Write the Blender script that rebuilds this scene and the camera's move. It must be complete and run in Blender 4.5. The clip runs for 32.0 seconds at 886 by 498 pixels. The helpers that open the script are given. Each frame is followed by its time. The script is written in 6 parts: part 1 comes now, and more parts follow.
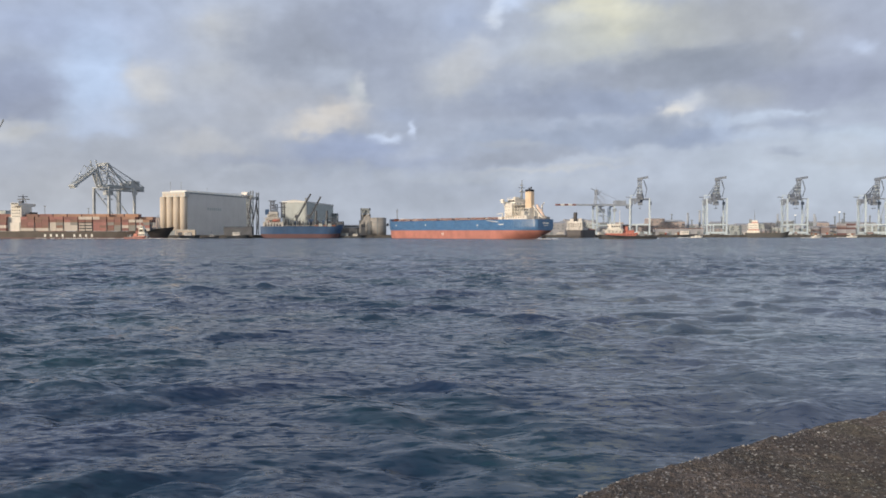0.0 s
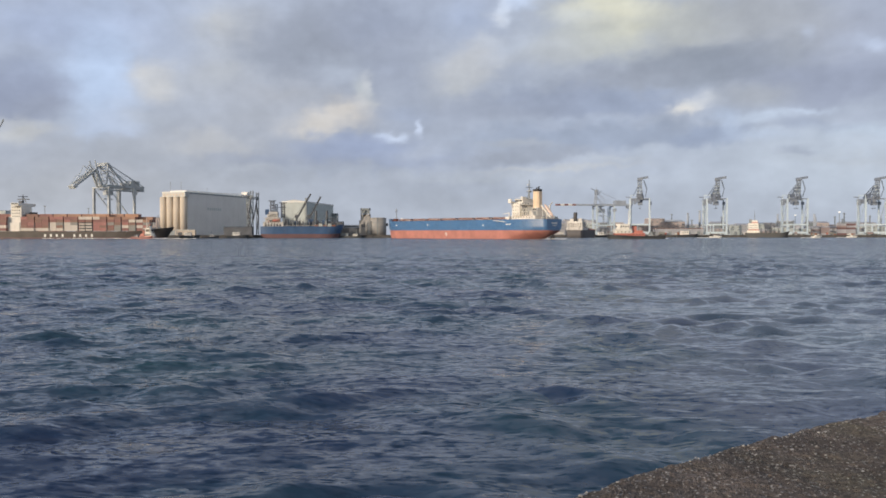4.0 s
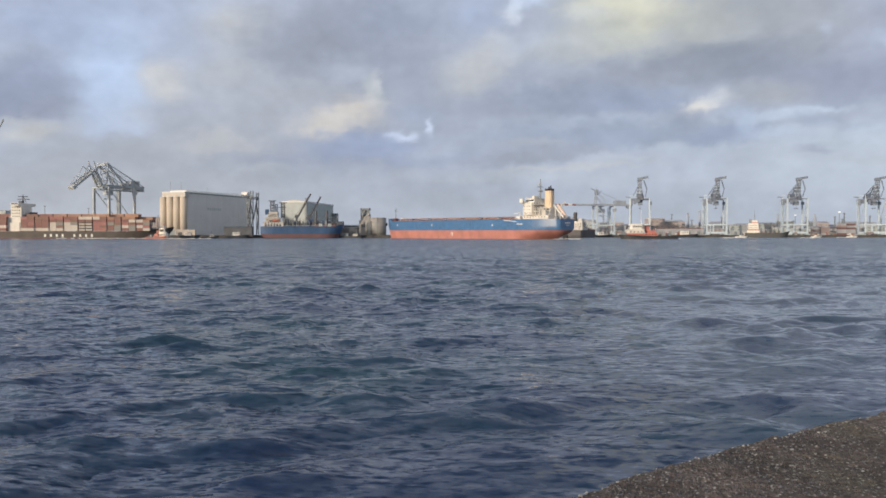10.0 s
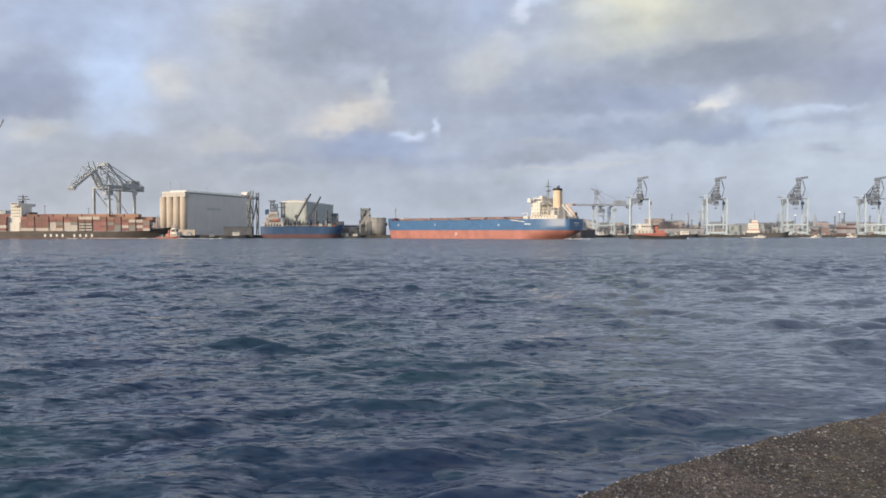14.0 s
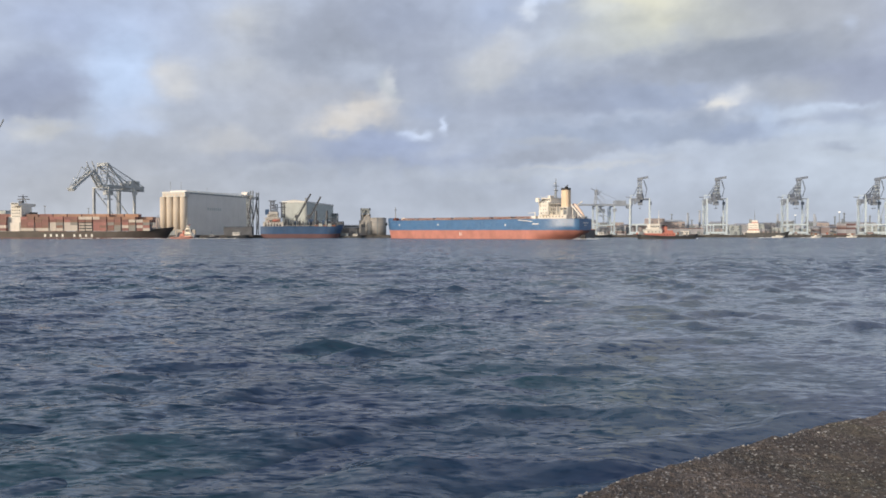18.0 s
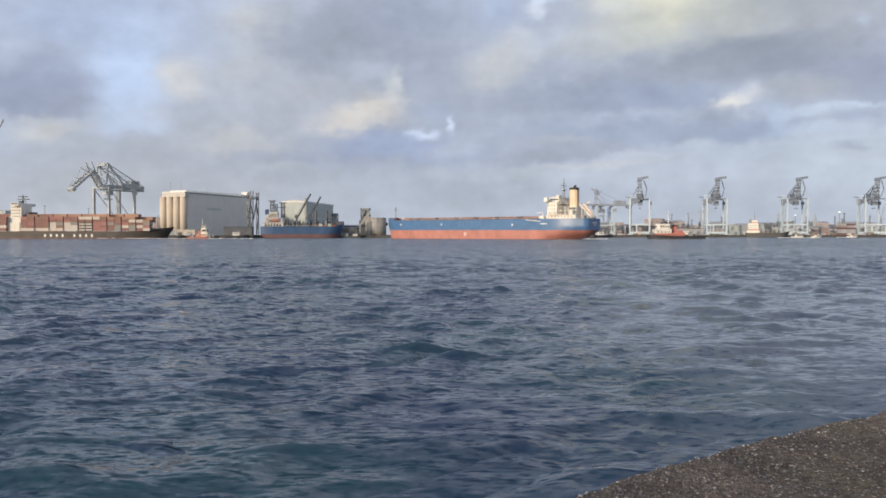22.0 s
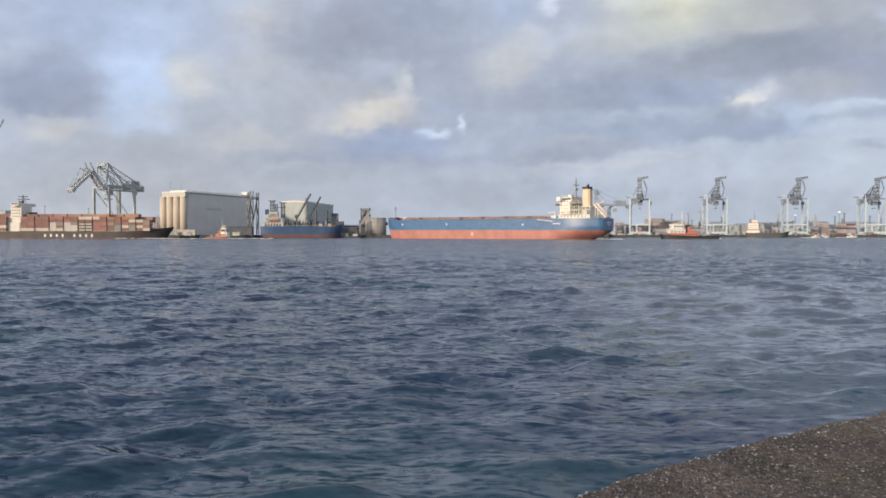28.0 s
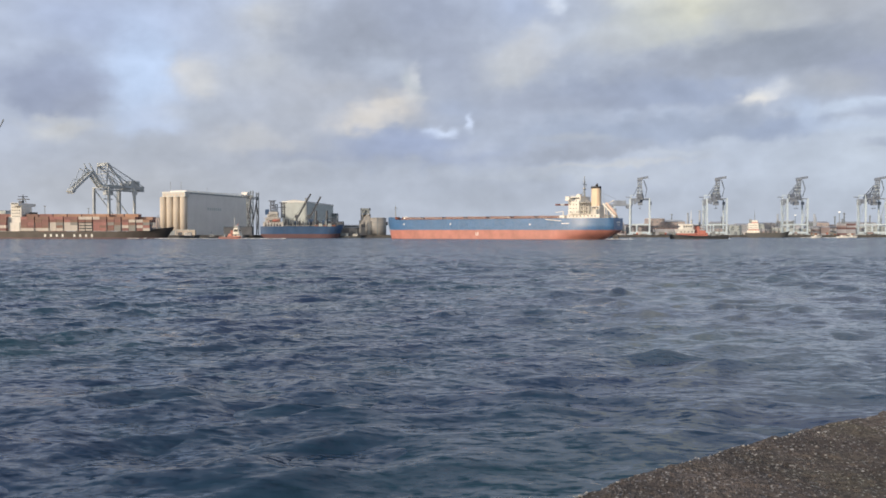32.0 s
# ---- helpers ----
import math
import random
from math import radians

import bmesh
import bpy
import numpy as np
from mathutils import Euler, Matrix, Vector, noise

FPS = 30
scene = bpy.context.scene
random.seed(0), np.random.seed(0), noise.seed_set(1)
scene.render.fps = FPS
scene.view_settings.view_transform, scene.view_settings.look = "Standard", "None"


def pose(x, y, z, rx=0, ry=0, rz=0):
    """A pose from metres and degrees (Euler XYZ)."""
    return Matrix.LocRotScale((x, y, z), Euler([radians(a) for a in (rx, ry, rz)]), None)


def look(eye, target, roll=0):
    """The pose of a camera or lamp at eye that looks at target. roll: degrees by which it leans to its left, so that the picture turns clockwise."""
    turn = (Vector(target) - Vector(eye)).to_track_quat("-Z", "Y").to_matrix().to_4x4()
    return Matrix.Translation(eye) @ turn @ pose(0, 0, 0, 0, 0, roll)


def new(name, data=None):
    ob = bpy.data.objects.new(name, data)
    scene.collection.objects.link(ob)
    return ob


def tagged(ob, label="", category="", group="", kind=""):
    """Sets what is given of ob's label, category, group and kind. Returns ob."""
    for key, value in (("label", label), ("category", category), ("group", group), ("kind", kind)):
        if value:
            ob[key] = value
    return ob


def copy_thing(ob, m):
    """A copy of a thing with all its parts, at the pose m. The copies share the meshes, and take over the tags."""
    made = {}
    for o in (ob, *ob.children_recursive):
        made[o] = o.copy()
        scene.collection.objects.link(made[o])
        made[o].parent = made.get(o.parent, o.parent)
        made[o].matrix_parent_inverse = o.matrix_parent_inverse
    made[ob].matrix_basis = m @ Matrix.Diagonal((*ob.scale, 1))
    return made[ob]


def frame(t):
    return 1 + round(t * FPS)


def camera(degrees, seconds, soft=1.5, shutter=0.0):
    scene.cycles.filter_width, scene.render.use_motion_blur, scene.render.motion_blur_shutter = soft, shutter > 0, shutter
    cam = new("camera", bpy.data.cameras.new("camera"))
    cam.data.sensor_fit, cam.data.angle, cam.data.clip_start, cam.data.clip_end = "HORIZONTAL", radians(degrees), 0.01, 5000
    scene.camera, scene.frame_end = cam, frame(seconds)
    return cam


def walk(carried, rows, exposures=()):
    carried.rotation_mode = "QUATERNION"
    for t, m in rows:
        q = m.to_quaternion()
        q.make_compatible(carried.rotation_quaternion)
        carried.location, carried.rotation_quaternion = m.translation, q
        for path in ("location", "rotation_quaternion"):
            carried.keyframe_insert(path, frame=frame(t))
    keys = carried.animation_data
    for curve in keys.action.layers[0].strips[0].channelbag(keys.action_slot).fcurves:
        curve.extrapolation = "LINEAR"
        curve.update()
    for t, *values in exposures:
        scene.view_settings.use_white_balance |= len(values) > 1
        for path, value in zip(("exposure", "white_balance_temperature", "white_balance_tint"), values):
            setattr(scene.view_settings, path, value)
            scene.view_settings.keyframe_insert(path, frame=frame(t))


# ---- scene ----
# ---- camera: a fixed stand on the quay ----
cam = camera(60, 32.0, soft=1.7)
EYE = 3.5
CAM_POSE = pose(0, 0, EYE, 90 - 1.068, 0, 0)
walk(cam, [(0.0, CAM_POSE), (32.0, CAM_POSE)], exposures=[(0.0, 0.0), (6.0, 0.0), (11.5, 0.0), (13.0, 0.09), (20.0, 0.09), (32.0, 0.09)])

# ---- light ----
SUN_AZ, SUN_EL = 226.0, 13.0          # compass bearing of the sun (0 = +y, clockwise), elevation
world = bpy.data.worlds.new("world")
scene.world = world
world.use_nodes = True
wn = world.node_tree.nodes
sky_tex = wn.new("ShaderNodeTexSky")
sky_tex.sky_type = "NISHITA"
sky_tex.sun_disc = False
sky_tex.sun_elevation = radians(SUN_EL)
sky_tex.sun_rotation = radians(SUN_AZ)
sky_tex.dust_density = 2.0
wn["Background"].inputs["Strength"].default_value = 0.15
overcast = wn.new("ShaderNodeMix")           # high broken cloud over the clear sky
overcast.data_type = "RGBA"
overcast.inputs["Factor"].default_value = 0.6
overcast.inputs["B"].default_value = (3.1, 3.1, 3.15, 1)
world.node_tree.links.new(sky_tex.outputs[0], overcast.inputs["A"])
world.node_tree.links.new(overcast.outputs["Result"], wn["Background"].inputs["Color"])

sun_data = bpy.data.lights.new("sun", "SUN")
sun_data.energy = 2.7
sun_data.angle = radians(0.6)
sun_data.color = (1.0, 0.84, 0.67)
sun = new("sun", sun_data)
sx, sy = math.sin(radians(SUN_AZ)) * math.cos(radians(SUN_EL)), math.cos(radians(SUN_AZ)) * math.cos(radians(SUN_EL))
sun.matrix_basis = look((sx * 400, sy * 400, math.sin(radians(SUN_EL)) * 400), (0, 0, 0))


# ---- mesh helpers ----
class Geo:
    """Collects corners and faces of one mesh."""

    def __init__(self):
        self.v, self.f = [], []

    def add(self, vs, fs):
        n = len(self.v)
        self.v += [tuple(p) for p in vs]
        self.f += [tuple(i + n for i in q) for q in fs]
        return self

    def box(self, x0, x1, y0, y1, z0, z1, bevel=0.0):
        if bevel <= 0:
            return self.add([(x0, y0, z0), (x1, y0, z0), (x1, y1, z0), (x0, y1, z0), (x0, y0, z1), (x1, y0, z1), (x1, y1, z1), (x0, y1, z1)],
                            [(3, 2, 1, 0), (4, 5, 6, 7), (0, 1, 5, 4), (1, 2, 6, 5), (2, 3, 7, 6), (3, 0, 4, 7)])
        b = bevel
        ring = [(x0 + b, y0), (x1 - b, y0), (x1, y0 + b), (x1, y1 - b), (x1 - b, y1), (x0 + b, y1), (x0, y1 - b), (x0, y0 + b)]
        cx, cy = (x0 + x1) / 2, (y0 + y1) / 2
        rows = []
        for z, inset in ((z0, 0), (z1 - b, 0), (z1, b)):
            kx, ky = 1 - inset / max(0.01, (x1 - x0) / 2), 1 - inset / max(0.01, (y1 - y0) / 2)
            rows.append([(cx + (x - cx) * kx, cy + (y - cy) * ky, z) for x, y in ring])
        return self.loft(rows, caps=True)

    def loft(self, rows, caps=False, closed=True):
        """Skins rings of equal length, one above another."""
        n, k = len(rows[0]), len(self.v)
        for r in rows:
            self.v += [tuple(p) for p in r]
        for j in range(len(rows) - 1):
            for i in range(n if closed else n - 1):
                i2 = (i + 1) % n
                self.f.append((k + j * n + i, k + j * n + i2, k + (j + 1) * n + i2, k + (j + 1) * n + i))
        if caps:
            self.f.append(tuple(k + i for i in reversed(range(n))))
            self.f.append(tuple(k + (len(rows) - 1) * n + i for i in range(n)))
        return self

    def tube(self, p, q, r0, r1=None, seg=10, caps=True):
        p, q = Vector(p), Vector(q)
        r1 = r0 if r1 is None else r1
        d = (q - p).normalized()
        a = d.orthogonal().normalized()
        b = d.cross(a)
        rows = []
        for c, r in ((p, r0), (q, r1)):
            rows.append([c + a * (r * math.cos(2 * math.pi * i / seg)) + b * (r * math.sin(2 * math.pi * i / seg)) for i in range(seg)])
        return self.loft(rows, caps)

    def beam(self, p, q, w, h=None):
        """A square bar from p to q, w wide and h deep."""
        p, q = Vector(p), Vector(q)
        h = w if h is None else h
        d = (q - p).normalized()
        side = Vector((0, 0, 1)).cross(d)
        side = Vector((1, 0, 0)) if side.length < 1e-3 else side.normalized()
        up = d.cross(side)
        rows = [[c + side * (sx * w / 2) + up * (sz * h / 2) for sx, sz in ((-1, -1), (1, -1), (1, 1), (-1, 1))] for c in (p, q)]
        return self.loft(rows, True)

    def dome(self, c, rx, ry, rz, seg=12, rings=5):
        rows = []
        for j in range(rings):
            a = math.pi / 2 * j / rings
            rows.append([(c[0] + rx * math.cos(a) * math.cos(t), c[1] + ry * math.cos(a) * math.sin(t), c[2] + rz * math.sin(a))
                         for t in [2 * math.pi * i / seg for i in range(seg)]])
        rows.append([(c[0] + 0.02 * rx * math.cos(t), c[1] + 0.02 * ry * math.sin(t), c[2] + rz) for t in [2 * math.pi * i / seg for i in range(seg)]])
        return self.loft(rows, True)

    def lattice(self, p, q, w, bays, bar):
        """A square lattice girder from p to q."""
        p, q = Vector(p), Vector(q)
        d = (q - p).normalized()
        side = Vector((0, 0, 1)).cross(d)
        side = Vector((1, 0, 0)) if side.length < 1e-3 else side.normalized()
        up = d.cross(side)
        offs = [side * (sx * w / 2) + up * (sz * w / 2) for sx, sz in ((-1, -1), (1, -1), (1, 1), (-1, 1))]
        for o in offs:
            self.beam(p + o, q + o, bar * 1.3)
        for i in range(bays):
            a, b = p + (q - p) * (i / bays), p + (q - p) * ((i + 1) / bays)
            for j in range(4):
                o, o2 = offs[j], offs[(j + 1) % 4]
                if i % 2:
                    o, o2 = o2, o
                self.beam(a + o, b + o2, bar)
        return self

    def mesh(self, name, material=None, smooth=False):
        me = bpy.data.meshes.new(name)
        me.from_pydata([tuple(p) for p in self.v], [], self.f)
        if material:
            me.materials.append(material)
        if smooth:
            me.shade_smooth()
        return me


def part(name, geo, material, parent, label="", smooth=False):
    ob = new(name, geo.mesh(name, material, smooth))
    ob.parent = parent
    return tagged(ob, label)


def thing(name, label, category, m=None, group="", kind=""):
    ob = new(name)
    ob.empty_display_size = 0.5
    if m is not None:
        ob.matrix_basis = m
    return tagged(ob, label, category, group, kind)


def single(name, geo, material, label, category, m=None, group="", kind="", smooth=False):
    ob = new(name, geo.mesh(name, material, smooth))
    if m is not None:
        ob.matrix_basis = m
    return tagged(ob, label, category, group, kind)


def spot(x, y, depth):
    """World X and Z of a sighting from the stand: x across and y down, with 784 straight ahead and the horizon at 415.7, at a depth."""
    return (x - 784) * depth / 1358.0, EYE + (415.7 - y) * depth / 1358.0


# ---- materials ----
def paint(name, color, rough=0.5, metal=0.0, vary=0.18, scale=0.6, bump=0.0, streak=0.0, spec=0.5, fine=0.0, dirt=(0.16, 0.12, 0.09)):
    """Painted or raw surface: colour, two scales of mottling, rain streaks, small relief."""
    m = bpy.data.materials.new(name)
    m.use_nodes = True
    nt = m.node_tree
    n, ln = nt.nodes, nt.links
    bsdf = n["Principled BSDF"]
    bsdf.inputs["Metallic"].default_value = metal
    bsdf.inputs["Specular IOR Level"].default_value = spec
    co = n.new("ShaderNodeTexCoord")
    big = n.new("ShaderNodeTexNoise")
    big.inputs["Scale"].default_value = scale * 0.25
    big.inputs["Detail"].default_value = 6
    small = n.new("ShaderNodeTexNoise")
    small.inputs["Scale"].default_value = scale * 4
    small.inputs["Detail"].default_value = 4
    ln.new(co.outputs["Object"], big.inputs["Vector"])
    ln.new(co.outputs["Object"], small.inputs["Vector"])
    add = n.new("ShaderNodeMath")
    add.operation = "MULTIPLY_ADD"
    ln.new(small.outputs["Fac"], add.inputs[0])
    add.inputs[1].default_value = 0.5
    ln.new(big.outputs["Fac"], add.inputs[2])
    ramp = n.new("ShaderNodeMapRange")
    ramp.inputs["From Min"].default_value, ramp.inputs["From Max"].default_value = 0.5, 1.0
    ramp.inputs["To Min"].default_value, ramp.inputs["To Max"].default_value = 1 - vary, 1 + vary
    ln.new(add.outputs[0], ramp.inputs["Value"])
    mix = n.new("ShaderNodeMix")
    mix.data_type, mix.blend_type = "RGBA", "MULTIPLY"
    mix.inputs["Factor"].default_value = 1
    mix.inputs["A"].default_value = (*color, 1)
    comb = n.new("ShaderNodeCombineColor")
    for s in ("Red", "Green", "Blue"):
        ln.new(ramp.outputs[0], comb.inputs[s])
    ln.new(comb.outputs[0], mix.inputs["B"])
    out = mix.outputs["Result"]
    if streak > 0:
        mp = n.new("ShaderNodeMapping")
        mp.inputs["Scale"].default_value = (0.9, 0.9, 0.06)
        ln.new(co.outputs["Object"], mp.inputs["Vector"])
        st = n.new("ShaderNodeTexNoise")
        st.inputs["Scale"].default_value, st.inputs["Detail"].default_value = 1.0, 5
        ln.new(mp.outputs[0], st.inputs["Vector"])
        sr = n.new("ShaderNodeMapRange")
        sr.inputs["From Min"].default_value, sr.inputs["From Max"].default_value = 0.5, 0.75
        sr.inputs["To Max"].default_value = streak
        ln.new(st.outputs["Fac"], sr.inputs["Value"])
        mx = n.new("ShaderNodeMix")
        mx.data_type = "RGBA"
        ln.new(sr.outputs[0], mx.inputs["Factor"])
        ln.new(out, mx.inputs["A"])
        mx.inputs["B"].default_value = (*dirt, 1)
        out = mx.outputs["Result"]
    ln.new(out, bsdf.inputs["Base Color"])
    rr = n.new("ShaderNodeMapRange")
    rr.inputs["To Min"].default_value, rr.inputs["To Max"].default_value = max(0.05, rough - 0.12), min(1, rough + 0.12)
    ln.new(small.outputs["Fac"], rr.inputs["Value"])
    ln.new(rr.outputs[0], bsdf.inputs["Roughness"])
    if bump > 0:
        bp = n.new("ShaderNodeBump")
        bp.inputs["Strength"].default_value, bp.inputs["Distance"].default_value = 0.6, bump
        ln.new(small.outputs["Fac"], bp.inputs["Height"])
        ln.new(bp.outputs[0], bsdf.inputs["Normal"])
    return m


M_blue = paint("hull_blue_paint", (0.07, 0.175, 0.36), 0.29, vary=0.15, spec=0.8, streak=0.22, dirt=(0.16, 0.2, 0.25))
M_red = paint("antifouling_red", (0.48, 0.21, 0.175), 0.45, vary=0.2, streak=0.3, dirt=(0.35, 0.2, 0.14))
M_deckred = paint("deck_red", (0.22, 0.08, 0.06), 0.7, vary=0.2)
M_white = paint("ship_white", (0.8, 0.78, 0.73), 0.5, vary=0.1, streak=0.15, dirt=(0.5, 0.4, 0.28))
M_cream = paint("funnel_cream", (0.76, 0.6, 0.44), 0.5, vary=0.1)
M_black = paint("black_paint", (0.025, 0.025, 0.03), 0.55, vary=0.2)
M_dkhull = paint("dark_hull", (0.05, 0.055, 0.06), 0.55, vary=0.25, streak=0.2)
M_glass = paint("dark_glass", (0.03, 0.04, 0.05), 0.12, vary=0.05)
M_orange = paint("safety_orange", (0.52, 0.2, 0.16), 0.5, vary=0.12)
M_steel = paint("grey_steel", (0.25, 0.28, 0.3), 0.55, metal=0.0, vary=0.15)
M_cranegrey = paint("crane_grey_green", (0.46, 0.5, 0.53), 0.55, vary=0.2, streak=0.12)
M_cranewhite = paint("crane_pale_blue", (0.55, 0.65, 0.73), 0.55, vary=0.1, streak=0.08, dirt=(0.4, 0.42, 0.42))
M_cranedark = paint("crane_machinery", (0.22, 0.26, 0.33), 0.55, vary=0.2)
# paler machinery colour with haze painted in, for the lowered-boom crane
M_cranehaze = paint("crane_hazed_grey", (0.34, 0.39, 0.47), 0.6, vary=0.15)
M_concrete = paint("silo_concrete", (0.66, 0.58, 0.49), 0.85, vary=0.12, streak=0.25, dirt=(0.36, 0.33, 0.29), scale=0.3)
M_silowall = paint("silo_long_wall", (0.76, 0.75, 0.74), 0.85, vary=0.06, streak=0.12, dirt=(0.55, 0.54, 0.52), scale=0.3)
M_roof = paint("pale_roof", (0.62, 0.62, 0.6), 0.7, vary=0.1)
M_shed = paint("shed_cladding", (0.5, 0.55, 0.55), 0.6, vary=0.1, streak=0.12, dirt=(0.3, 0.3, 0.28))
M_darkshed = paint("dark_steelwork", (0.11, 0.12, 0.14), 0.6, vary=0.25)
# dark steel lightened for the far shore, its haze put into the colour
M_hazed_dark = paint("far_grey_hazed", (0.39, 0.4, 0.44), 0.7, vary=0.2)
# brick red greyed and paled, distance haze painted in
M_brick_hazed = paint("red_sheds_hazed", (0.46, 0.4, 0.39), 0.75, vary=0.2)
M_quaywall = paint("far_quay_concrete", (0.1, 0.095, 0.09), 0.85, vary=0.3, streak=0.4, dirt=(0.07, 0.07, 0.06))
M_rust = paint("rust_brown", (0.28, 0.13, 0.08), 0.8, vary=0.25, streak=0.2)
M_dullwhite = paint("grimy_white_paint", (0.62, 0.61, 0.59), 0.6, vary=0.2, streak=0.35, dirt=(0.3, 0.2, 0.13))
# black lifted to brown-grey as painted haze; the streaks are weathering
M_shiphull = paint("weathered_hazed_hull", (0.085, 0.075, 0.07), 0.6, vary=0.25, streak=0.25, dirt=(0.16, 0.1, 0.07))
M_markwhite = paint("mark_white", (0.8, 0.8, 0.78), 0.5, vary=0.05)

# ---- sky backdrop: a far sheet of drifting cloud ----
def lattice_noise(x, y, seed):
    """Smooth value noise on arrays."""
    xi, yi = np.floor(x).astype(np.int64), np.floor(y).astype(np.int64)
    fx, fy = x - xi, y - yi
    fx, fy = fx * fx * fx * (fx * (fx * 6 - 15) + 10), fy * fy * fy * (fy * (fy * 6 - 15) + 10)

    def h(a, b):
        n = (a * 374761393 + b * 668265263 + seed * 974634777) & 0x7FFFFFFF
        n = ((n ^ (n >> 13)) * 1274126177) & 0x7FFFFFFF
        return ((n ^ (n >> 16)) & 0xFFFF) / 65535.0
    a, b, c, d = h(xi, yi), h(xi + 1, yi), h(xi, yi + 1), h(xi + 1, yi + 1)
    return (a + (b - a) * fx) * (1 - fy) + (c + (d - c) * fx) * fy


def fbm(x, y, seed, octaves=5, gain=0.5):
    out, amp, tot = 0.0, 1.0, 0.0
    for i in range(octaves):
        out = out + amp * lattice_noise(x * 2 ** i + 17.3 * i, y * 2 ** i - 9.1 * i, seed + i)
        tot += amp
        amp *= gain
    return out / tot


def sky_backdrop():
    R = 4600.0
    az = np.concatenate([np.linspace(-88, -38, 40)[:-1], np.linspace(-38, 36, 560), np.linspace(36, 88, 40)[1:]])
    el = np.concatenate([np.linspace(-2.0, 19, 190), np.linspace(19, 70, 60)[1:]])
    A, E_ = np.meshgrid(np.radians(az), np.radians(el))
    P = np.stack([R * np.sin(A) * np.cos(E_), R * np.cos(A) * np.cos(E_), R * np.sin(E_)], -1)
    u = 784 + 1358 * np.tan(np.clip(A, -1.2, 1.2))
    v = 415.7 - 1358 * np.tan(E_) / np.cos(np.clip(A, -1.2, 1.2))
    ua, va = 784 + 1358 * A, 415.7 - 1358 * E_

    def billow(sx, sy, seed):
        """Rounded heads with creases between."""
        out, amp = 0.0, 1.0
        for i in range(4):
            out = out + amp * np.abs(2 * lattice_noise(ua / sx * 2 ** i + 31 * i, va / sy * 2 ** i, seed + i) - 1)
            amp *= 0.5
        return out / 1.875
    # ragged edges: broad, middle and fine wander of every outline
    wx = u + 46 * (fbm(ua / 150, va / 90, 5) - 0.5) + 34 * (billow(70, 40, 15) - 0.45) + 20 * (billow(30, 20, 25) - 0.45)
    wy = v + 30 * (fbm(ua / 150, va / 90, 9) - 0.5) + 26 * (billow(76, 44, 19) - 0.45) + 16 * (billow(32, 22, 29) - 0.45)
    bank = fbm(ua / 330 + 3, va / 150, 41, 6, 0.55)
    tone = np.stack([0.385 + 0.0 * bank, 0.44 + 0.0 * bank, 0.56 + 0.0 * bank], -1)
    tone = tone * (0.76 + 0.48 * bank[..., None])

    def puff(x, y, rx, ry, rgb, w, hard=1.0, lean=0.0):
        """Lays one cloud mass or clear gap of the given colour into the sheet; lean: how far its right end rises."""
        nonlocal tone
        loose = 1.0 if rx > 62 else 0.7
        dx, dy = u + (wx - u) * loose - x, v + (wy - v) * loose - y
        dy = dy + lean * dx
        q = (dx / rx) ** 2 + (dy / ry) ** 2
        g = (w * np.exp(-np.power(q, hard)))[..., None]
        lin = np.array([(c / 255.0 / 12.92) if c < 11 else ((c / 255.0 + 0.055) / 1.055) ** 2.4 for c in rgb])
        tone = tone + (lin - tone) * g
    # general tone: pale haze low down, blue behind, then banks, gaps and sunlit heads
    puff(784, 390, 2600, 105, (172, 180, 194), 0.85)
    puff(120, 330, 330, 85, (176, 179, 185), 0.6)
    puff(1480, 285, 330, 75, (188, 199, 214), 0.8)
    puff(330, 240, 300, 60, (172, 178, 190), 0.6)
    # left: blue gap, dark mass at the edge, grey veil over the top
    puff(160, 120, 78, 105, (184, 203, 233), 0.95, 1.6)
    puff(60, 35, 120, 55, (166, 180, 210), 0.75)
    puff(230, 40, 90, 40, (172, 186, 214), 0.75)
    puff(300, 75, 55, 40, (176, 188, 212), 0.6)
    puff(10, 160, 98, 52, (148, 158, 182), 0.95, 2.2)
    puff(60, 190, 48, 26, (152, 161, 182), 0.85, 1.8)
    puff(45, 118, 44, 20, (158, 170, 196), 0.7)
    puff(28, 228, 64, 15, (190, 193, 197), 0.85, 1.4)
    puff(8, 212, 24, 9, (196, 200, 206), 0.6)
    puff(150, 262, 110, 24, (172, 179, 192), 0.7)
    puff(195, 215, 50, 26, (186, 201, 228), 0.7, 1.4)
    # pale heads left of the middle
    puff(268, 140, 46, 34, (194, 197, 203), 0.85, 1.6)
    puff(282, 152, 24, 15, (205, 205, 205), 0.7, 1.3)
    puff(248, 124, 20, 14, (202, 203, 205), 0.6)
    puff(330, 150, 70, 40, (178, 185, 198), 0.6)
    puff(390, 125, 60, 30, (182, 186, 192), 0.6)
    puff(250, 205, 60, 20, (178, 186, 200), 0.6)
    puff(360, 255, 80, 24, (184, 187, 193), 0.75, 1.3)
    puff(230, 268, 90, 18, (164, 171, 184), 0.6)
    # grey bank over the middle left, with its sunlit shoulder
    puff(400, 55, 62, 46, (186, 190, 196), 0.75)
    puff(372, 38, 26, 22, (196, 199, 203), 0.5)
    puff(560, 60, 150, 60, (150, 158, 175), 0.95, 1.8)
    puff(490, 100, 85, 42, (146, 154, 170), 0.85, 1.6)
    puff(660, 40, 90, 50, (152, 162, 184), 0.8, 1.4)
    puff(690, 120, 80, 56, (154, 163, 183), 0.85, 1.6)
    puff(570, 112, 70, 16, (160, 169, 186), 0.6, 1.0, 0.1)
    puff(480, 165, 110, 30, (172, 177, 188), 0.8)
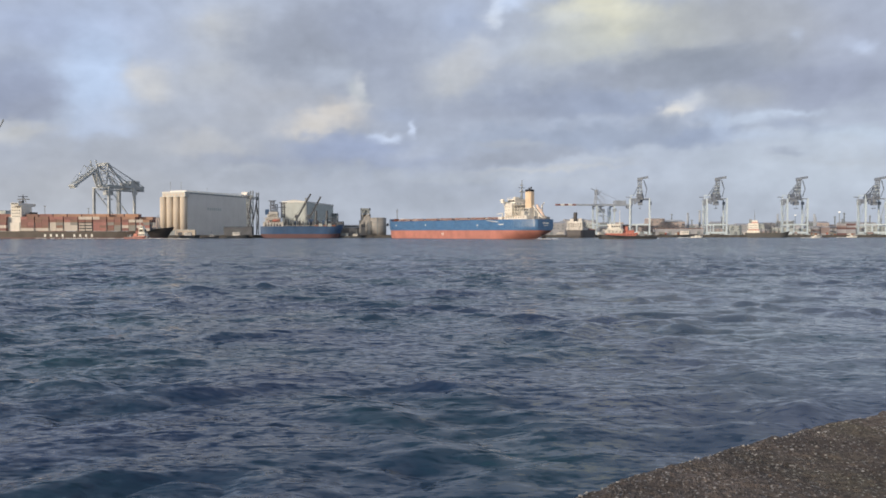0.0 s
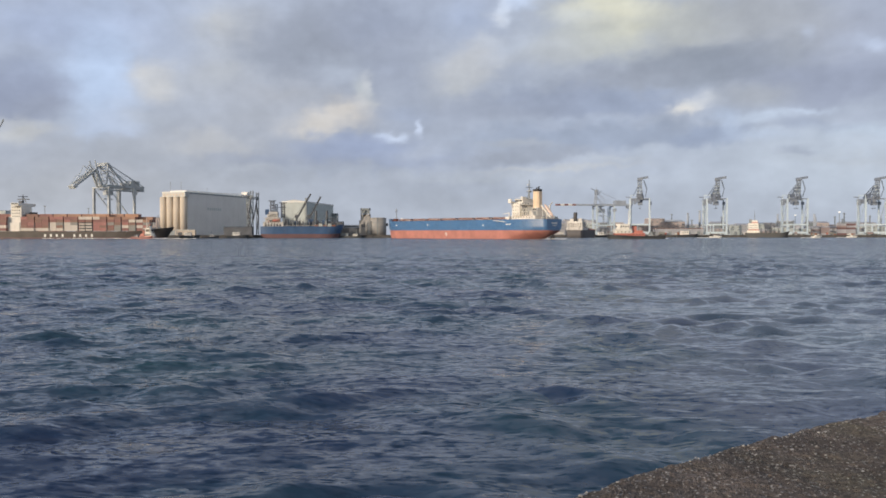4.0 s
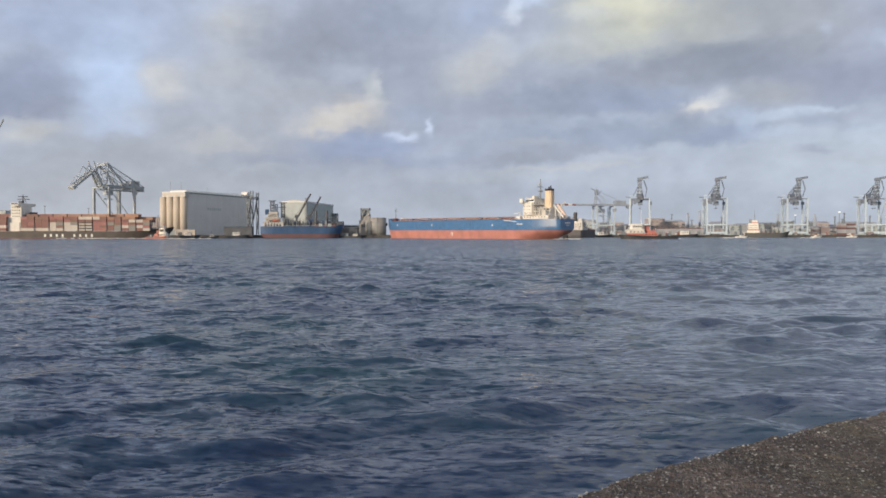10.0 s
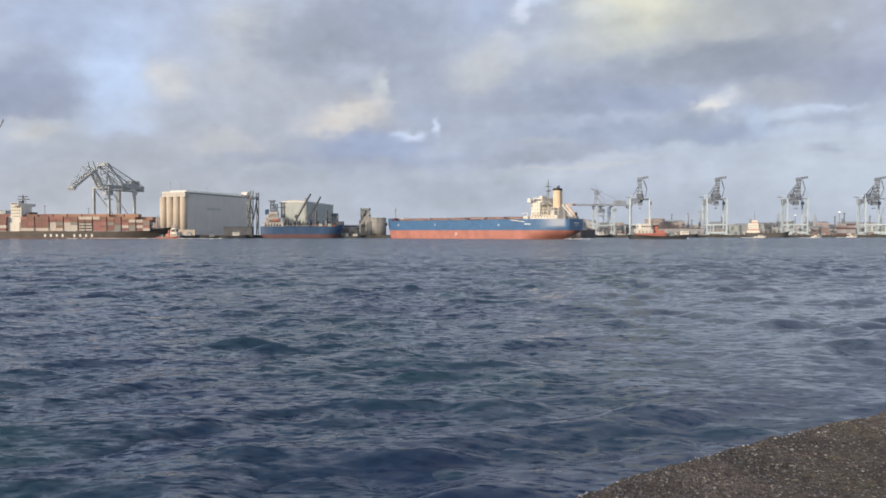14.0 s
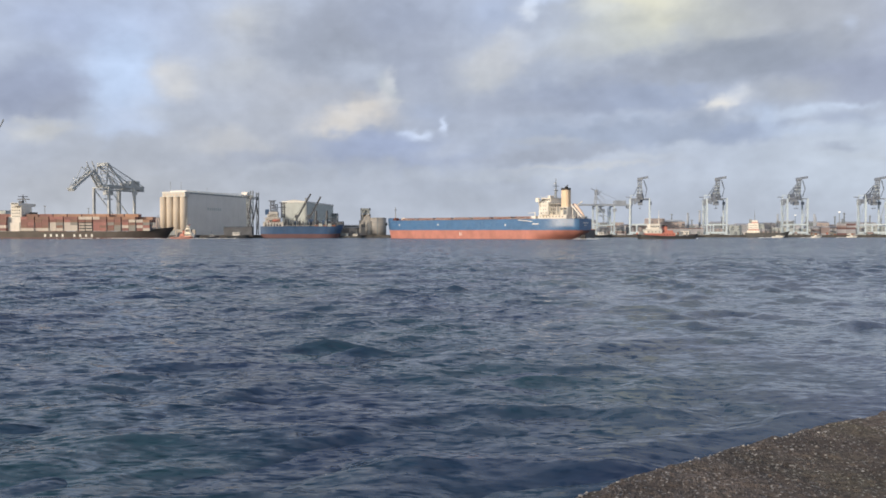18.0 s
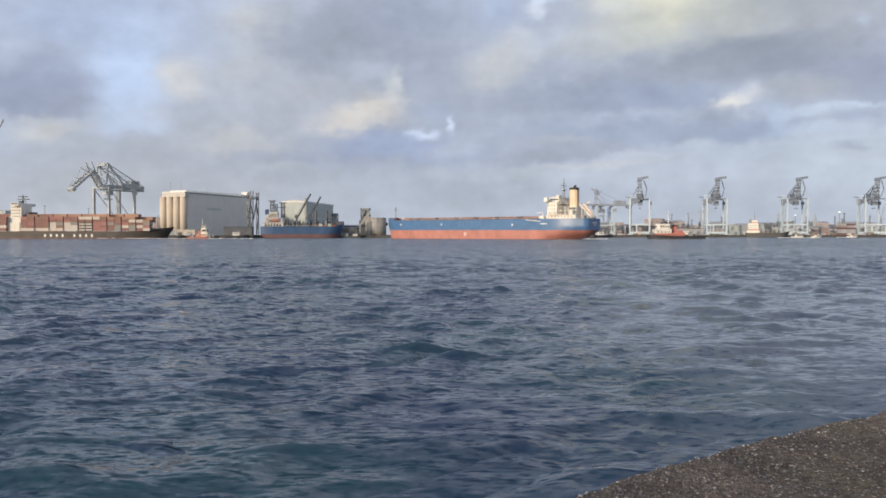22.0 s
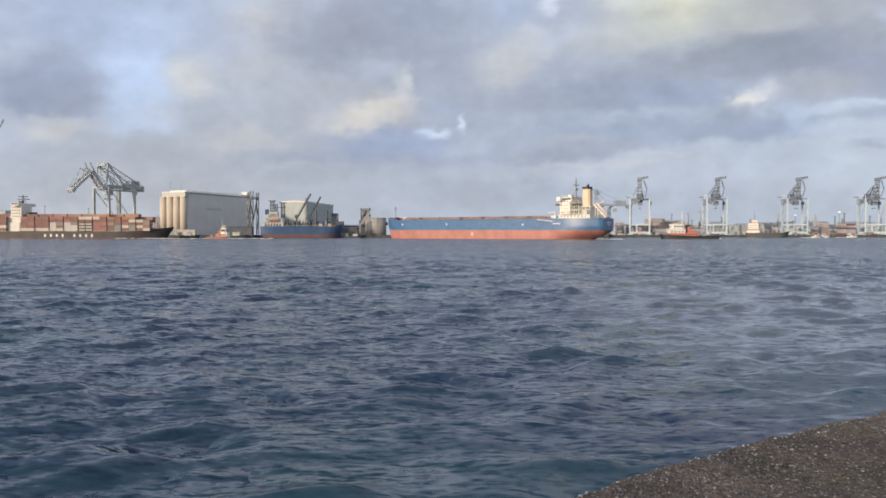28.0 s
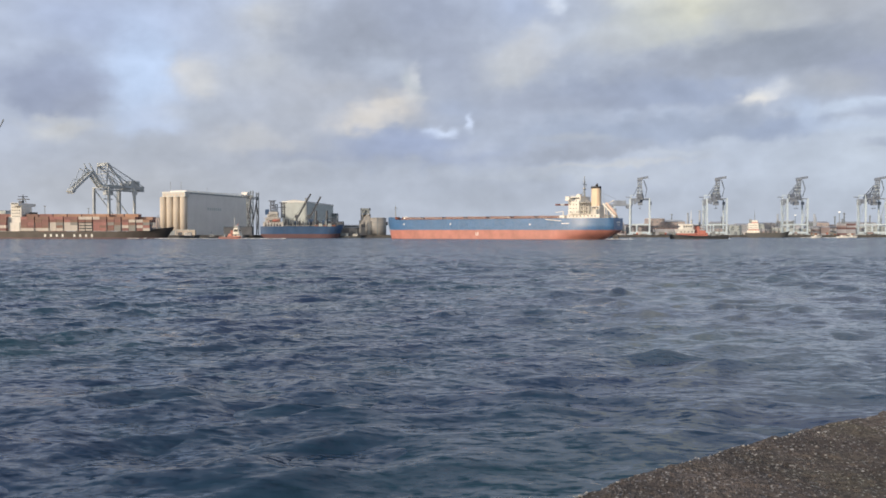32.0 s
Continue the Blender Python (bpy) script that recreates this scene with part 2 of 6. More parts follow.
    puff(440, 205, 80, 26, (166, 172, 184), 0.7)
    puff(590, 132, 34, 16, (178, 188, 206), 0.6)
    # warm lit cloud at the centre and its rising horn
    puff(572, 208, 76, 24, (192, 192, 195), 0.85, 1.4, 0.08)
    puff(546, 222, 34, 18, (203, 200, 197), 0.75, 1.4)
    puff(616, 196, 32, 14, (202, 200, 199), 0.7, 1.2, 0.3)
    puff(626, 164, 18, 24, (190, 197, 203), 0.8, 1.3, -0.6)
    puff(622, 180, 10, 14, (204, 206, 210), 0.6)
    puff(580, 202, 30, 9, (212, 208, 204), 0.55, 1.2, 0.1)
    puff(632, 152, 8, 18, (206, 210, 216), 0.7, 1.2, -0.4)
    puff(668, 172, 34, 34, (162, 171, 189), 0.75)
    # blue grey hollow below it with two bright rags
    puff(640, 262, 150, 26, (150, 163, 192), 0.9, 1.8)
    puff(700, 205, 50, 18, (160, 172, 196), 0.7)
    puff(680, 237, 26, 7, (196, 209, 233), 0.85, 1.4, 0.06)
    puff(726, 222, 7, 13, (204, 217, 242), 0.85, 1.3)
    puff(655, 240, 14, 6, (186, 200, 226), 0.5)
    puff(730, 262, 60, 18, (178, 187, 204), 0.7, 1.2, 0.2)
    puff(470, 282, 120, 14, (158, 168, 190), 0.6)
    puff(430, 300, 50, 6, (182, 188, 198), 0.6)
    puff(560, 300, 200, 8, (166, 176, 194), 0.5)
    # centre right: pale shoulder, bright gap at the top, long grey banks
    puff(770, 100, 60, 40, (168, 177, 194), 0.6)
    puff(830, 112, 72, 34, (186, 190, 197), 0.85, 1.3, 0.3)
    puff(800, 155, 50, 30, (180, 184, 189), 0.6)
    puff(900, 80, 46, 22, (178, 189, 209), 0.8, 1.2, 0.3)
    puff(878, 22, 17, 26, (208, 219, 238), 0.95, 1.5)
    puff(868, 40, 14, 8, (212, 219, 230), 0.6)
    puff(900, 8, 26, 12, (196, 212, 240), 0.8)
    puff(810, 40, 50, 40, (166, 180, 208), 0.7)
    puff(845, 75, 16, 10, (192, 199, 211), 0.5)
    puff(1430, 55, 210, 70, (162, 170, 190), 0.8)
    puff(1190, 45, 170, 60, (180, 184, 183), 0.8)
    puff(1050, 62, 100, 44, (192, 196, 192), 0.85, 1.4, 0.15)
    puff(960, 95, 60, 30, (180, 186, 194), 0.7)
    puff(1060, 14, 90, 24, (216, 216, 200), 0.9, 1.2)
    puff(1090, 50, 36, 22, (206, 207, 194), 0.6)
    puff(1000, 30, 50, 14, (202, 207, 208), 0.6)
    puff(1330, 35, 110, 50, (166, 172, 183), 0.8, 1.3)
    puff(1230, 118, 150, 36, (142, 151, 167), 0.95, 1.9, 0.14)
    puff(1080, 140, 130, 26, (152, 160, 176), 0.85, 1.5, 0.1)
    puff(960, 180, 150, 28, (150, 161, 184), 0.9, 1.8)
    puff(850, 190, 110, 26, (156, 165, 184), 0.8, 1.5)
    puff(1110, 182, 90, 22, (148, 160, 184), 0.85, 1.6)
    puff(1450, 140, 160, 42, (152, 161, 183), 0.92, 1.9)
    puff(1310, 165, 60, 22, (166, 172, 182), 0.75, 1.3)
    puff(1340, 90, 60, 24, (154, 162, 178), 0.6)
    puff(1395, 62, 14, 11, (184, 195, 216), 0.7, 1.2)
    puff(1528, 82, 26, 12, (190, 203, 228), 0.9, 1.3)
    puff(1500, 75, 50, 14, (176, 188, 212), 0.5)
    # lower long bank with its pale upper rim and flat foot
    puff(1040, 238, 250, 24, (154, 166, 188), 0.9, 2.2, 0.02)
    puff(1230, 238, 75, 20, (150, 163, 188), 0.85, 1.8, 0.15)
    puff(920, 268, 110, 15, (154, 162, 178), 0.85, 1.8, 0.06)
    puff(900, 250, 60, 7, (172, 178, 188), 0.6)
    puff(1050, 214, 26, 10, (172, 184, 206), 0.6)
    puff(990, 212, 30, 8, (168, 180, 202), 0.5)
    puff(1130, 264, 46, 9, (186, 197, 215), 0.7)
    puff(960, 292, 130, 7, (188, 193, 201), 0.8, 1.4, 0.03)
    puff(1060, 278, 60, 5, (188, 196, 208), 0.6)
    # bright break on the right and the small clouds below it
    puff(1200, 188, 34, 12, (206, 209, 214), 0.95, 1.5, 0.2)
    puff(1195, 190, 17, 7, (224, 222, 219), 0.7)
    puff(1232, 172, 18, 10, (196, 202, 212), 0.7)
    puff(1266, 212, 22, 26, (182, 197, 222), 0.85, 1.4)
    puff(1330, 206, 56, 10, (190, 204, 225), 0.75, 1.3, 0.12)
    puff(1400, 192, 40, 5, (190, 204, 226), 0.7)
    puff(1400, 216, 50, 13, (160, 171, 192), 0.95, 1.8)
    puff(1460, 226, 60, 9, (166, 177, 197), 0.8, 1.4)
    puff(1530, 206, 60, 10, (170, 180, 200), 0.8, 1.4, 0.1)
    puff(1525, 236, 90, 16, (190, 205, 224), 0.6)
    puff(1330, 240, 60, 10, (184, 198, 220), 0.7)
    puff(1396, 267, 34, 7, (166, 176, 194), 0.9, 1.5)
    puff(1370, 272, 14, 4, (172, 181, 197), 0.6)
    puff(1490, 282, 90, 10, (180, 188, 200), 0.6)
    puff(900, 310, 200, 10, (180, 188, 200), 0.6)
    curl = 0.45 * fbm(ua / 62, va / 44, 61, 5, 0.55) + 0.55 * (1 - billow(105, 58, 65)) + 0.02
    col = np.array([1.05, 1.045, 1.03]) * tone * (1 + 0.3 * (curl[..., None] - 0.5) + 0.09 * (fbm(ua / 24, va / 17, 83, 3)[..., None] - 0.5))
    ny, nx = A.shape
    idx = np.arange(ny * nx).reshape(ny, nx)
    faces = np.stack([idx[:-1, :-1], idx[1:, :-1], idx[1:, 1:], idx[:-1, 1:]], -1).reshape(-1, 4)
    me = bpy.data.meshes.new("sky")
    me.from_pydata(P.reshape(-1, 3).tolist(), [], faces.tolist())
    at = me.color_attributes.new("cloud", "FLOAT_COLOR", "POINT")
    at.data.foreach_set("color", np.concatenate([col, np.ones((ny, nx, 1))], -1).astype(np.float32).ravel())
    me.shade_smooth()
    m = bpy.data.materials.new("cloudy_sky")
    m.use_nodes = True
    n, ln = m.node_tree.nodes, m.node_tree.links
    n.remove(n["Principled BSDF"])
    em = n.new("ShaderNodeEmission")
    va = n.new("ShaderNodeAttribute")
    va.attribute_name = "cloud"
    co = n.new("ShaderNodeTexCoord")
    mp = n.new("ShaderNodeMapping")
    mp.inputs["Scale"].default_value = (0.008, 0.008, 0.009)
    ln.new(co.outputs["Object"], mp.inputs["Vector"])
    nz = n.new("ShaderNodeTexNoise")
    nz.inputs["Scale"].default_value, nz.inputs["Detail"].default_value, nz.inputs["Roughness"].default_value = 1.0, 6, 0.6
    ln.new(mp.outputs[0], nz.inputs["Vector"])
    mr = n.new("ShaderNodeMapRange")
    mr.inputs["From Min"].default_value, mr.inputs["From Max"].default_value = 0.25, 0.75
    mr.inputs["To Min"].default_value, mr.inputs["To Max"].default_value = 0.96, 1.04
    ln.new(nz.outputs["Fac"], mr.inputs["Value"])
    ln.new(va.outputs["Color"], em.inputs["Color"])
    ln.new(mr.outputs[0], em.inputs["Strength"])
    ln.new(em.outputs[0], n["Material Output"].inputs["Surface"])
    m.cycles.emission_sampling = "NONE"
    me.materials.append(m)
    ob = new("sky_backdrop", me)
    return tagged(ob, "grey broken cloud drifting over pale blue sky", "sky", kind="structure")


sky = sky_backdrop()


# ---- near quay ----
EDGE_X = (-60.0, -6.0, -2.0, 0.8, 1.4, 2.14, 3.07, 3.97, 8.0, 20.0, 60.0)
EDGE_Y = (-48.0, -1.6, 2.0, 4.62, 5.12, 5.66, 6.26, 6.78, 9.1, 16.0, 37.0)
QUAY_Z = 1.95


def near_quay():
    xs = np.concatenate([np.linspace(-60, -2, 40)[:-1], np.linspace(-2, 0.3, 50)[:-1], np.linspace(0.3, 6.0, 300)[:-1], np.linspace(6, 60, 60)])
    dist = np.concatenate([np.linspace(0, 3.4, 150)[:-1], np.linspace(3.4, 9, 30)[:-1], np.linspace(9, 70, 12)])
    rag = 0.12 * (fbm(xs * 1.7, xs * 0, 3, 4) - 0.5) + 0.1 * (fbm(xs * 8, xs * 0, 6, 4) - 0.5)
    edge = np.interp(xs, EDGE_X, EDGE_Y) + rag
    X, D = np.meshgrid(xs, dist)
    Y = edge[None, :] - D
    Z = QUAY_Z + 0.04 * (fbm(X * 0.9, Y * 0.9, 11, 4) - 0.5) + 0.03 * (fbm(X * 9, Y * 9, 12, 4) - 0.5) + 0.016 * (fbm(X * 28, Y * 28, 13, 2) - 0.5)
    Z -= 0.03 * np.exp(-D / 0.06)
    wall_z = [QUAY_Z - 0.14, QUAY_Z - 0.5, 0.6, -0.3, -2.5]
    rows = [np.stack([xs, edge + 0.02 + 0.06 * (fbm(xs * 2, xs * 0 + z * 2, 31, 3) - 0.5), np.full_like(xs, z)], -1) for z in reversed(wall_z)]
    P = np.concatenate([np.stack(rows), np.stack([X, Y, Z], -1)], 0)
    ny, nx = P.shape[:2]
    idx = np.arange(ny * nx).reshape(ny, nx)
    faces = np.stack([idx[:-1, :-1], idx[:-1, 1:], idx[1:, 1:], idx[1:, :-1]], -1).reshape(-1, 4)[:, ::-1]
    me = bpy.data.meshes.new("quay")
    me.from_pydata(P.reshape(-1, 3).tolist(), [], faces.tolist())
    m = bpy.data.materials.new("old_quay_concrete")
    m.use_nodes = True
    n, ln = m.node_tree.nodes, m.node_tree.links
    b = n["Principled BSDF"]
    b.inputs["Roughness"].default_value = 0.9
    co = n.new("ShaderNodeTexCoord")
    big, mid, vor = n.new("ShaderNodeTexNoise"), n.new("ShaderNodeTexNoise"), n.new("ShaderNodeTexVoronoi")
    big.inputs["Scale"].default_value, big.inputs["Detail"].default_value = 2.2, 5
    mid.inputs["Scale"].default_value, mid.inputs["Detail"].default_value, mid.inputs["Roughness"].default_value = 22.0, 6, 0.7
    vor.inputs["Scale"].default_value = 55.0
    for t in (big, mid, vor):
        ln.new(co.outputs["Object"], t.inputs["Vector"])
    cr = n.new("ShaderNodeValToRGB")
    cr.color_ramp.elements[0].position, cr.color_ramp.elements[0].color = 0.33, (0.03, 0.023, 0.019, 1)
    cr.color_ramp.elements[1].position, cr.color_ramp.elements[1].color = 0.72, (0.19, 0.152, 0.13, 1)
    ln.new(mid.outputs["Fac"], cr.inputs["Fac"])
    mr = n.new("ShaderNodeMapRange")
    mr.inputs["From Min"].default_value, mr.inputs["From Max"].default_value = 0.3, 0.7
    mr.inputs["To Min"].default_value, mr.inputs["To Max"].default_value = 0.6, 1.4
    ln.new(big.outputs["Fac"], mr.inputs["Value"])
    mx = n.new("ShaderNodeVectorMath")
    mx.operation = "SCALE"
    ln.new(cr.outputs[0], mx.inputs[0])
    ln.new(mr.outputs[0], mx.inputs["Scale"])
    grit = n.new("ShaderNodeTexVoronoi")
    grit.inputs["Scale"].default_value = 75.0
    ln.new(co.outputs["Object"], grit.inputs["Vector"])
    pick = n.new("ShaderNodeSeparateColor")
    ln.new(grit.outputs["Color"], pick.inputs[0])
    chip = n.new("ShaderNodeMapRange")
    chip.inputs["From Min"].default_value, chip.inputs["From Max"].default_value = 0.925, 0.97
    ln.new(pick.outputs[0], chip.inputs["Value"])
    gm = n.new("ShaderNodeMix")
    gm.data_type = "RGBA"
    ln.new(chip.outputs[0], gm.inputs["Factor"])
    ln.new(mx.outputs[0], gm.inputs["A"])
    gm.inputs["B"].default_value = (0.38, 0.36, 0.34, 1)
    # patches of thin olive growth over the brown
    moss = n.new("ShaderNodeTexNoise")
    moss.inputs["Scale"].default_value, moss.inputs["Detail"].default_value = 1.3, 6
    ln.new(co.outputs["Object"], moss.inputs["Vector"])
    cover = n.new("ShaderNodeMapRange")
    cover.inputs["From Min"].default_value, cover.inputs["From Max"].default_value, cover.inputs["To Max"].default_value = 0.46, 0.7, 0.55
    ln.new(moss.outputs["Fac"], cover.inputs["Value"])
    green = n.new("ShaderNodeMix")
    green.data_type, green.blend_type = "RGBA", "MULTIPLY"
    green.inputs["B"].default_value = (0.86, 0.94, 0.66, 1)
    ln.new(cover.outputs[0], green.inputs["Factor"])
    ln.new(gm.outputs["Result"], green.inputs["A"])
    ln.new(green.outputs["Result"], b.inputs["Base Color"])
    bp = n.new("ShaderNodeBump")
    bp.inputs["Strength"].default_value, bp.inputs["Distance"].default_value = 0.9, 0.012
    ln.new(vor.outputs["Distance"], bp.inputs["Height"])
    bp2 = n.new("ShaderNodeBump")
    bp2.inputs["Strength"].default_value, bp2.inputs["Distance"].default_value = 0.8, 0.02
    ln.new(mid.outputs["Fac"], bp2.inputs["Height"])
    ln.new(bp2.outputs[0], bp.inputs["Normal"])
    ln.new(bp.outputs[0], b.inputs["Normal"])
    me.materials.append(m)
    return tagged(new("quay", me), "weathered brown concrete quay with worn ragged edge", "quay", kind="structure")


near_quay()


# ---- water ----
def water_material(anchor):
    m = bpy.data.materials.new("harbour_water")
    m.use_nodes = True
    n, ln = m.node_tree.nodes, m.node_tree.links
    b = n["Principled BSDF"]
    b.inputs["Roughness"].default_value = 0.09
    b.inputs["IOR"].default_value = 1.33
    co = n.new("ShaderNodeTexCoord")
    mp = n.new("ShaderNodeMapping")
    mp.inputs["Scale"].default_value = (0.42, 1.0, 1.0)
    ln.new(co.outputs["Object"], mp.inputs["Vector"])
    mp_long = n.new("ShaderNodeMapping")
    mp_long.inputs["Scale"].default_value = (0.5, 1.0, 1.0)
    mp_long.inputs["Rotation"].default_value = (0.0, 0.0, 0.22)
    ln.new(co.outputs["Object"], mp_long.inputs["Vector"])
    geo = n.new("ShaderNodeNewGeometry")
    # sheltered, smoother water along the quay's lee
    fixed = n.new("ShaderNodeTexCoord")
    fixed.object = anchor
    xyz = n.new("ShaderNodeSeparateXYZ")
    ln.new(fixed.outputs["Object"], xyz.inputs[0])
    off_quay = n.new("ShaderNodeMath")
    off_quay.operation = "MULTIPLY_ADD"
    off_quay.inputs[1].default_value = -0.1
    ln.new(xyz.outputs["Y"], off_quay.inputs[0])
    along = n.new("ShaderNodeMath")
    along.operation = "MINIMUM"
    along.inputs[1].default_value = 10.0
    ln.new(xyz.outputs["X"], along.inputs[0])
    ln.new(along.outputs[0], off_quay.inputs[2])
    lee = n.new("ShaderNodeMapRange")
    lee.inputs["From Min"].default_value, lee.inputs["From Max"].default_value = -3.8, 5.7
    lee.inputs["To Min"].default_value, lee.inputs["To Max"].default_value = 1.15, 0.14
    reach = n.new("ShaderNodeMapRange")          # the lee ends some way out
    reach.inputs["From Min"].default_value, reach.inputs["From Max"].default_value = 42.0, 200.0
    reach.inputs["To Min"].default_value, reach.inputs["To Max"].default_value = 0.0, -20.0
    reach.clamp = False
    ln.new(xyz.outputs["Y"], reach.inputs["Value"])
    beyond = n.new("ShaderNodeMath")
    beyond.operation = "MINIMUM"
    beyond.inputs[1].default_value = 0.0
    ln.new(reach.outputs[0], beyond.inputs[0])
    sheltered = n.new("ShaderNodeMath")
    sheltered.operation = "ADD"
    ln.new(off_quay.outputs[0], sheltered.inputs[0])
    ln.new(beyond.outputs[0], sheltered.inputs[1])
    ln.new(sheltered.outputs[0], lee.inputs["Value"])
    ripple = n.new("ShaderNodeMath")             # small ripples die down less
    ripple.operation = "MULTIPLY_ADD"
    ripple.inputs[1].default_value, ripple.inputs[2].default_value = 0.74, 0.18
    ln.new(lee.outputs[0], ripple.inputs[0])
    # the swell itself lies lower there
    flat = n.new("ShaderNodeMix")
    flat.data_type = "VECTOR"
    flat.clamp_factor = True
    flat.inputs["A"].default_value = (0.0, 0.0, 1.0)
    low = n.new("ShaderNodeMath")
    low.operation = "MULTIPLY_ADD"
    low.inputs[1].default_value, low.inputs[2].default_value = 0.82, 0.18
    ln.new(lee.outputs[0], low.inputs[0])
    ln.new(low.outputs[0], flat.inputs["Factor"])
    ln.new(geo.outputs["Normal"], flat.inputs["B"])
    last = flat.outputs["Result"]
    # ripples and wavelets tilt the surface at four sizes
    for sc, det, tilt, even, peak in ((7.0, 3, 46.0, 0.35, 1.5), (3.2, 3, 85.0, 0.2, 2.0), (1.6, 2, 26.0, 0.1, 2.0), (0.62, 1, 2.0, 0.1, 1.0)):
        nz = n.new("ShaderNodeTexNoise")
        nz.inputs["Scale"].default_value, nz.inputs["Detail"].default_value, nz.inputs["Roughness"].default_value = sc, det, 0.6
        ln.new(mp.outputs[0] if sc > 4 else mp_long.outputs[0], nz.inputs["Vector"])
        off = n.new("ShaderNodeVectorMath")
        off.operation = "MULTIPLY_ADD"
        off.inputs[1].default_value = (0.6, 1.0, 0.0)
        off.inputs[2].default_value = (-0.3, -0.5, 0.0)
        ln.new(nz.outputs["Color"], off.inputs[0])
        size = n.new("ShaderNodeVectorMath")
        size.operation = "LENGTH"
        ln.new(off.outputs[0], size.inputs[0])
        gain = n.new("ShaderNodeMath")
        gain.operation = "MULTIPLY_ADD"
        gain.inputs[1].default_value, gain.inputs[2].default_value = tilt, even
        crest = n.new("ShaderNodeMath")          # few steep wavelets on an easier surface
        crest.operation = "POWER"
        crest.inputs[1].default_value = peak
        ln.new(size.outputs["Value"], crest.inputs[0])
        ln.new(crest.outputs[0], gain.inputs[0])
        sharp = n.new("ShaderNodeVectorMath")
        sharp.operation = "SCALE"
        ln.new(off.outputs[0], sharp.inputs[0])
        ln.new(gain.outputs[0], sharp.inputs["Scale"])
        lim = n.new("ShaderNodeVectorMath")      # far faces stay gentle, near faces steep
        lim.operation = "MINIMUM"
        lim.inputs[1].default_value = (10.0, 0.05, 10.0)
        ln.new(sharp.outputs[0], lim.inputs[0])
        calm = n.new("ShaderNodeVectorMath")
        calm.operation = "SCALE"
        ln.new(lim.outputs[0], calm.inputs[0])
        ln.new(ripple.outputs[0] if sc > 0.5 else lee.outputs[0], calm.inputs["Scale"])
        ad = n.new("ShaderNodeVectorMath")
        ad.operation = "ADD"
        ln.new(last, ad.inputs[0])
        ln.new(calm.outputs[0], ad.inputs[1])
        last = ad.outputs[0]
    # shading normals tilted toward the quay with distance, to darken the far water
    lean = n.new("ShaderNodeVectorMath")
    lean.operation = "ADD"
    far_tilt = n.new("ShaderNodeMapRange")     # tilt grows from 30 to 260 m out
    far_tilt.inputs["From Min"].default_value, far_tilt.inputs["From Max"].default_value = 30.0, 260.0
    far_tilt.inputs["To Min"].default_value, far_tilt.inputs["To Max"].default_value = 0.0, -0.08
    ln.new(xyz.outputs["Y"], far_tilt.inputs["Value"])
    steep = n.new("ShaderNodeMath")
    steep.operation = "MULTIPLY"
    ln.new(far_tilt.outputs[0], steep.inputs[0])
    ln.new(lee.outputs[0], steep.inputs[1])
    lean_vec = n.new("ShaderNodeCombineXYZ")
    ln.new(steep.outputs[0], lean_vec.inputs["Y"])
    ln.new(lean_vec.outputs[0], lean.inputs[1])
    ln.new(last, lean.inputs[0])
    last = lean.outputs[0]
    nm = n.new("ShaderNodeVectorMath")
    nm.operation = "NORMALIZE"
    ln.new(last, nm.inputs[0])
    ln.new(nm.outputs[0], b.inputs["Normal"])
    big = n.new("ShaderNodeTexNoise")
    big.inputs["Scale"].default_value, big.inputs["Detail"].default_value = 0.12, 3
    ln.new(co.outputs["Object"], big.inputs["Vector"])
    cr = n.new("ShaderNodeValToRGB")
    cr.color_ramp.elements[0].color = (0.0135, 0.032, 0.083, 1)
    cr.color_ramp.elements[1].color = (0.0155, 0.052, 0.082, 1)
    cr.color_ramp.elements[0].position, cr.color_ramp.elements[1].position = 0.4, 0.65
    ln.new(big.outputs["Fac"], cr.inputs["Fac"])
    ln.new(cr.outputs[0], b.inputs["Base Color"])
    return m


M_water = water_material(bpy.data.objects["quay"])


def grown(start, stop, step, rate, cap=1e9):
    out = [start]
    while abs(out[-1] - start) < abs(stop - start):
        out.append(out[-1] + step)
        step = math.copysign(min(abs(step) * rate, cap), step)
    return out


def fan_grid(rows_y, reach, lead, far):
    """A sheet of corners in rows across the water: fine inside a fan that opens outward, coarse beyond it to both sides."""
    ys = np.array(rows_y)
    inner = np.linspace(0.0, 1.0, 560)
    left, right = -lead - reach * np.maximum(ys, 6.0), 4.0 + reach * np.maximum(ys, 6.0)
    X = left[:, None] + (right - left)[:, None] * inner[None, :]
    if far:
        out = np.linspace(0.0, 1.0, 36)[1:] ** 3
        west = left[:, None] + (-far - left)[:, None] * out[None, ::-1]
        east = right[:, None] + (far - right)[:, None] * out[None, :]
        X = np.concatenate([west, X, east], 1)
    return X, np.repeat(ys[:, None], X.shape[1], 1)


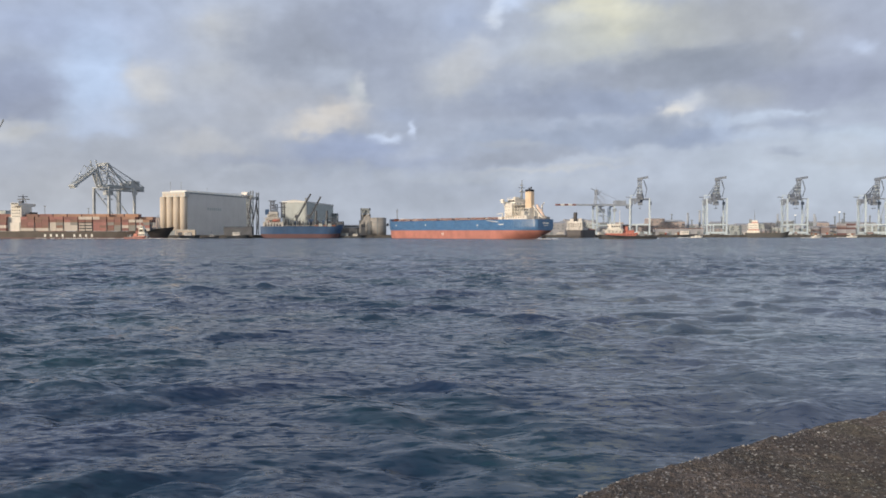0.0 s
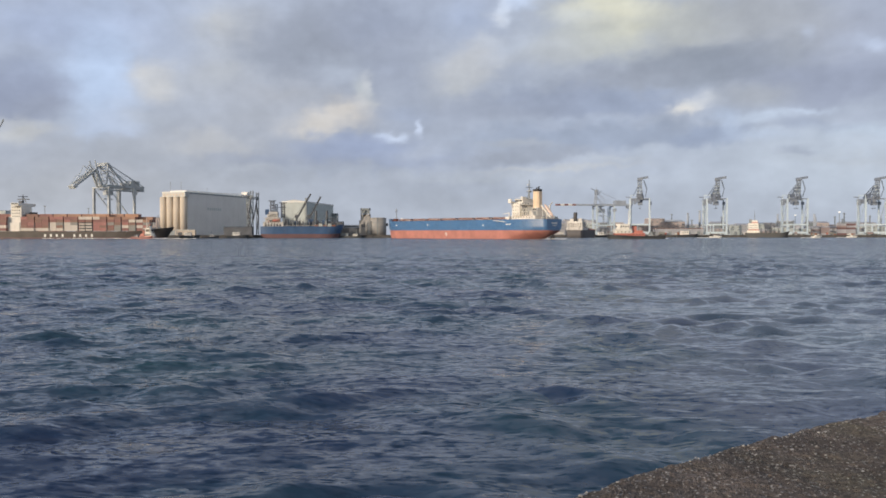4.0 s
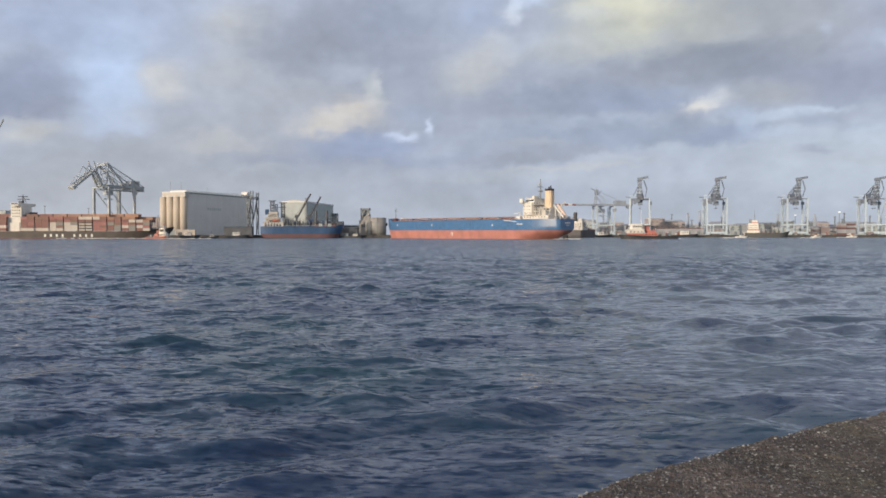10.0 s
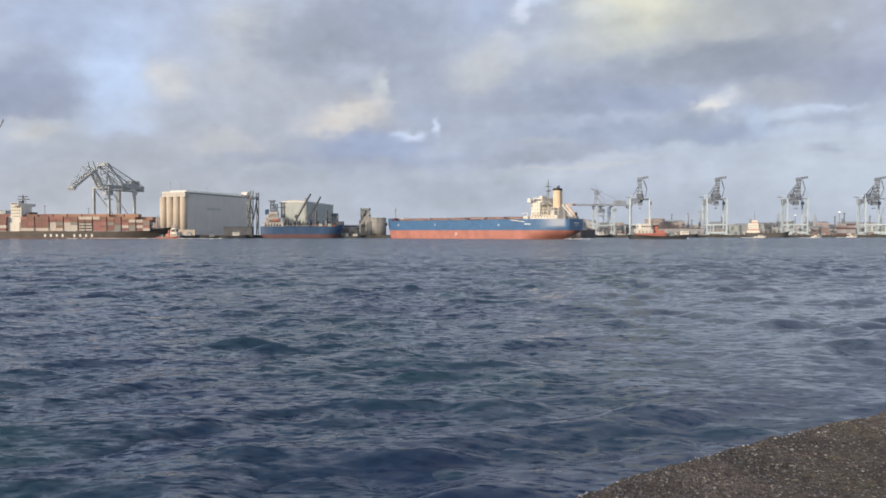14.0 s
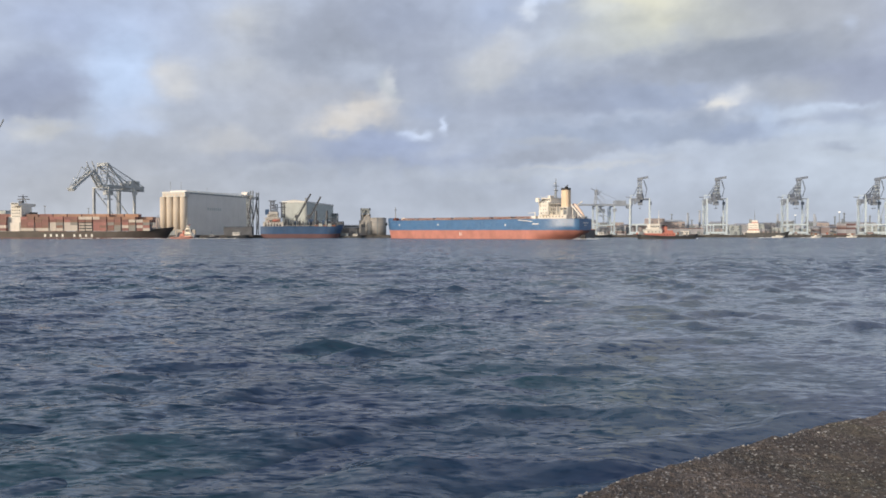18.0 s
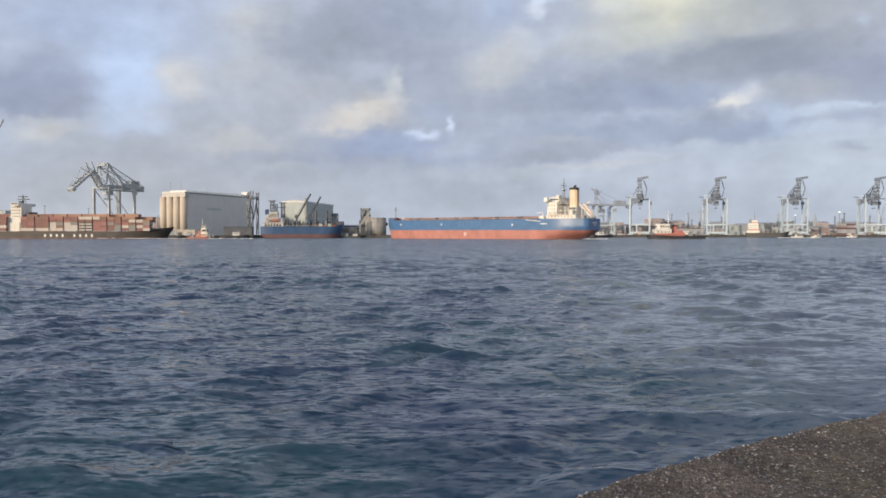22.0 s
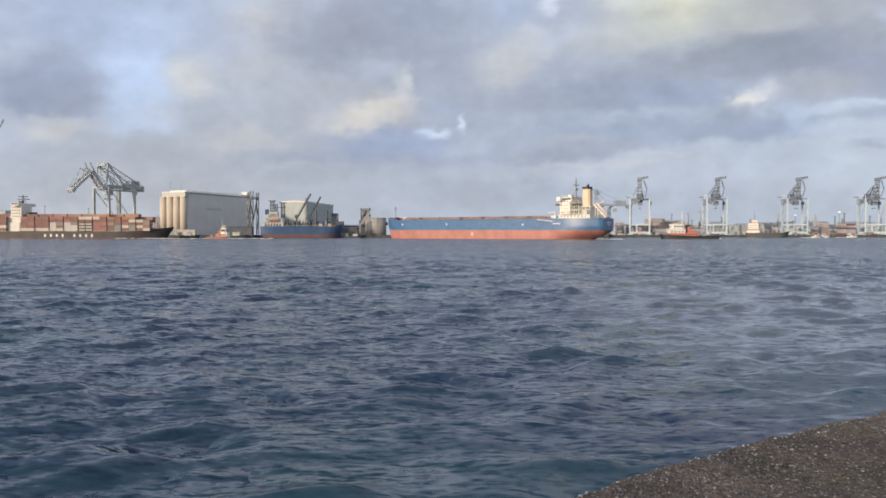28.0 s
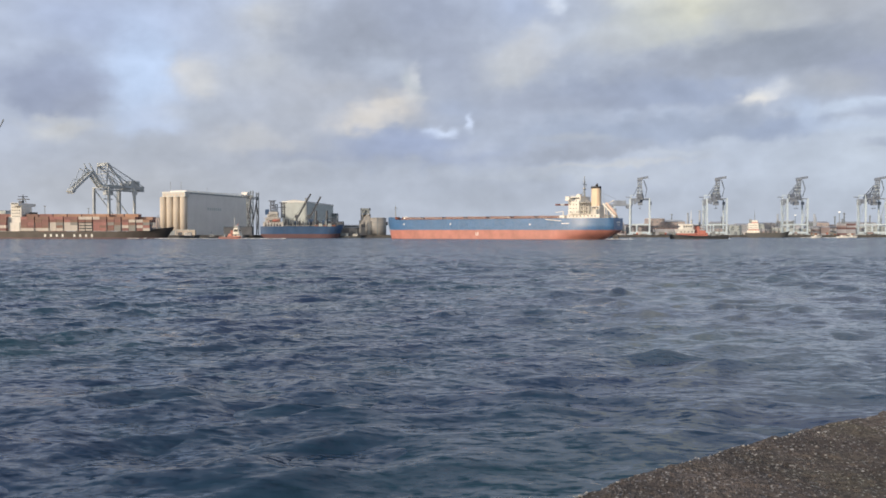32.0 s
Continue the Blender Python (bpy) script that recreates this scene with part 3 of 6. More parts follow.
def wave_sheet(name, X, Y, waves, z0, label, sharp=0.7):
    SX, SY = np.abs(np.gradient(X, axis=1)), np.abs(np.gradient(Y, axis=0))
    Z, DX, DY = np.zeros_like(X), np.zeros_like(X), np.zeros_like(X)
    group = 0.3 + 3.4 * np.clip(fbm(X / 3.2, Y / 3.2, 71, 3) - 0.32, 0.0, 0.32)
    for lam, amp, ang, ph in waves:
        k = 2 * math.pi / lam
        cx, cy = math.cos(ang), math.sin(ang)
        need = np.maximum(SX * abs(cx), SY * abs(cy)) * 2.6
        keep = np.clip((lam - need) / (need + 1e-6), 0, 1) * amp * group
        p = k * (X * cx + Y * cy) + ph
        c, s = np.cos(p), np.sin(p)
        Z += keep * c
        DX -= keep * s * cx * sharp
        DY -= keep * s * cy * sharp
    P = np.stack([X + DX, Y + DY, Z + z0], -1).reshape(-1, 3)
    ny, nx = X.shape
    idx = np.arange(ny * nx).reshape(ny, nx)
    faces = np.stack([idx[:-1, :-1], idx[:-1, 1:], idx[1:, 1:], idx[1:, :-1]], -1).reshape(-1, 4)
    me = bpy.data.meshes.new(name)
    me.vertices.add(len(P))
    me.vertices.foreach_set("co", P.astype(np.float32).ravel())
    me.loops.add(faces.size)
    me.loops.foreach_set("vertex_index", faces.astype(np.int32).ravel())
    me.polygons.add(len(faces))
    me.polygons.foreach_set("loop_start", np.arange(0, faces.size, 4, dtype=np.int32))
    me.polygons.foreach_set("loop_total", np.full(len(faces), 4, np.int32))
    me.update(calc_edges=True)
    me.shade_smooth()
    me.materials.append(M_water)
    return tagged(new(name, me), label, "water", kind="structure")


def sea(seed, count, lam0, lam1, steep, heading, spread):
    """Wave trains between two lengths, of even steepness, the longest weaker."""
    rng = random.Random(seed)
    out = []
    for i in range(count):
        lam = lam0 * (lam1 / lam0) ** (i / (count - 1))
        ang = radians(heading + rng.gauss(0, spread))
        weak = 1.0 / (1.0 + (lam / 3.6) ** 2) * min(1.0, 0.1 + 0.9 * (lam / 1.8) ** 1.5)
        out.append((lam, steep * lam * weak * rng.uniform(0.6, 1.3), ang, rng.uniform(0, 6.28)))
    return out


near_y = [5.0 + 0.05 * i for i in range(140)] + grown(12.0, 90.0, 0.05, 1.0042)
sea_y = list(reversed(grown(5.0, -2500.0, -0.1, 1.12)))[:-1] + near_y[:-1] + grown(near_y[-1], 4450.0, 0.4, 1.013)
water = wave_sheet("water", *fan_grid(sea_y, 0.62, 24.0, 4400.0), sea(3, 84, 0.34, 4.8, 0.0072, -72, 40), 0.0,
                   "dark blue choppy harbour water with short crests")
chop = wave_sheet("water_crests", *fan_grid(near_y, 0.62, 18.0, 0.0), sea(8, 50, 0.4, 2.8, 0.0072, -104, 40), -0.07,
                  "dark blue crossing wave crests on the harbour water")


def scatter_stones(name, count, seed, lo, hi, material, label, edge_bias):
    """Small stones set in the quay top, one mesh."""
    rng = random.Random(seed)
    g = Geo()
    for i in range(count):
        x = rng.uniform(0.2, 5.4)
        d = 0.075 + (rng.random() ** edge_bias) * 2.6
        y = float(np.interp(x, EDGE_X, EDGE_Y)) - d
        r = lo * (hi / lo) ** (rng.random() ** 2)
        a = rng.uniform(0, 6.28)
        ring = []
        n = 6
        for j in range(n):
            q = a + j * 2 * math.pi / n
            k = r * rng.uniform(0.7, 1.2)
            ring.append((math.cos(q) * k * 1.3, math.sin(q) * k))
        z = QUAY_Z - 0.008 + rng.uniform(-0.012, 0.01)
        top = r * rng.uniform(0.35, 0.8)
        g.loft([[(x + px, y + py, z - r * 0.5) for px, py in ring], [(x + px, y + py, z + top * 0.45) for px, py in ring],
                [(x + px * 0.5 + r * 0.1, y + py * 0.5, z + top) for px, py in ring]])
        k = len(g.v)
        g.f.append(tuple(range(k - n, k)))
    return single(name, g, material, label, "stones", kind="stuff")


M_stone_pale = paint("pale_stone", (0.34, 0.33, 0.32), 0.8, vary=0.4, scale=20)
M_stone_dark = paint("brown_stone", (0.11, 0.09, 0.078), 0.85, vary=0.4, scale=20)
scatter_stones("pebbles", 1900, 4, 0.002, 0.0075, M_stone_pale, "pale pebbles and chips bedded in old concrete", 0.9)
scatter_stones("gravel", 3500, 5, 0.003, 0.01, M_stone_dark, "brown gravel grains bedded in old concrete", 0.8)
scatter_stones("edge_chips", 650, 6, 0.003, 0.012, M_stone_pale, "pale broken chips along the worn quay edge", 4.5)


# rod leaning beside the viewer: only its tip comes into view
def fishing_rod():
    r = thing("fishing_rod", "thin dark fishing rod leaning at the quay", "fishing rod", pose(-1.3, 1.0, QUAY_Z))
    part("blank", Geo().tube((0, 0, 0.3), (0.615, 0.2, 1.73), 0.0035, 0.0009, 8), M_steel, r)
    part("grip", Geo().tube((-0.13, -0.04, 0.0), (0.0, 0.0, 0.3), 0.013, 0.012, 10), M_rust, r)
    return r


fishing_rod()


# ---- hulls ----
M_hull_maroon = paint("dull_red_hull", (0.17, 0.095, 0.1), 0.65, vary=0.2, streak=0.2)
M_hull_grey = paint("dark_grey_hull", (0.12, 0.115, 0.12), 0.7, vary=0.2)
M_hull_dull = paint("dull_blue_hull", (0.05, 0.11, 0.23), 0.55, vary=0.2, streak=0.2)
def hull_rows(L, B, z0, z1, levels, stern, bow_rake, bow_len, stern_len, transom, trim=0.0, sheer=0.0, fore=0.86, fine=2.2, run=2.0):
    """Rings of a hull from level z0 to z1. stern(z): where the hull begins; transom(z): share of the beam there."""
    ns = [0.0, 0.02, 0.05, 0.09, 0.14, 0.2, 0.3, 0.45, 0.6, 0.72, 0.8, 0.85, 0.89, 0.92, 0.945, 0.965, 0.98, 0.992, 1.0]
    rows = []
    for j in range(levels + 1):
        z = z0 + (z1 - z0) * j / levels
        xs, xb = stern(z), L - bow_rake(z)
        port = []
        for n in ns:
            x = xs + (xb - xs) * n
            fb = 1 - (1 - min((xb - x) / bow_len, 1.0)) ** fine
            fs = transom(z) + (1 - transom(z)) * (1 - (1 - min((x - xs) / stern_len, 1.0)) ** run)
            zz = z + trim * x + sheer * max(0, (n - fore) / (1 - fore)) * max(0, z / max(z1, 0.1))
            port.append((x, B / 2 * max(0.0, min(fb ** 0.6, fs)), zz))
        rows.append(port + [(x, -y, z2) for x, y, z2 in reversed(port[:-1])])
    return rows


def hull_side(rows):
    return Geo().loft(rows, caps=False)


def deck_plate(row, drop=0.0):
    g = Geo()
    half = len(row) // 2 + 1
    port, star = row[:half], [row[0][:1] + (-row[0][1],) + row[0][2:]] + list(reversed(row[half:]))
    star = [(x, -y, z) for x, y, z in port]
    g.v = [(x, y * 0.995, z - drop) for x, y, z in port] + [(x, y * 0.995, z - drop) for x, y, z in star]
    g.f = [(i, i + 1, half + i + 1, half + i) for i in range(half - 1)]
    return g


def rail(parent, pts, height=1.1, r=0.07):
    g = Geo()
    for p, q in zip(pts, pts[1:]):
        p, q = Vector(p), Vector(q)
        n = max(1, int((q - p).length / 2.5))
        for i in range(n + 1):
            c = p + (q - p) * (i / n)
            g.beam(c, c + Vector((0, 0, height)), r)
        for h in (0.55, 1.0):
            g.beam(p + Vector((0, 0, height * h)), q + Vector((0, 0, height * h)), r)
    return part("railing", g, M_white, parent)


def window_row(parent, x, y0, y1, z, n, w=0.8, h=0.9, axis="y", name="window"):
    """A row of dark windows set slightly proud, each its own pane."""
    for i in range(n):
        c = y0 + (y1 - y0) * (i + 0.5) / n
        g = Geo()
        if axis == "y":
            g.box(x - 0.06, x + 0.06, c - w / 2, c + w / 2, z - h / 2, z + h / 2)
        else:
            g.box(c - w / 2, c + w / 2, x - 0.06, x + 0.06, z - h / 2, z + h / 2)
        part(name, g, M_glass, parent)


def bulk_carrier():
    L, B = 225.0, 32.2
    ship = thing("bulk_carrier", "large bulk carrier, blue and red hull, cream funnel, riding high", "cargo ship", pose(0, 0, 0))
    stern = lambda z: 0.0 if z > 6 else (6 - z) ** 1.25 * 1.25
    rake = lambda z: 3.0 if z > 12 else 3.0 + (12 - z) * 0.28
    tr = lambda z: max(0.06, min(0.52, 0.1 + (z - 2.0) * 0.065))
    zr, zd = 7.0, 15.9
    low = hull_rows(L, B, -2.5, zr, 6, stern, rake, 34, 24, tr, trim=0.0035, run=1.2)
    up = hull_rows(L, B, zr, zd, 5, stern, rake, 32, 24, tr, trim=0.0035, sheer=1.6, fore=0.9, run=1.2)
    lower = part("lower_hull", hull_side(low), M_red, ship, "faded red antifouling with streaks", smooth=True)
    upper = part("upper_hull", hull_side(up), M_blue, ship, "sea blue hull side", smooth=True)
    part("main_deck", deck_plate(up[-1], 0.1), M_deckred, ship)
    # flat stern plate
    ends = [r[0] for r in up]
    part("transom", Geo().loft([[(x - 0.02, y, z), (x - 0.02, -y, z)] for x, y, z in ends], closed=False), M_blue, ship, "flat blue stern plate")
    # small plain bars on the side by the accommodation
    for i in range(4):
        part("side_bar", Geo().box(33.0 + i * 1.6, 34.2 + i * 1.6, B / 2 - 0.02, B / 2 + 0.06, 11.6, 12.5), M_markwhite, upper)
    # name on the stern as plain bars
    for i in range(6):
        part("name_bar", Geo().box(-0.08, -0.02, -3.4 + i * 1.15, -2.6 + i * 1.15, 12.2, 13.3), M_markwhite, upper)
    for i in range(4):
        part("port_bar", Geo().box(-0.08, -0.02, -2.2 + i * 1.1, -1.5 + i * 1.1, 10.6, 11.3), M_markwhite, upper)
    # white dots on the side, draught marks
    for s, z in ((192.8, 12.6), (142.9, 12.4), (66.6, 11.5)):
        part("hull_mark", Geo().tube((s, B / 2 - 0.3, z), (s, B / 2 + 0.07, z), 0.75, seg=12), M_markwhite, upper)
    for k in (0, 1.7):
        part("draught_mark", Geo().box(115.0 + k, 115.6 + k, B / 2 - 0.02, B / 2 + 0.06, 2.8, 5.6), M_markwhite, lower)
    for i in range(9):
        part("side_frame", Geo().box(52 + i * 15, 52.3 + i * 15, B / 2 - 0.01, B / 2 + 0.05, 8.2, 15.6), M_blue, upper)
    # hatches
    for i in range(7):
        s0 = 44 + i * 22.6
        z = zd + 0.0035 * (s0 + 8)
        co = part("hatch_coaming", Geo().box(s0, s0 + 17.5, -8.5, 8.5, z - 0.2, z + 1.5), M_deckred, ship)
        for q in (0, 1):
            part("hatch_cover", Geo().box(s0 - 0.3 + q * 9.1, s0 + 8.75 + q * 9.1, -9.4, 9.4, z + 1.5, z + 2.2, 0.15), M_hatch, co, "rusty red folding hatch cover")
        if i:
            for y in (-5, 0, 5):
                part("deck_vent", Geo().tube((s0 - 2.6, y, z - 0.1), (s0 - 2.6, y, z + 2.6), 0.5, seg=8), M_deckred, ship)
    # deck edge rails and pipes
    rail(ship, [(40, 15.6, zd + 0.1), (110, 15.6, zd + 0.35), (190, 15.6, zd + 0.6)], 1.1, 0.09)
    g = Geo()
    for y, r in ((12.6, 0.28), (13.4, 0.2)):
        g.tube((40, y, zd + 0.6), (195, y, zd + 1.1), r, seg=8)
    part("deck_pipe", g, M_deckred, ship)
    # forecastle
    zf = zd + 0.0035 * 205 + 0.5
    part("bulwark", Geo().loft([[(x, y * 0.99, z) for x, y, z in up[-1] if x > 200], [(x, y * 0.99, z + 1.2) for x, y, z in up[-1] if x > 200]], closed=False), M_blue, ship)
    part("foremast", Geo().tube((215.4, 0, zf), (215.4, 0, zf + 13.0), 0.5, 0.22, 8).beam((215.4, -2, zf + 9.6), (215.4, 2, zf + 9.6), 0.25).box(214.7, 216, -0.8, 0.8, zf + 10.6, zf + 11.2), M_steel, ship, "thin grey signal mast")
    for y in (-5, 5):
        part("windlass", Geo().box(207, 211, y - 2, y + 2, zf, zf + 1.0, 0.1).tube((209, y - 2.4, zf + 1.3), (209, y + 2.4, zf + 1.3), 1.1, seg=12), M_deckred, ship)
    part("store_house", Geo().box(198.5, 203, -4, 4, zf - 0.5, zf + 2.3, 0.15), M_white, ship)
    part("anchor", Geo().box(216.6, 217.6, 9.6, 11.2, 12.2, 15.0).beam((217, 10.6, 12.2), (217, 12.2, 13.4), 0.5), M_black, upper)
    # accommodation
    z = zd + 0.1
    low_house = part("poop_house", Geo().box(10.0, 37.0, -11.5, 11.5, z, z + 2.9, 0.2), M_white, ship)
    window_row(low_house, 11.55, 12, 36, z + 1.6, 8, axis="x")
    part("store_block", Geo().box(38.0, 42.5, 6.0, 13.5, z, z + 2.3, 0.15), M_white, ship)
    part("hose_crane", Geo().tube((40.5, 10.5, z + 2.3), (40.5, 10.5, z + 5.6), 0.4, seg=8).beam((40.5, 10.5, z + 5.4), (46.5, 11.5, z + 4.6), 0.4), M_white, ship)
    house = part("accommodation", Geo().box(26.0, 35.0, -12.9, 12.9, z + 2.9, z + 13.4, 0.25), M_white, ship, "cream white deckhouse of several storeys")
    part("after_block", Geo().box(19.5, 26.0, -9.5, 10.5, z + 2.9, z + 8.6, 0.2), M_white, ship)
    for i in range(4):
        zz = z + 3.2 + i * 2.75
        part("deck_slab", Geo().box(21.5, 35.6, -13.4, 13.4, zz - 0.1, zz + 0.1), M_white, house)
        window_row(house, 12.95, 27.0, 34.4, zz + 1.5, 3, 0.6, 0.6, axis="x")
        window_row(house, 25.95, -11.0, 11.0, zz + 1.5, 7)
        rail(house, [(21.6, -13.3, zz + 0.1), (21.6, 13.3, zz + 0.1), (26.0, 13.3, zz + 0.1)])
        # ladder between decks on the after side
        part("ladder", Geo().beam((22.0, 6.5 - (i % 2) * 4, zz), (24.8, 4.2 + (i % 2) * 4 - 4 * (i % 2), zz + 2.75), 0.8, 0.2), M_white, house)
    for i in range(3):
        zz = z + 3.3 + i * 2.75
        for q in range(3):
            # flat black panels paint the shade inside the open decks
            part("deck_opening_shade", Geo().box(20.2 + q * 1.9, 21.6 + q * 1.9, 10.46, 10.56, zz + 0.3, zz + 2.1), M_black, house, "flat black panel for a shaded deck opening")
        part("side_gallery", Geo().box(12.0, 26.0, 10.6, 12.6, zz - 0.12, zz + 0.08), M_white, house)
        rail(house, [(12.0, 12.5, zz + 0.1), (26.0, 12.5, zz + 0.1)])
    for i in range(4):
        part("after_post", Geo().tube((12.5 + i * 3.4, 12.2, z + 2.9), (12.5 + i * 3.4, 12.2, z + 9.0), 0.22, seg=6), M_white, ship)
    for q in range(4):
        part("casing_vent", Geo().box(13.2 + q * 1.5, 14.2 + q * 1.5, 6.56, 6.66, z + 7.0, z + 8.6), M_black, ship)
    bridge = part("wheelhouse", Geo().box(27.0, 36.0, -8.5, 8.5, z + 13.4, z + 16.4, 0.2), M_white, ship)
    window_row(bridge, 36.05, -8.2, 8.2, z + 15.2, 11, 1.3, 1.2)
    window_row(bridge, 8.55, 27.6, 35.6, z + 15.2, 5, 1.4, 1.2, axis="x")
    for sgn in (1, -1):
        w = part("bridge_wing", Geo().box(32.5, 35.8, min(8.4 * sgn, 16.6 * sgn), max(8.4 * sgn, 16.6 * sgn), z + 13.3, z + 13.7).box(32.5, 35.8, min(15.0 * sgn, 16.6 * sgn), max(15.0 * sgn, 16.6 * sgn), z + 13.7, z + 16.6, 0.15), M_white, bridge)
        part("wing_front", Geo().box(35.55, 35.75, min(8.4 * sgn, 15 * sgn), max(8.4 * sgn, 15 * sgn), z + 13.7, z + 14.8), M_white, w)
        part("wing_strut", Geo().beam((34.0, 15.5 * sgn, z + 13.3), (34.0, 12.9 * sgn, z + 9.6), 0.4), M_white, w)
    part("monkey_island", Geo().box(26.6, 36.3, -8.9, 8.9, z + 16.4, z + 16.75), M_white, bridge)
    rail(bridge, [(26.8, -8.7, z + 16.75), (26.8, 8.7, z + 16.75), (36.1, 8.7, z + 16.75)])
    part("cabin_block", Geo().box(28.0, 30.5, 3.0, 7.5, z + 16.75, z + 18.6, 0.15).box(30.5, 33.5, -1.5, 2.5, z + 16.75, z + 18.2, 0.15), M_white, bridge)
    mast = part("radar_mast", Geo().tube((27.5, 0.5, z + 16.4), (27.5, 0.5, z + 32.5), 0.75, 0.25, 8).beam((27.5, -3.4, z + 26.2), (27.5, 4.4, z + 26.2), 0.4).beam((27.5, -2.4, z + 22.6), (27.5, 3.4, z + 22.6), 0.5)
                .beam((29.8, 0.5, z + 16.7), (27.5, 0.5, z + 24.0), 0.35), M_steel, ship, "grey lattice radar mast")
    part("radar_scanner", Geo().box(27.1, 27.9, -2.4, 2.2, z + 23.0, z + 23.5).box(27.1, 27.9, -0.6, 2.8, z + 28.1, z + 28.5), M_white, mast)
    # funnel
    fun = part("funnel", Geo().loft([[(17.6 + 3.3 * sx * (1 - 0.02 * i) - (0.25 if sx < 0 else 0), 1.0 + 3.0 * sy, zz) for sx, sy in ((-1, -0.6), (-0.6, -1), (0.6, -1), (1, -0.6), (1, 0.6), (0.6, 1), (-0.6, 1), (-1, 0.6))]
                                     for i, zz in enumerate((z + 9.0, z + 14, z + 22.6))], True), M_cream, ship, "cream yellow funnel")
    part("funnel_top", Geo().loft([[(17.6 + 3.35 * sx, 1.0 + 3.05 * sy, zz) for sx, sy in ((-1, -0.6), (-0.6, -1), (0.6, -1), (1, -0.6), (1, 0.6), (0.6, 1), (-0.6, 1), (-1, 0.6))] for zz in (z + 22.6, z + 24.3)], True), M_black, fun, "black funnel top")
    for y, h in ((0.0, 2.4), (2.2, 1.5)):
        part("exhaust_pipe", Geo().tube((17.2, y, z + 24.2), (16.9, y, z + 24.3 + h), 0.55, seg=10), M_black, fun)
    part("engine_casing", Geo().box(12.5, 19.5, -5.5, 6.5, z + 2.9, z + 9.2, 0.2), M_white, ship)
    part("casing_block", Geo().box(13.0, 17.0, 6.6, 11.0, z + 2.9, z + 6.6, 0.2), M_white, ship)
    for sgn in (1, -1):
        for x in (27, 32):
            part("raft_davit", Geo().beam((x, 11.4 * sgn, z + 2.2), (x, 14.8 * sgn, z + 5.4), 0.45), M_white, ship)
        for x in (26.5, 29.5):
            part("life_raft", Geo().tube((x - 1.0, 13.0 * sgn, z + 3.5), (x + 1.0, 13.0 * sgn, z + 3.5), 0.6, seg=10), M_white, ship)
    # stern ramp with free-fall boat and stores crane
    for y in (-1.2, 3.2):
        part("boat_ramp", Geo().beam((11.2, y, z + 11.2), (1.2, y, z + 1.0), 0.7, 0.9).beam((9.5, y, z), (9.5, y, z + 9.2), 0.5).beam((4.5, y, z), (4.5, y, z + 4.3), 0.5), M_white, ship)
    part("freefall_boat", Geo().loft([[(9.6 - 9.2 * q, 1.0 + w * cy, z + 11.4 - 9.4 * q + w * cz * 1.0) for cy, cz in ((-1, 0), (-0.7, 0.9), (0, 1.3), (0.7, 0.9), (1, 0), (0.6, -0.8), (-0.6, -0.8))]
                                      for q, w in ((0.0, 0.6), (0.2, 1.4), (0.6, 1.5), (0.9, 1.0), (1.0, 0.3))], True), M_salmon, ship, "pale salmon free-fall lifeboat on its ramp", True)
    part("stores_crane", Geo().tube((12.5, -8, z + 3.2), (12.5, -8, z + 11.5), 0.6, seg=10).beam((12.5, -8, z + 11.2), (5.0, -3, z + 13.4), 0.6), M_white, ship)
    rail(ship, [(0.6, -8.1, z), (0.6, 8.1, z), (8, 11.0, z), (20, 15.0, z), (38, 15.9, z)])
    for y in (-7, 7):
        part("mooring_winch", Geo().tube((5, y - 1.6, z + 1.1), (5, y + 1.6, z + 1.1), 1.0, seg=12).box(4, 6, y - 2, y + 2, z, z + 0.5), M_steel, ship)
    part("gangway", Geo().beam((39, 16.4, 14.0), (53, 16.4, 15.4), 0.9, 0.5), M_white, ship)
    part("rudder_head", Geo().box(-0.2, 4.0, -0.5, 0.5, -2.0, 3.4, 0.1), M_black, ship)
    return ship


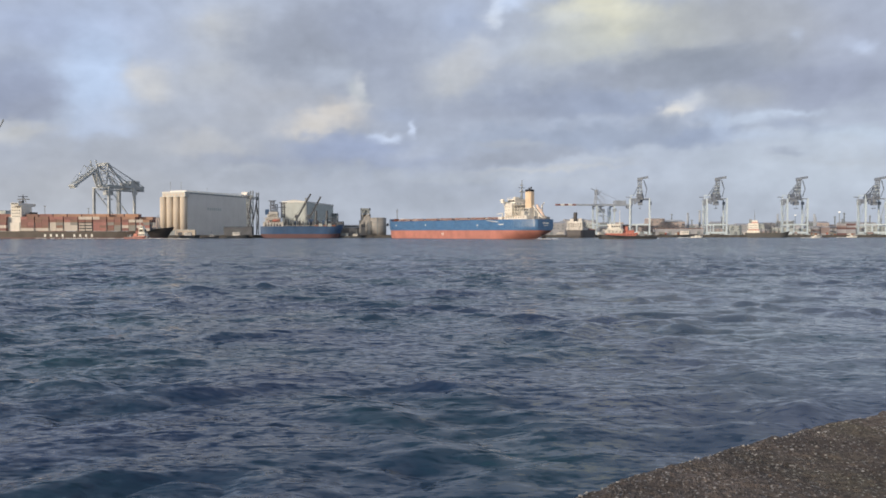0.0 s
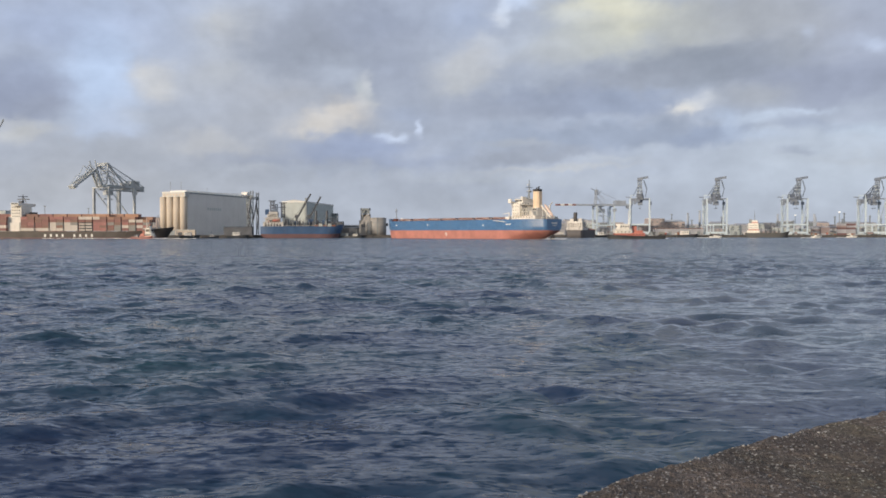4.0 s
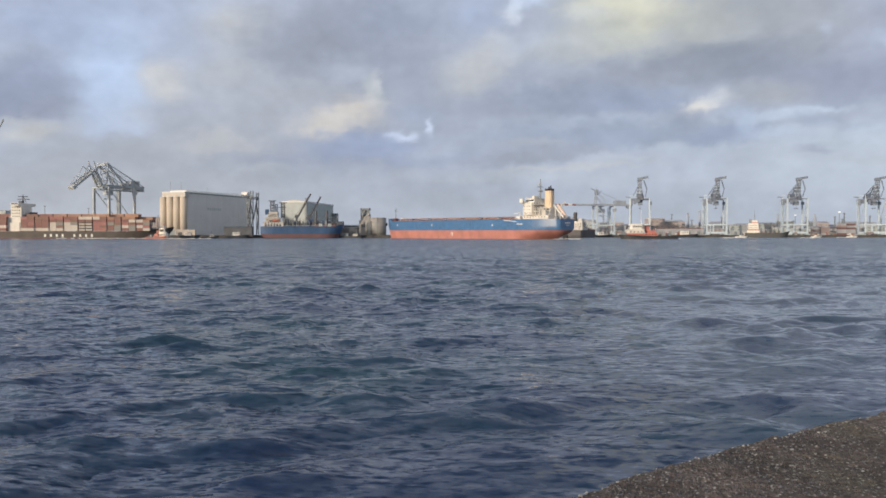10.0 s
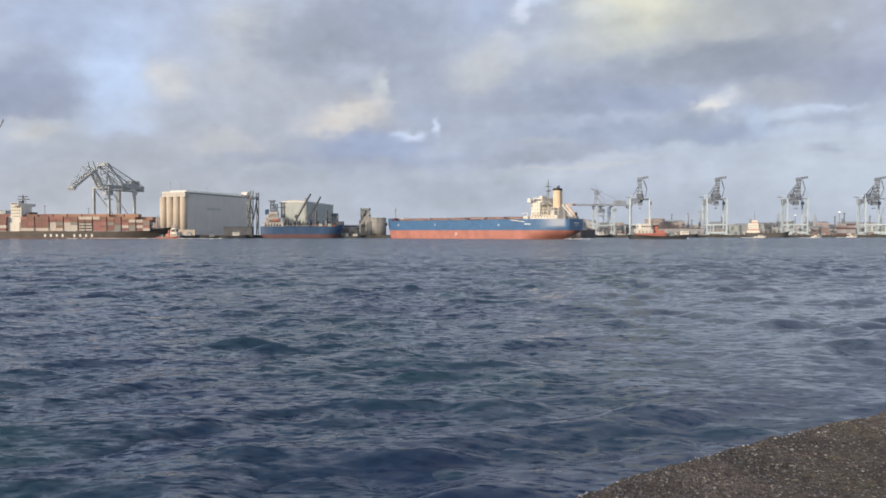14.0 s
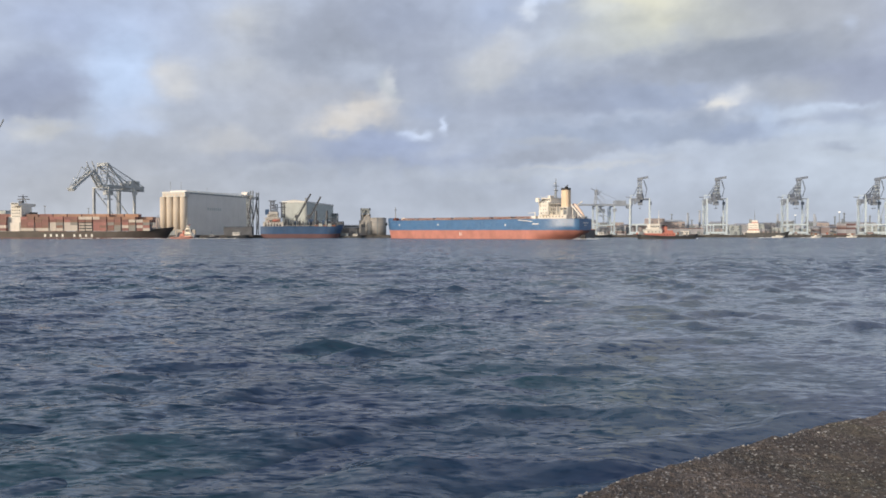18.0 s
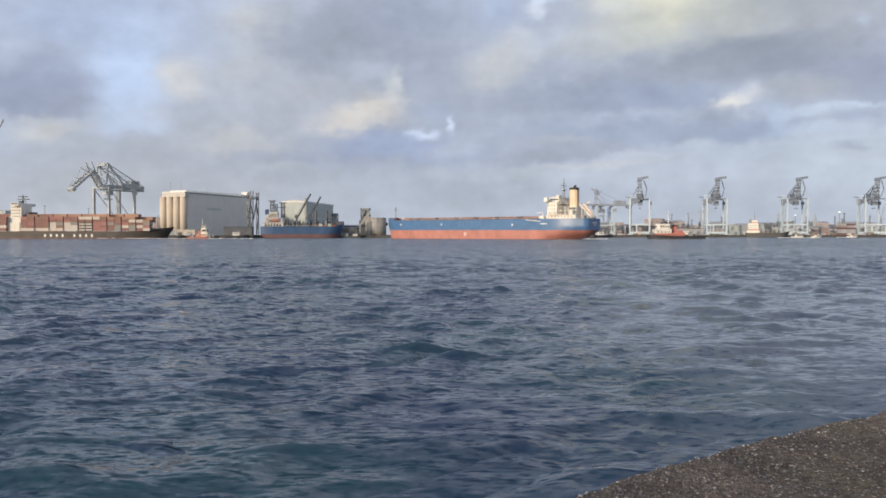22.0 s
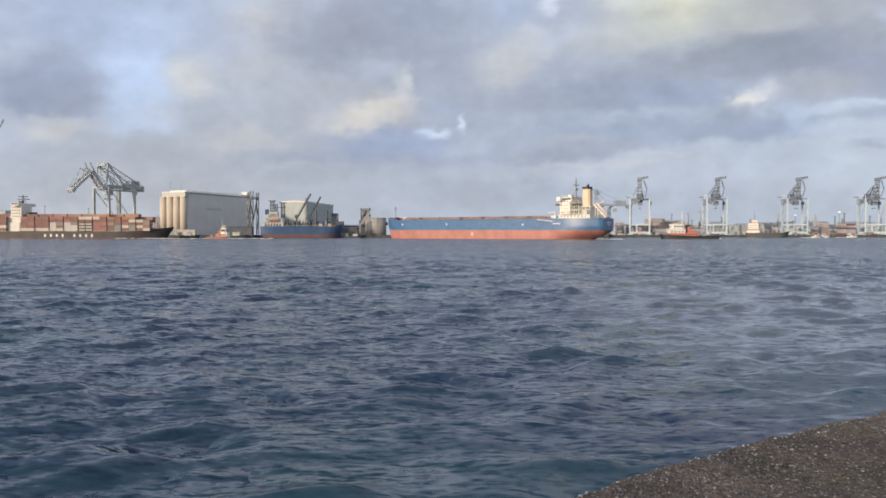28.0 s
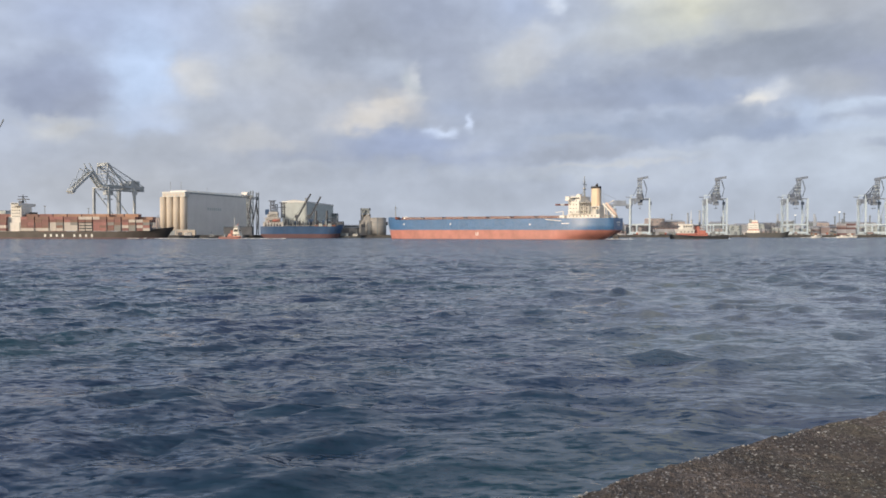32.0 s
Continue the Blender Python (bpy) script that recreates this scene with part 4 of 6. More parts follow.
def tug(name, label, hull_mat, house_mat, length=34.0, tall=1.0, front_mat=None):
    """A harbour tug: x forward from the stern."""
    k = length / 34.0
    t = thing(name, label, "tugboat", pose(0, 0, 0))
    L, B = 34.0 * k, 10.5 * k
    rows = hull_rows(L, B, -1.0, 1.4 * k, 3, lambda z: 0.0, lambda z: 1.6 - 0.5 * z if z < 2 else 0.6, 9 * k, 6 * k, lambda z: 0.75, sheer=0.9 * k, fore=0.55)
    hull = part("hull", hull_side(rows), hull_mat, t, smooth=True)
    part("deck", deck_plate(rows[-1], 0.15), M_deckred, t)
    fender = Geo().loft([[(x, y * 1.03, z - 0.5) for x, y, z in rows[-1]], [(x, y * 1.05, z - 0.2) for x, y, z in rows[-1]], [(x, y * 1.03, z + 0.1) for x, y, z in rows[-1]]])
    part("rubber_fender", fender, M_black, hull, "thick black rubber fender")
    part("bulwark", Geo().loft([[(x, y * 0.98, z) for x, y, z in rows[-1]], [(x, y * 0.96, z + 0.5) for x, y, z in rows[-1]]]), hull_mat, t)
    h = part("deckhouse", Geo().box(19.7 * k, 29.2 * k, -3.5 * k, 3.5 * k, 1.2 * k, 5.3 * k, 0.3), front_mat or house_mat, t)
    part("boat_deck_band", Geo().box(19.6 * k, 29.3 * k, -3.6 * k, 3.6 * k, 1.2 * k, 3.3 * k, 0.1), house_mat, h, "orange-red lower band")
    part("deck_band", Geo().box(19.5 * k, 29.4 * k, -3.7 * k, 3.7 * k, 5.0 * k, 5.5 * k, 0.1), M_white, h, "white deck edge")
    a = part("after_house", Geo().box(11.7 * k, 19.7 * k, -3.2 * k, 3.2 * k, 1.2 * k, 3.6 * k, 0.3).box(12.7 * k, 17.7 * k, -2.6 * k, 2.6 * k, 3.6 * k, 5.0 * k, 0.3), house_mat, t)
    for s in (1, -1):
        window_row(h, 3.55 * k * s, 20.2 * k, 28.7 * k, 4.1 * k, 4, 0.9, 0.9, axis="x")
        window_row(a, 3.25 * k * s, 12.2 * k, 19.2 * k, 2.6 * k, 4, 0.7, 0.7, axis="x", name="porthole")
    w = part("wheelhouse", Geo().loft([[(23.7 * k + 4.0 * k * cx * q, 3.0 * k * cy * q, zz) for cx, cy in ((-1, -0.6), (-0.7, -1), (0.7, -1), (1, -0.6), (1, 0.6), (0.7, 1), (-0.7, 1), (-1, 0.6))]
                                       for q, zz in ((1, 5.3 * k), (1, 6.4 * k), (1.06, 8.4 * k), (1.0, 8.8 * k))], True), M_white, t)
    for s in (1, -1):
        window_row(w, 3.15 * k * s, 21.0 * k, 26.4 * k, 7.3 * k, 4, 1.0, 1.2, axis="x")
    window_row(w, 27.9 * k, -1.7 * k, 1.7 * k, 7.3 * k, 3, 0.9, 1.2)
    window_row(w, 19.5 * k, -1.7 * k, 1.7 * k, 7.3 * k, 3, 0.9, 1.2)
    for s in (1, -1):
        f = part("funnel", Geo().box(16.4 * k, 18.0 * k, s * 2.2 * k - 0.6, s * 2.2 * k + 0.6, 4.9 * k, 7.4 * k, 0.15), house_mat, t)
        part("funnel_top", Geo().box(16.3 * k, 18.1 * k, s * 2.2 * k - 0.65, s * 2.2 * k + 0.65, 7.4 * k, 8.0 * k), M_black, f)
    m = part("mast", Geo().tube((20.7 * k, 0, 8.0 * k), (20.7 * k, 0, 16.8 * k), 0.3, 0.14, 8).beam((20.7 * k, -1.4, 11.2 * k), (20.7 * k, 1.4, 11.2 * k), 0.16).beam((20.7 * k, -1.0, 12.6 * k), (20.7 * k, 1.0, 12.6 * k), 0.12), M_white, t)
    part("radar_scanner", Geo().box(20.5 * k, 21.0 * k, -1.0, 1.0, 10.0 * k, 10.3 * k), M_white, m)
    for x in (31.0, 7.6):
        part("tow_winch", Geo().tube((x * k, -1.4, 3.4 * k), (x * k, 1.4, 3.4 * k), 1.0 * k, seg=12).box((x - 1.2) * k, (x + 1.2) * k, -1.8, 1.8, 1.2 * k, 2.7 * k), M_steel, t)
    part("tow_post", Geo().tube((4.0 * k, -1.2, 1.2 * k), (4.0 * k, -1.2, 4.2 * k), 0.3, seg=8).tube((4.0 * k, 1.2, 1.2 * k), (4.0 * k, 1.2, 4.2 * k), 0.3, seg=8).beam((4.0 * k, -1.2, 3.8 * k), (4.0 * k, 1.2, 3.8 * k), 0.4), M_steel, t)
    rail(t, [(19.7 * k, -3.4 * k, 5.3 * k), (29 * k, -3.4 * k, 5.3 * k), (29 * k, 3.4 * k, 5.3 * k), (19.7 * k, 3.4 * k, 5.3 * k)], 1.0, 0.08)
    if tall > 1:
        up = part("upper_bridge", Geo().box(21.0 * k, 26.2 * k, -2.4 * k, 2.4 * k, 8.7 * k, 10.7 * k, 0.2), M_white, t)
        for s in (1, -1):
            window_row(up, 2.45 * k * s, 21.4 * k, 25.8 * k, 9.9 * k, 3, 0.8, 0.6, axis="x")
        part("fire_monitor", Geo().tube((24.5 * k, 0, 10.7 * k), (24.5 * k, 0, 11.6 * k), 0.3, seg=8).tube((24.5 * k, 0, 11.6 * k), (26.2 * k, 0, 12.2 * k), 0.16, seg=8), M_orange, t)
        for o in t.children_recursive:
            for v in o.data.vertices:
                if v.co.z > 2:
                    v.co.z = 2 + (v.co.z - 2) * tall
    return t


def foam_trail(parent, x0, x1, w, seed, label="white broken wash"):
    g = Geo()
    rng = random.Random(seed)
    for i in range(40):
        x = rng.uniform(x0, x1)
        y = rng.uniform(-w, w)
        a, b = rng.uniform(0.6, 1.8), rng.uniform(0.3, 0.8)
        g.dome((x, y, 0.05), a, b, rng.uniform(0.15, 0.5), 7, 2)
    return part("wash", g, M_foam, parent, label, True)


M_salmon = paint("salmon_paint", (0.74, 0.58, 0.5), 0.5, vary=0.12)
M_hatch = paint("hatch_cover_red", (0.3, 0.2, 0.19), 0.7, vary=0.2, streak=0.15)
M_foam = paint("foam", (0.8, 0.82, 0.83), 0.9, vary=0.1)
carrier = bulk_carrier()
foam_trail(carrier, -9.0, 9.0, 5.5, 21, "white churned water under the stern")
tug_right = tug("tugboat", "black and orange-red harbour tug with white wheelhouse", M_dkhull, M_orange, 48.0, 1.0, M_white)
foam_trail(tug_right, -2.0, 1.0, 4.0, 2)
tug_left = tug("tugboat", "orange-red harbour tug with tall white wheelhouse and mast", M_orange, M_orange, 23.0, 1.75, M_white)
foam_trail(tug_left, -46.0, 1.0, 1.8, 3)
foam_trail(tug_left, -90.0, -40.0, 0.8, 5)
foam_trail(tug_left, 19.0, 34.0, 2.4, 4)
foam_trail(tug_left, 30.0, 62.0, 0.6, 6)


def motor_boat(label):
    b = thing("motor_boat", label, "motorboat", pose(0, 0, 0))
    rows = hull_rows(14.0, 4.2, -0.4, 1.6, 2, lambda z: 0.0, lambda z: 1.5 - z * 0.8, 5, 2, lambda z: 0.9, sheer=0.8, fore=0.5)
    part("hull", hull_side(rows), M_white, b, smooth=True)
    part("deck", deck_plate(rows[-1], 0.05), M_white, b)
    c = part("cabin", Geo().box(4.5, 9.5, -1.5, 1.5, 1.5, 3.0, 0.25), M_white, b)
    window_row(c, -1.55, 5, 9, 2.3, 4, 0.8, 0.6, axis="x")
    foam_trail(b, -14.0, 5.0, 1.8, 9)
    return b


boat = motor_boat("small white motor boat with a wash behind it")
idle_boat = motor_boat("small white motor boat lying still off the far quay")
idle_boat.matrix_basis = pose(spot(1437, 400, 850)[0], 850, 0, 0, 0, 20)
copy_thing(idle_boat, pose(spot(1500, 400, 930)[0], 930, 0, 0, 0, 10))


def work_boat(x, depth, turn, length, label):
    """Small dark workboat with a pale cabin, moored."""
    k = length / 16.0
    b = thing("work_boat", label, "boat", pose(spot(x, 400, depth)[0], depth, 0, 0, 0, turn), group="moored workboats")
    rows = hull_rows(16.0 * k, 5.0 * k, -0.5, 1.9 * k, 2, lambda z: 0.0, lambda z: 1.2 - z * 0.5, 5 * k, 2 * k, lambda z: 0.85, sheer=1.0, fore=0.5)
    part("hull", hull_side(rows), M_dkhull, b, smooth=True)
    part("deck", deck_plate(rows[-1], 0.05), M_deckred, b)
    c = part("cabin", Geo().box(4 * k, 9 * k, -1.7 * k, 1.7 * k, 1.8 * k, 4.4 * k, 0.2), M_white, b)
    window_row(c, -1.75 * k, 4.5 * k, 8.5 * k, 3.5 * k, 3, 0.9, 0.8, axis="x")
    part("mast", Geo().tube((6 * k, 0, 4.4 * k), (6 * k, 0, 8.5 * k), 0.16, seg=6).beam((6 * k, 0, 7.5 * k), (2 * k, 0, 5.2 * k), 0.14), M_steel, b)
    return b


for x, dep, turn, ln_, lab in ((318, 776, 8, 20, "dark workboat with pale cabin below the silo"), (345, 778, 175, 16, "small dark workboat moored below the silo"),
                              (366, 779, 4, 13, "small dark launch moored at the silo quay"), (402, 781, 12, 22, "dark harbour workboat moored at the loading berth"),
                              (431, 783, 178, 16, "dark workboat lying at the loading towers"), (618, 826, 5, 16, "dark workboat moored past the cargo ship"),
                              (1050, 985, 5, 24, "dark workboat moored at the far quay"), (1082, 990, 170, 18, "small dark launch at the far quay"), (1195, 990, 5, 30, "long dark workboat at the far quay")):
    work_boat(x, dep, turn, ln_, lab)


def container_ship(m):
    s = thing("container_ship", "dark-hulled container ship loaded with rust-red and white boxes", "container ship", m)
    L, B = 260.5, 32.0
    rows = hull_rows(L, B, -2.0, 6.6, 5, lambda z: 0.0 if z > 3 else (3 - z) * 1.5, lambda z: max(0.0, (7 - z) * 1.1), 46, 22, lambda z: 0.7, sheer=4.0, fore=0.88, fine=1.7)
    hull = part("hull", hull_side(rows), M_shiphull, s, smooth=True)
    part("deck", deck_plate(rows[-1], 0.1), M_deckred, s)
    band = [[(x, y * 1.003, z) for x, y, z in r] for r in hull_rows(L, B, -0.2, 0.9, 1, lambda z: 3.0, lambda z: 7.0, 46, 22, lambda z: 0.5, fine=1.7)]
    part("boot_top", Geo().loft(band), M_hull_maroon, hull, "dull red waterline band")
    # carrier name as plain white bars
    for i in range(9):
        if i == 4:
            continue
        c = 147.5 + i * 5.35
        part("name_bar", Geo().box(c - 0.85, c + 0.85, -B / 2 - 0.08, -B / 2 + 0.02, 1.5, 4.0), M_markwhite, hull, "plain white block of a painted name")
    # deckhouse
    hx = 113.0
    house = part("deckhouse", Geo().box(hx, hx + 10, -10, 8, 6.4, 30.0, 0.3), M_white, s, "tall cream-white deckhouse")
    for i in range(8):
        zz = 8.0 + i * 2.75
        part("deck_slab", Geo().box(hx - 1, hx + 10.6, -10.6, 8.6, zz - 0.15, zz + 0.1), M_white, house)
        window_row(house, -10.05, hx + 1, hx + 9, zz + 1.4, 4, axis="x")
    part("lower_house", Geo().box(hx - 4, hx + 10.4, -12, 10, 6.4, 14.5, 0.2), M_white, s)
    part("boat_deck", Geo().box(hx - 2, hx + 10.2, -11, 9, 14.5, 20.0, 0.2), M_white, s)
    br = part("bridge", Geo().box(hx + 3, hx + 10, -15, 15, 30.0, 32.6, 0.2), M_white, s)
    window_row(br, -15.05, hx + 3.5, hx + 9.5, 31.6, 4, 1.2, 1.1, axis="x")
    part("radar_mast", Geo().tube((hx + 6, 0, 32.5), (hx + 6, 0, 41), 0.8, 0.35, 8).beam((hx + 3, -3, 39), (hx + 9, 3, 39), 0.6).beam((hx + 1, 0, 36.5), (hx + 12, 0, 36.5), 0.9).box(hx + 3, hx + 6, -2, 2, 32.6, 35.0).beam((hx + 9, 0, 32.6), (hx + 7, 0, 38), 0.4), M_darkshed, s, "dark radar mast with yards")
    f = part("funnel", Geo().box(hx + 11, hx + 16, 1.5, 7.5, 6.4, 23.0, 0.4), M_steel, s)
    part("funnel_top", Geo().box(hx + 11.3, hx + 15.7, 1.8, 7.2, 23.0, 24.4), M_black, f)
    # boxes, bay by bay, bottom tier first; a pair stands for two short boxes end to end
    kinds = {"r": M_box_red, "b": M_box_brown, "w": M_box_white, "g": M_box_grey, "o": M_box_orange, "p": M_box_pink}
    meshes = {}

    def box_mesh(key, short):
        if (key, short) not in meshes:
            ln_ = 5.98 if short else 12.19
            g = Geo().box(0, ln_, -1.22, 1.22, 0, 2.55)
            for e in range(int(ln_ / 0.98)):
                g.box(0.25 + e * 0.98, 0.7 + e * 0.98, -1.25, -1.21, 0.2, 2.35)
            meshes[(key, short)] = g.mesh("container", kinds[key])
        return meshes[(key, short)]

    def stow(code, x, y, z):
        for q, key in enumerate(code):
            o = new("container", box_mesh(key, len(code) == 2))
            o.parent = s
            o.location = (x + q * 6.2, y, z)
    plans = [("w", "br", "rp", "r", "pb"), ("w", "rb", "r", "br", "b"), ("ww", "wb", "wg", "rb", "p"), ("w", "w", "wg", "pb", "r"), ("", "", "", "rb", "w"),
             ("p", "pb", "p", "r", "wb"), ("bg", "rg", "gb", "r", "ob"), ("rg", "wg", "pb", "rw", "o"), ("rw", "wp", "rg", "wo", ""),
             ("r", "w", "r", "b", "r"), ("b", "r", "r", "w", "r"), ("r", "r", "b", "r", "r"), ("w", "r", "r", "r", "b"), ("r", "b", "w", "r", "r"), ("r", "r", "r", "b", "r")]
    bays = [hx + 11.5 + i * 13.2 for i in range(9)] + [hx - 14 - i * 13.2 for i in range(6)]
    rng = random.Random(12)
    for bx, plan in zip(bays, plans):
        for tr, code in enumerate(plan):
            stow(code, bx, -13.2, 7.0 + tr * 2.6)
        if plan[0] == "":
            # open bay: short white racks, gaps darkened by an added backing sheet
            for tr in range(3):
                for q in (0, 6.4):
                    part("flat_rack", Geo().box(bx + q, bx + q + 5.6, -14.2, -12.0, 7.2 + tr * 2.6, 8.7 + tr * 2.6), M_box_white, s, "white flat rack")
            part("bay_backing", Geo().box(bx, bx + 12.2, -11.9, -11.5, 6.6, 14.8), M_darkshed, s)
        top = len([c for c in plan if c]) if plan[0] else 5
        for row, y in enumerate((-10.7, -5.7, -0.7)):
            for tr in (top - 1, top):
                if tr == top and (row == 0 or rng.random() < 0.2):
                    continue
                stow(rng.choice("rbp") if tr < top else rng.choice("oobr"), bx, y, 7.0 + tr * 2.6)
        g = Geo()
        x = bx - 0.5
        g.box(x - 0.25, x + 0.25, -15, -14.6, 6.4, 14.5).box(x - 0.25, x + 0.25, -15, 14, 14.1, 14.5).box(x - 0.25, x + 0.25, 13.6, 14, 6.4, 14.5)
        part("lashing_bridge", g, M_darkshed, s)
    part("foremast", Geo().tube((L - 16, 0, 10), (L - 16, 0, 22), 0.45, 0.2, 8), M_steel, s)
    for i in range(5):
        part("mooring_gear", Geo().tube((L - 30 + i * 4.2, -7, 9.6), (L - 27.6 + i * 4.2, -7, 9.6), 0.9, seg=10).box(L - 30 + i * 4.2, L - 27.4 + i * 4.2, -8, -6, 8.4, 9.0), M_dullwhite if i % 2 else M_steel, s)
    for q in range(3):
        part("cell_guide", Geo().lattice((hx + 124 + q * 2.5, -12.5, 7), (hx + 124 + q * 2.5, -12.5, 17 - q * 2), 1.6, 5, 0.3), M_darkshed, s)
    for q, (bx, bz, col) in enumerate(((hx + 120.5, 12.2, M_box_white), (hx + 118.0, 14.8, M_box_orange), (hx + 106, 19.9, M_box_bright), (hx + 79, 19.9, M_box_bright))):
        part("container", Geo().box(bx, bx + 12.19, -11.9, -9.4, bz, bz + 2.55), col, s)
    part("breakwater", Geo().box(L - 34, L - 33.4, -11, 11, 8.0, 12.4), M_dkhull, s)
    return s


# container red greyed for the far quay, haze held in the base colour
M_box_hazed = paint("container_hazed_red", (0.32, 0.26, 0.26), 0.75, vary=0.2, streak=0.1)
M_box_bright = paint("container_orange", (0.42, 0.24, 0.16), 0.65, vary=0.2, streak=0.15)
M_box_orange = paint("container_orange_brown", (0.36, 0.22, 0.165), 0.7, vary=0.2, streak=0.15)
M_box_pink = paint("container_faded_red", (0.36, 0.17, 0.16), 0.7, vary=0.2, streak=0.15)
M_box_red = paint("container_maroon", (0.25, 0.125, 0.115), 0.65, vary=0.25, streak=0.15)
M_box_brown = paint("container_brown", (0.25, 0.15, 0.125), 0.7, vary=0.2, streak=0.15)
M_box_white = paint("container_white", (0.58, 0.54, 0.5), 0.6, vary=0.12, streak=0.2, dirt=(0.35, 0.2, 0.12))
M_box_grey = paint("container_grey", (0.27, 0.27, 0.26), 0.65, vary=0.15, streak=0.2)
container_ship(pose(-510.5, 716, 0, 0, 0, 0))


def geared_ship(m):
    s = thing("geared_cargo_ship", "blue-hulled cargo ship with deck cranes at the berth", "cargo ship", m)
    L, B = 86.0, 20.0
    zr, zd = 4.2, 12.2
    st = lambda z: 0.0 if z > 3 else (3 - z) * 1.2
    rk = lambda z: max(0.0, (9 - z) * 0.5)
    low = hull_rows(L, B, -1.5, zr, 3, st, rk, 20, 16, lambda z: 0.6)
    up = hull_rows(L, B, zr, zd, 3, st, rk, 20, 16, lambda z: 0.7, sheer=2.5, fore=0.88)
    part("lower_hull", hull_side(low), M_hull_maroon, s, smooth=True)
    part("upper_hull", hull_side(up), M_hull_dull, s, smooth=True)
    part("deck", deck_plate(up[-1], 0.1), M_deckred, s)
    part("transom", Geo().loft([[(r[0][0] - 0.02, r[0][1], r[0][2]), (r[0][0] - 0.02, -r[0][1], r[0][2])] for r in low + up[1:]], closed=False), M_hull_dull, s)
    h = part("deckhouse", Geo().box(3, 24, -9.4, 9.4, zd, zd + 4.6, 0.2), M_dullwhite, s)
    h2 = part("upper_house", Geo().box(5, 20, -8.6, 8.6, zd + 4.6, zd + 9.0, 0.2), M_dullwhite, s)
    h3 = part("officer_deck", Geo().box(7, 18, -8, 8, zd + 9.0, zd + 12.5, 0.2), M_dullwhite, s)
    for hh, y, x0, x1, zz in ((h, -9.45, 4, 23, zd + 1.3), (h, -9.45, 4, 23, zd + 3.4), (h2, -8.65, 6, 19, zd + 6.6), (h3, -8.05, 8, 17, zd + 10.7)):
        window_row(hh, y, x0, x1, zz, 6, 0.9, 0.9, axis="x")
    for zz, x0, x1 in ((zd + 4.6, 1.5, 25), (zd + 9.0, 3.5, 21)):
        part("deck_slab", Geo().box(x0, x1, -9.9, 9.9, zz - 0.12, zz + 0.12), M_dullwhite, h)
        rail(h, [(x0, -9.8, zz), (x1, -9.8, zz)], 1.1, 0.1)
    part("side_boat", Geo().dome((16, -9.6, zd + 6.2), 3.4, 1.2, 1.4).box(13.2, 18.8, -10.6, -8.7, zd + 5.3, zd + 6.2, 0.3), M_orange, s, "orange lifeboat", True)
    rng = random.Random(77)
    for i in range(16):
        x, w, hgt = 27 + i * 3.3, rng.uniform(1.0, 2.6), rng.uniform(1.6, 6.5)
        part("deck_gear", Geo().box(x, x + w, -7.5, -5.5, zd, zd + hgt, 0.1).beam((x + w / 2, -6.5, zd + hgt), (x + w / 2 + rng.uniform(-3, 3), -6.5, zd + hgt + rng.uniform(1, 4)), 0.35), M_darkshed if i % 3 else M_steel, s)
    for i in range(9):
        x = 28 + i * 5.8
        part("ventilator", Geo().tube((x, -8.2, zd), (x, -8.2, zd + 3.2 + (i % 3)), 0.55, seg=8).dome((x, -8.2, zd + 3.2 + (i % 3)), 1.0, 1.0, 0.9, 8, 3), M_steel if i % 2 else M_darkshed, s, "grey deck ventilator")
    for x, zt in ((37.0, 25.0), (50.0, 24.0), (57.5, 29.0), (69.0, 29.0), (78.0, 20.0)):
        part("mast_stay", Geo().tube((x, -2, zt), (x + 9, -8, zd + 1), 0.14, seg=5).tube((x, -2, zt), (x - 9, -8, zd + 1), 0.14, seg=5), M_darkshed, s)
    for i in range(11):
        x, w, hgt = 25 + i * 4.9, rng.uniform(3.5, 6.0), rng.uniform(3.0, 8.0)
        part("deck_machinery", Geo().box(x, x + w, -4.8, 3.0, zd, zd + hgt, 0.3).box(x + 0.6, x + w * 0.5, -5.6, -4.8, zd, zd + hgt * 0.7, 0.2), (M_darkshed, M_steel, M_hull_dull)[i % 3], s, "grey-blue deck machinery block")
    for i in range(6):
        # recess shade painted as black panels on the house side
        part("house_recess_shade", Geo().box(5.0 + i * 2.9, 6.6 + i * 2.9, -9.52, -9.42, zd + 0.3, zd + 2.2), M_black, h, "flat black panel for a shaded recess")
        part("deck_locker", Geo().box(8.0 + i * 2.2, 9.2 + i * 2.2, -10.2, -9.0, zd + 4.7, zd + 5.9 + (i % 3) * 0.8, 0.1), (M_orange, M_darkshed, M_rust)[i % 3], h, "small deck locker")
    part("aerial_frame", Geo().lattice((16, 0, zd + 15.4), (16, 0, zd + 24), 2.2, 5, 0.35).beam((12, 0, zd + 20), (20, 0, zd + 20), 0.5), M_darkshed, s)
    part("stern_gantry", Geo().beam((68, -5, zd), (68, -5, zd + 9), 0.8).beam((68, -5, zd + 9), (78, -4, zd + 8), 0.8).beam((78, -4, zd + 8), (78, -4, zd + 1), 0.7).beam((71, -5, zd + 8.6), (74, -5, zd + 2), 0.4), M_darkshed, s)
    for i in range(5):
        part("cargo_crate", Geo().box(56 + i * 4.6, 59.6 + i * 4.6, -8.8, -6.4, zd, zd + 1.8 + (i % 2) * 1.2, 0.1), M_shed if i % 2 else M_rust, s)
    part("side_rail", Geo().beam((24, -9.8, zd + 1.1), (74, -9.4, zd + 1.2), 0.18).beam((24, -9.8, zd + 0.6), (74, -9.4, zd + 0.65), 0.14), M_dullwhite, s)
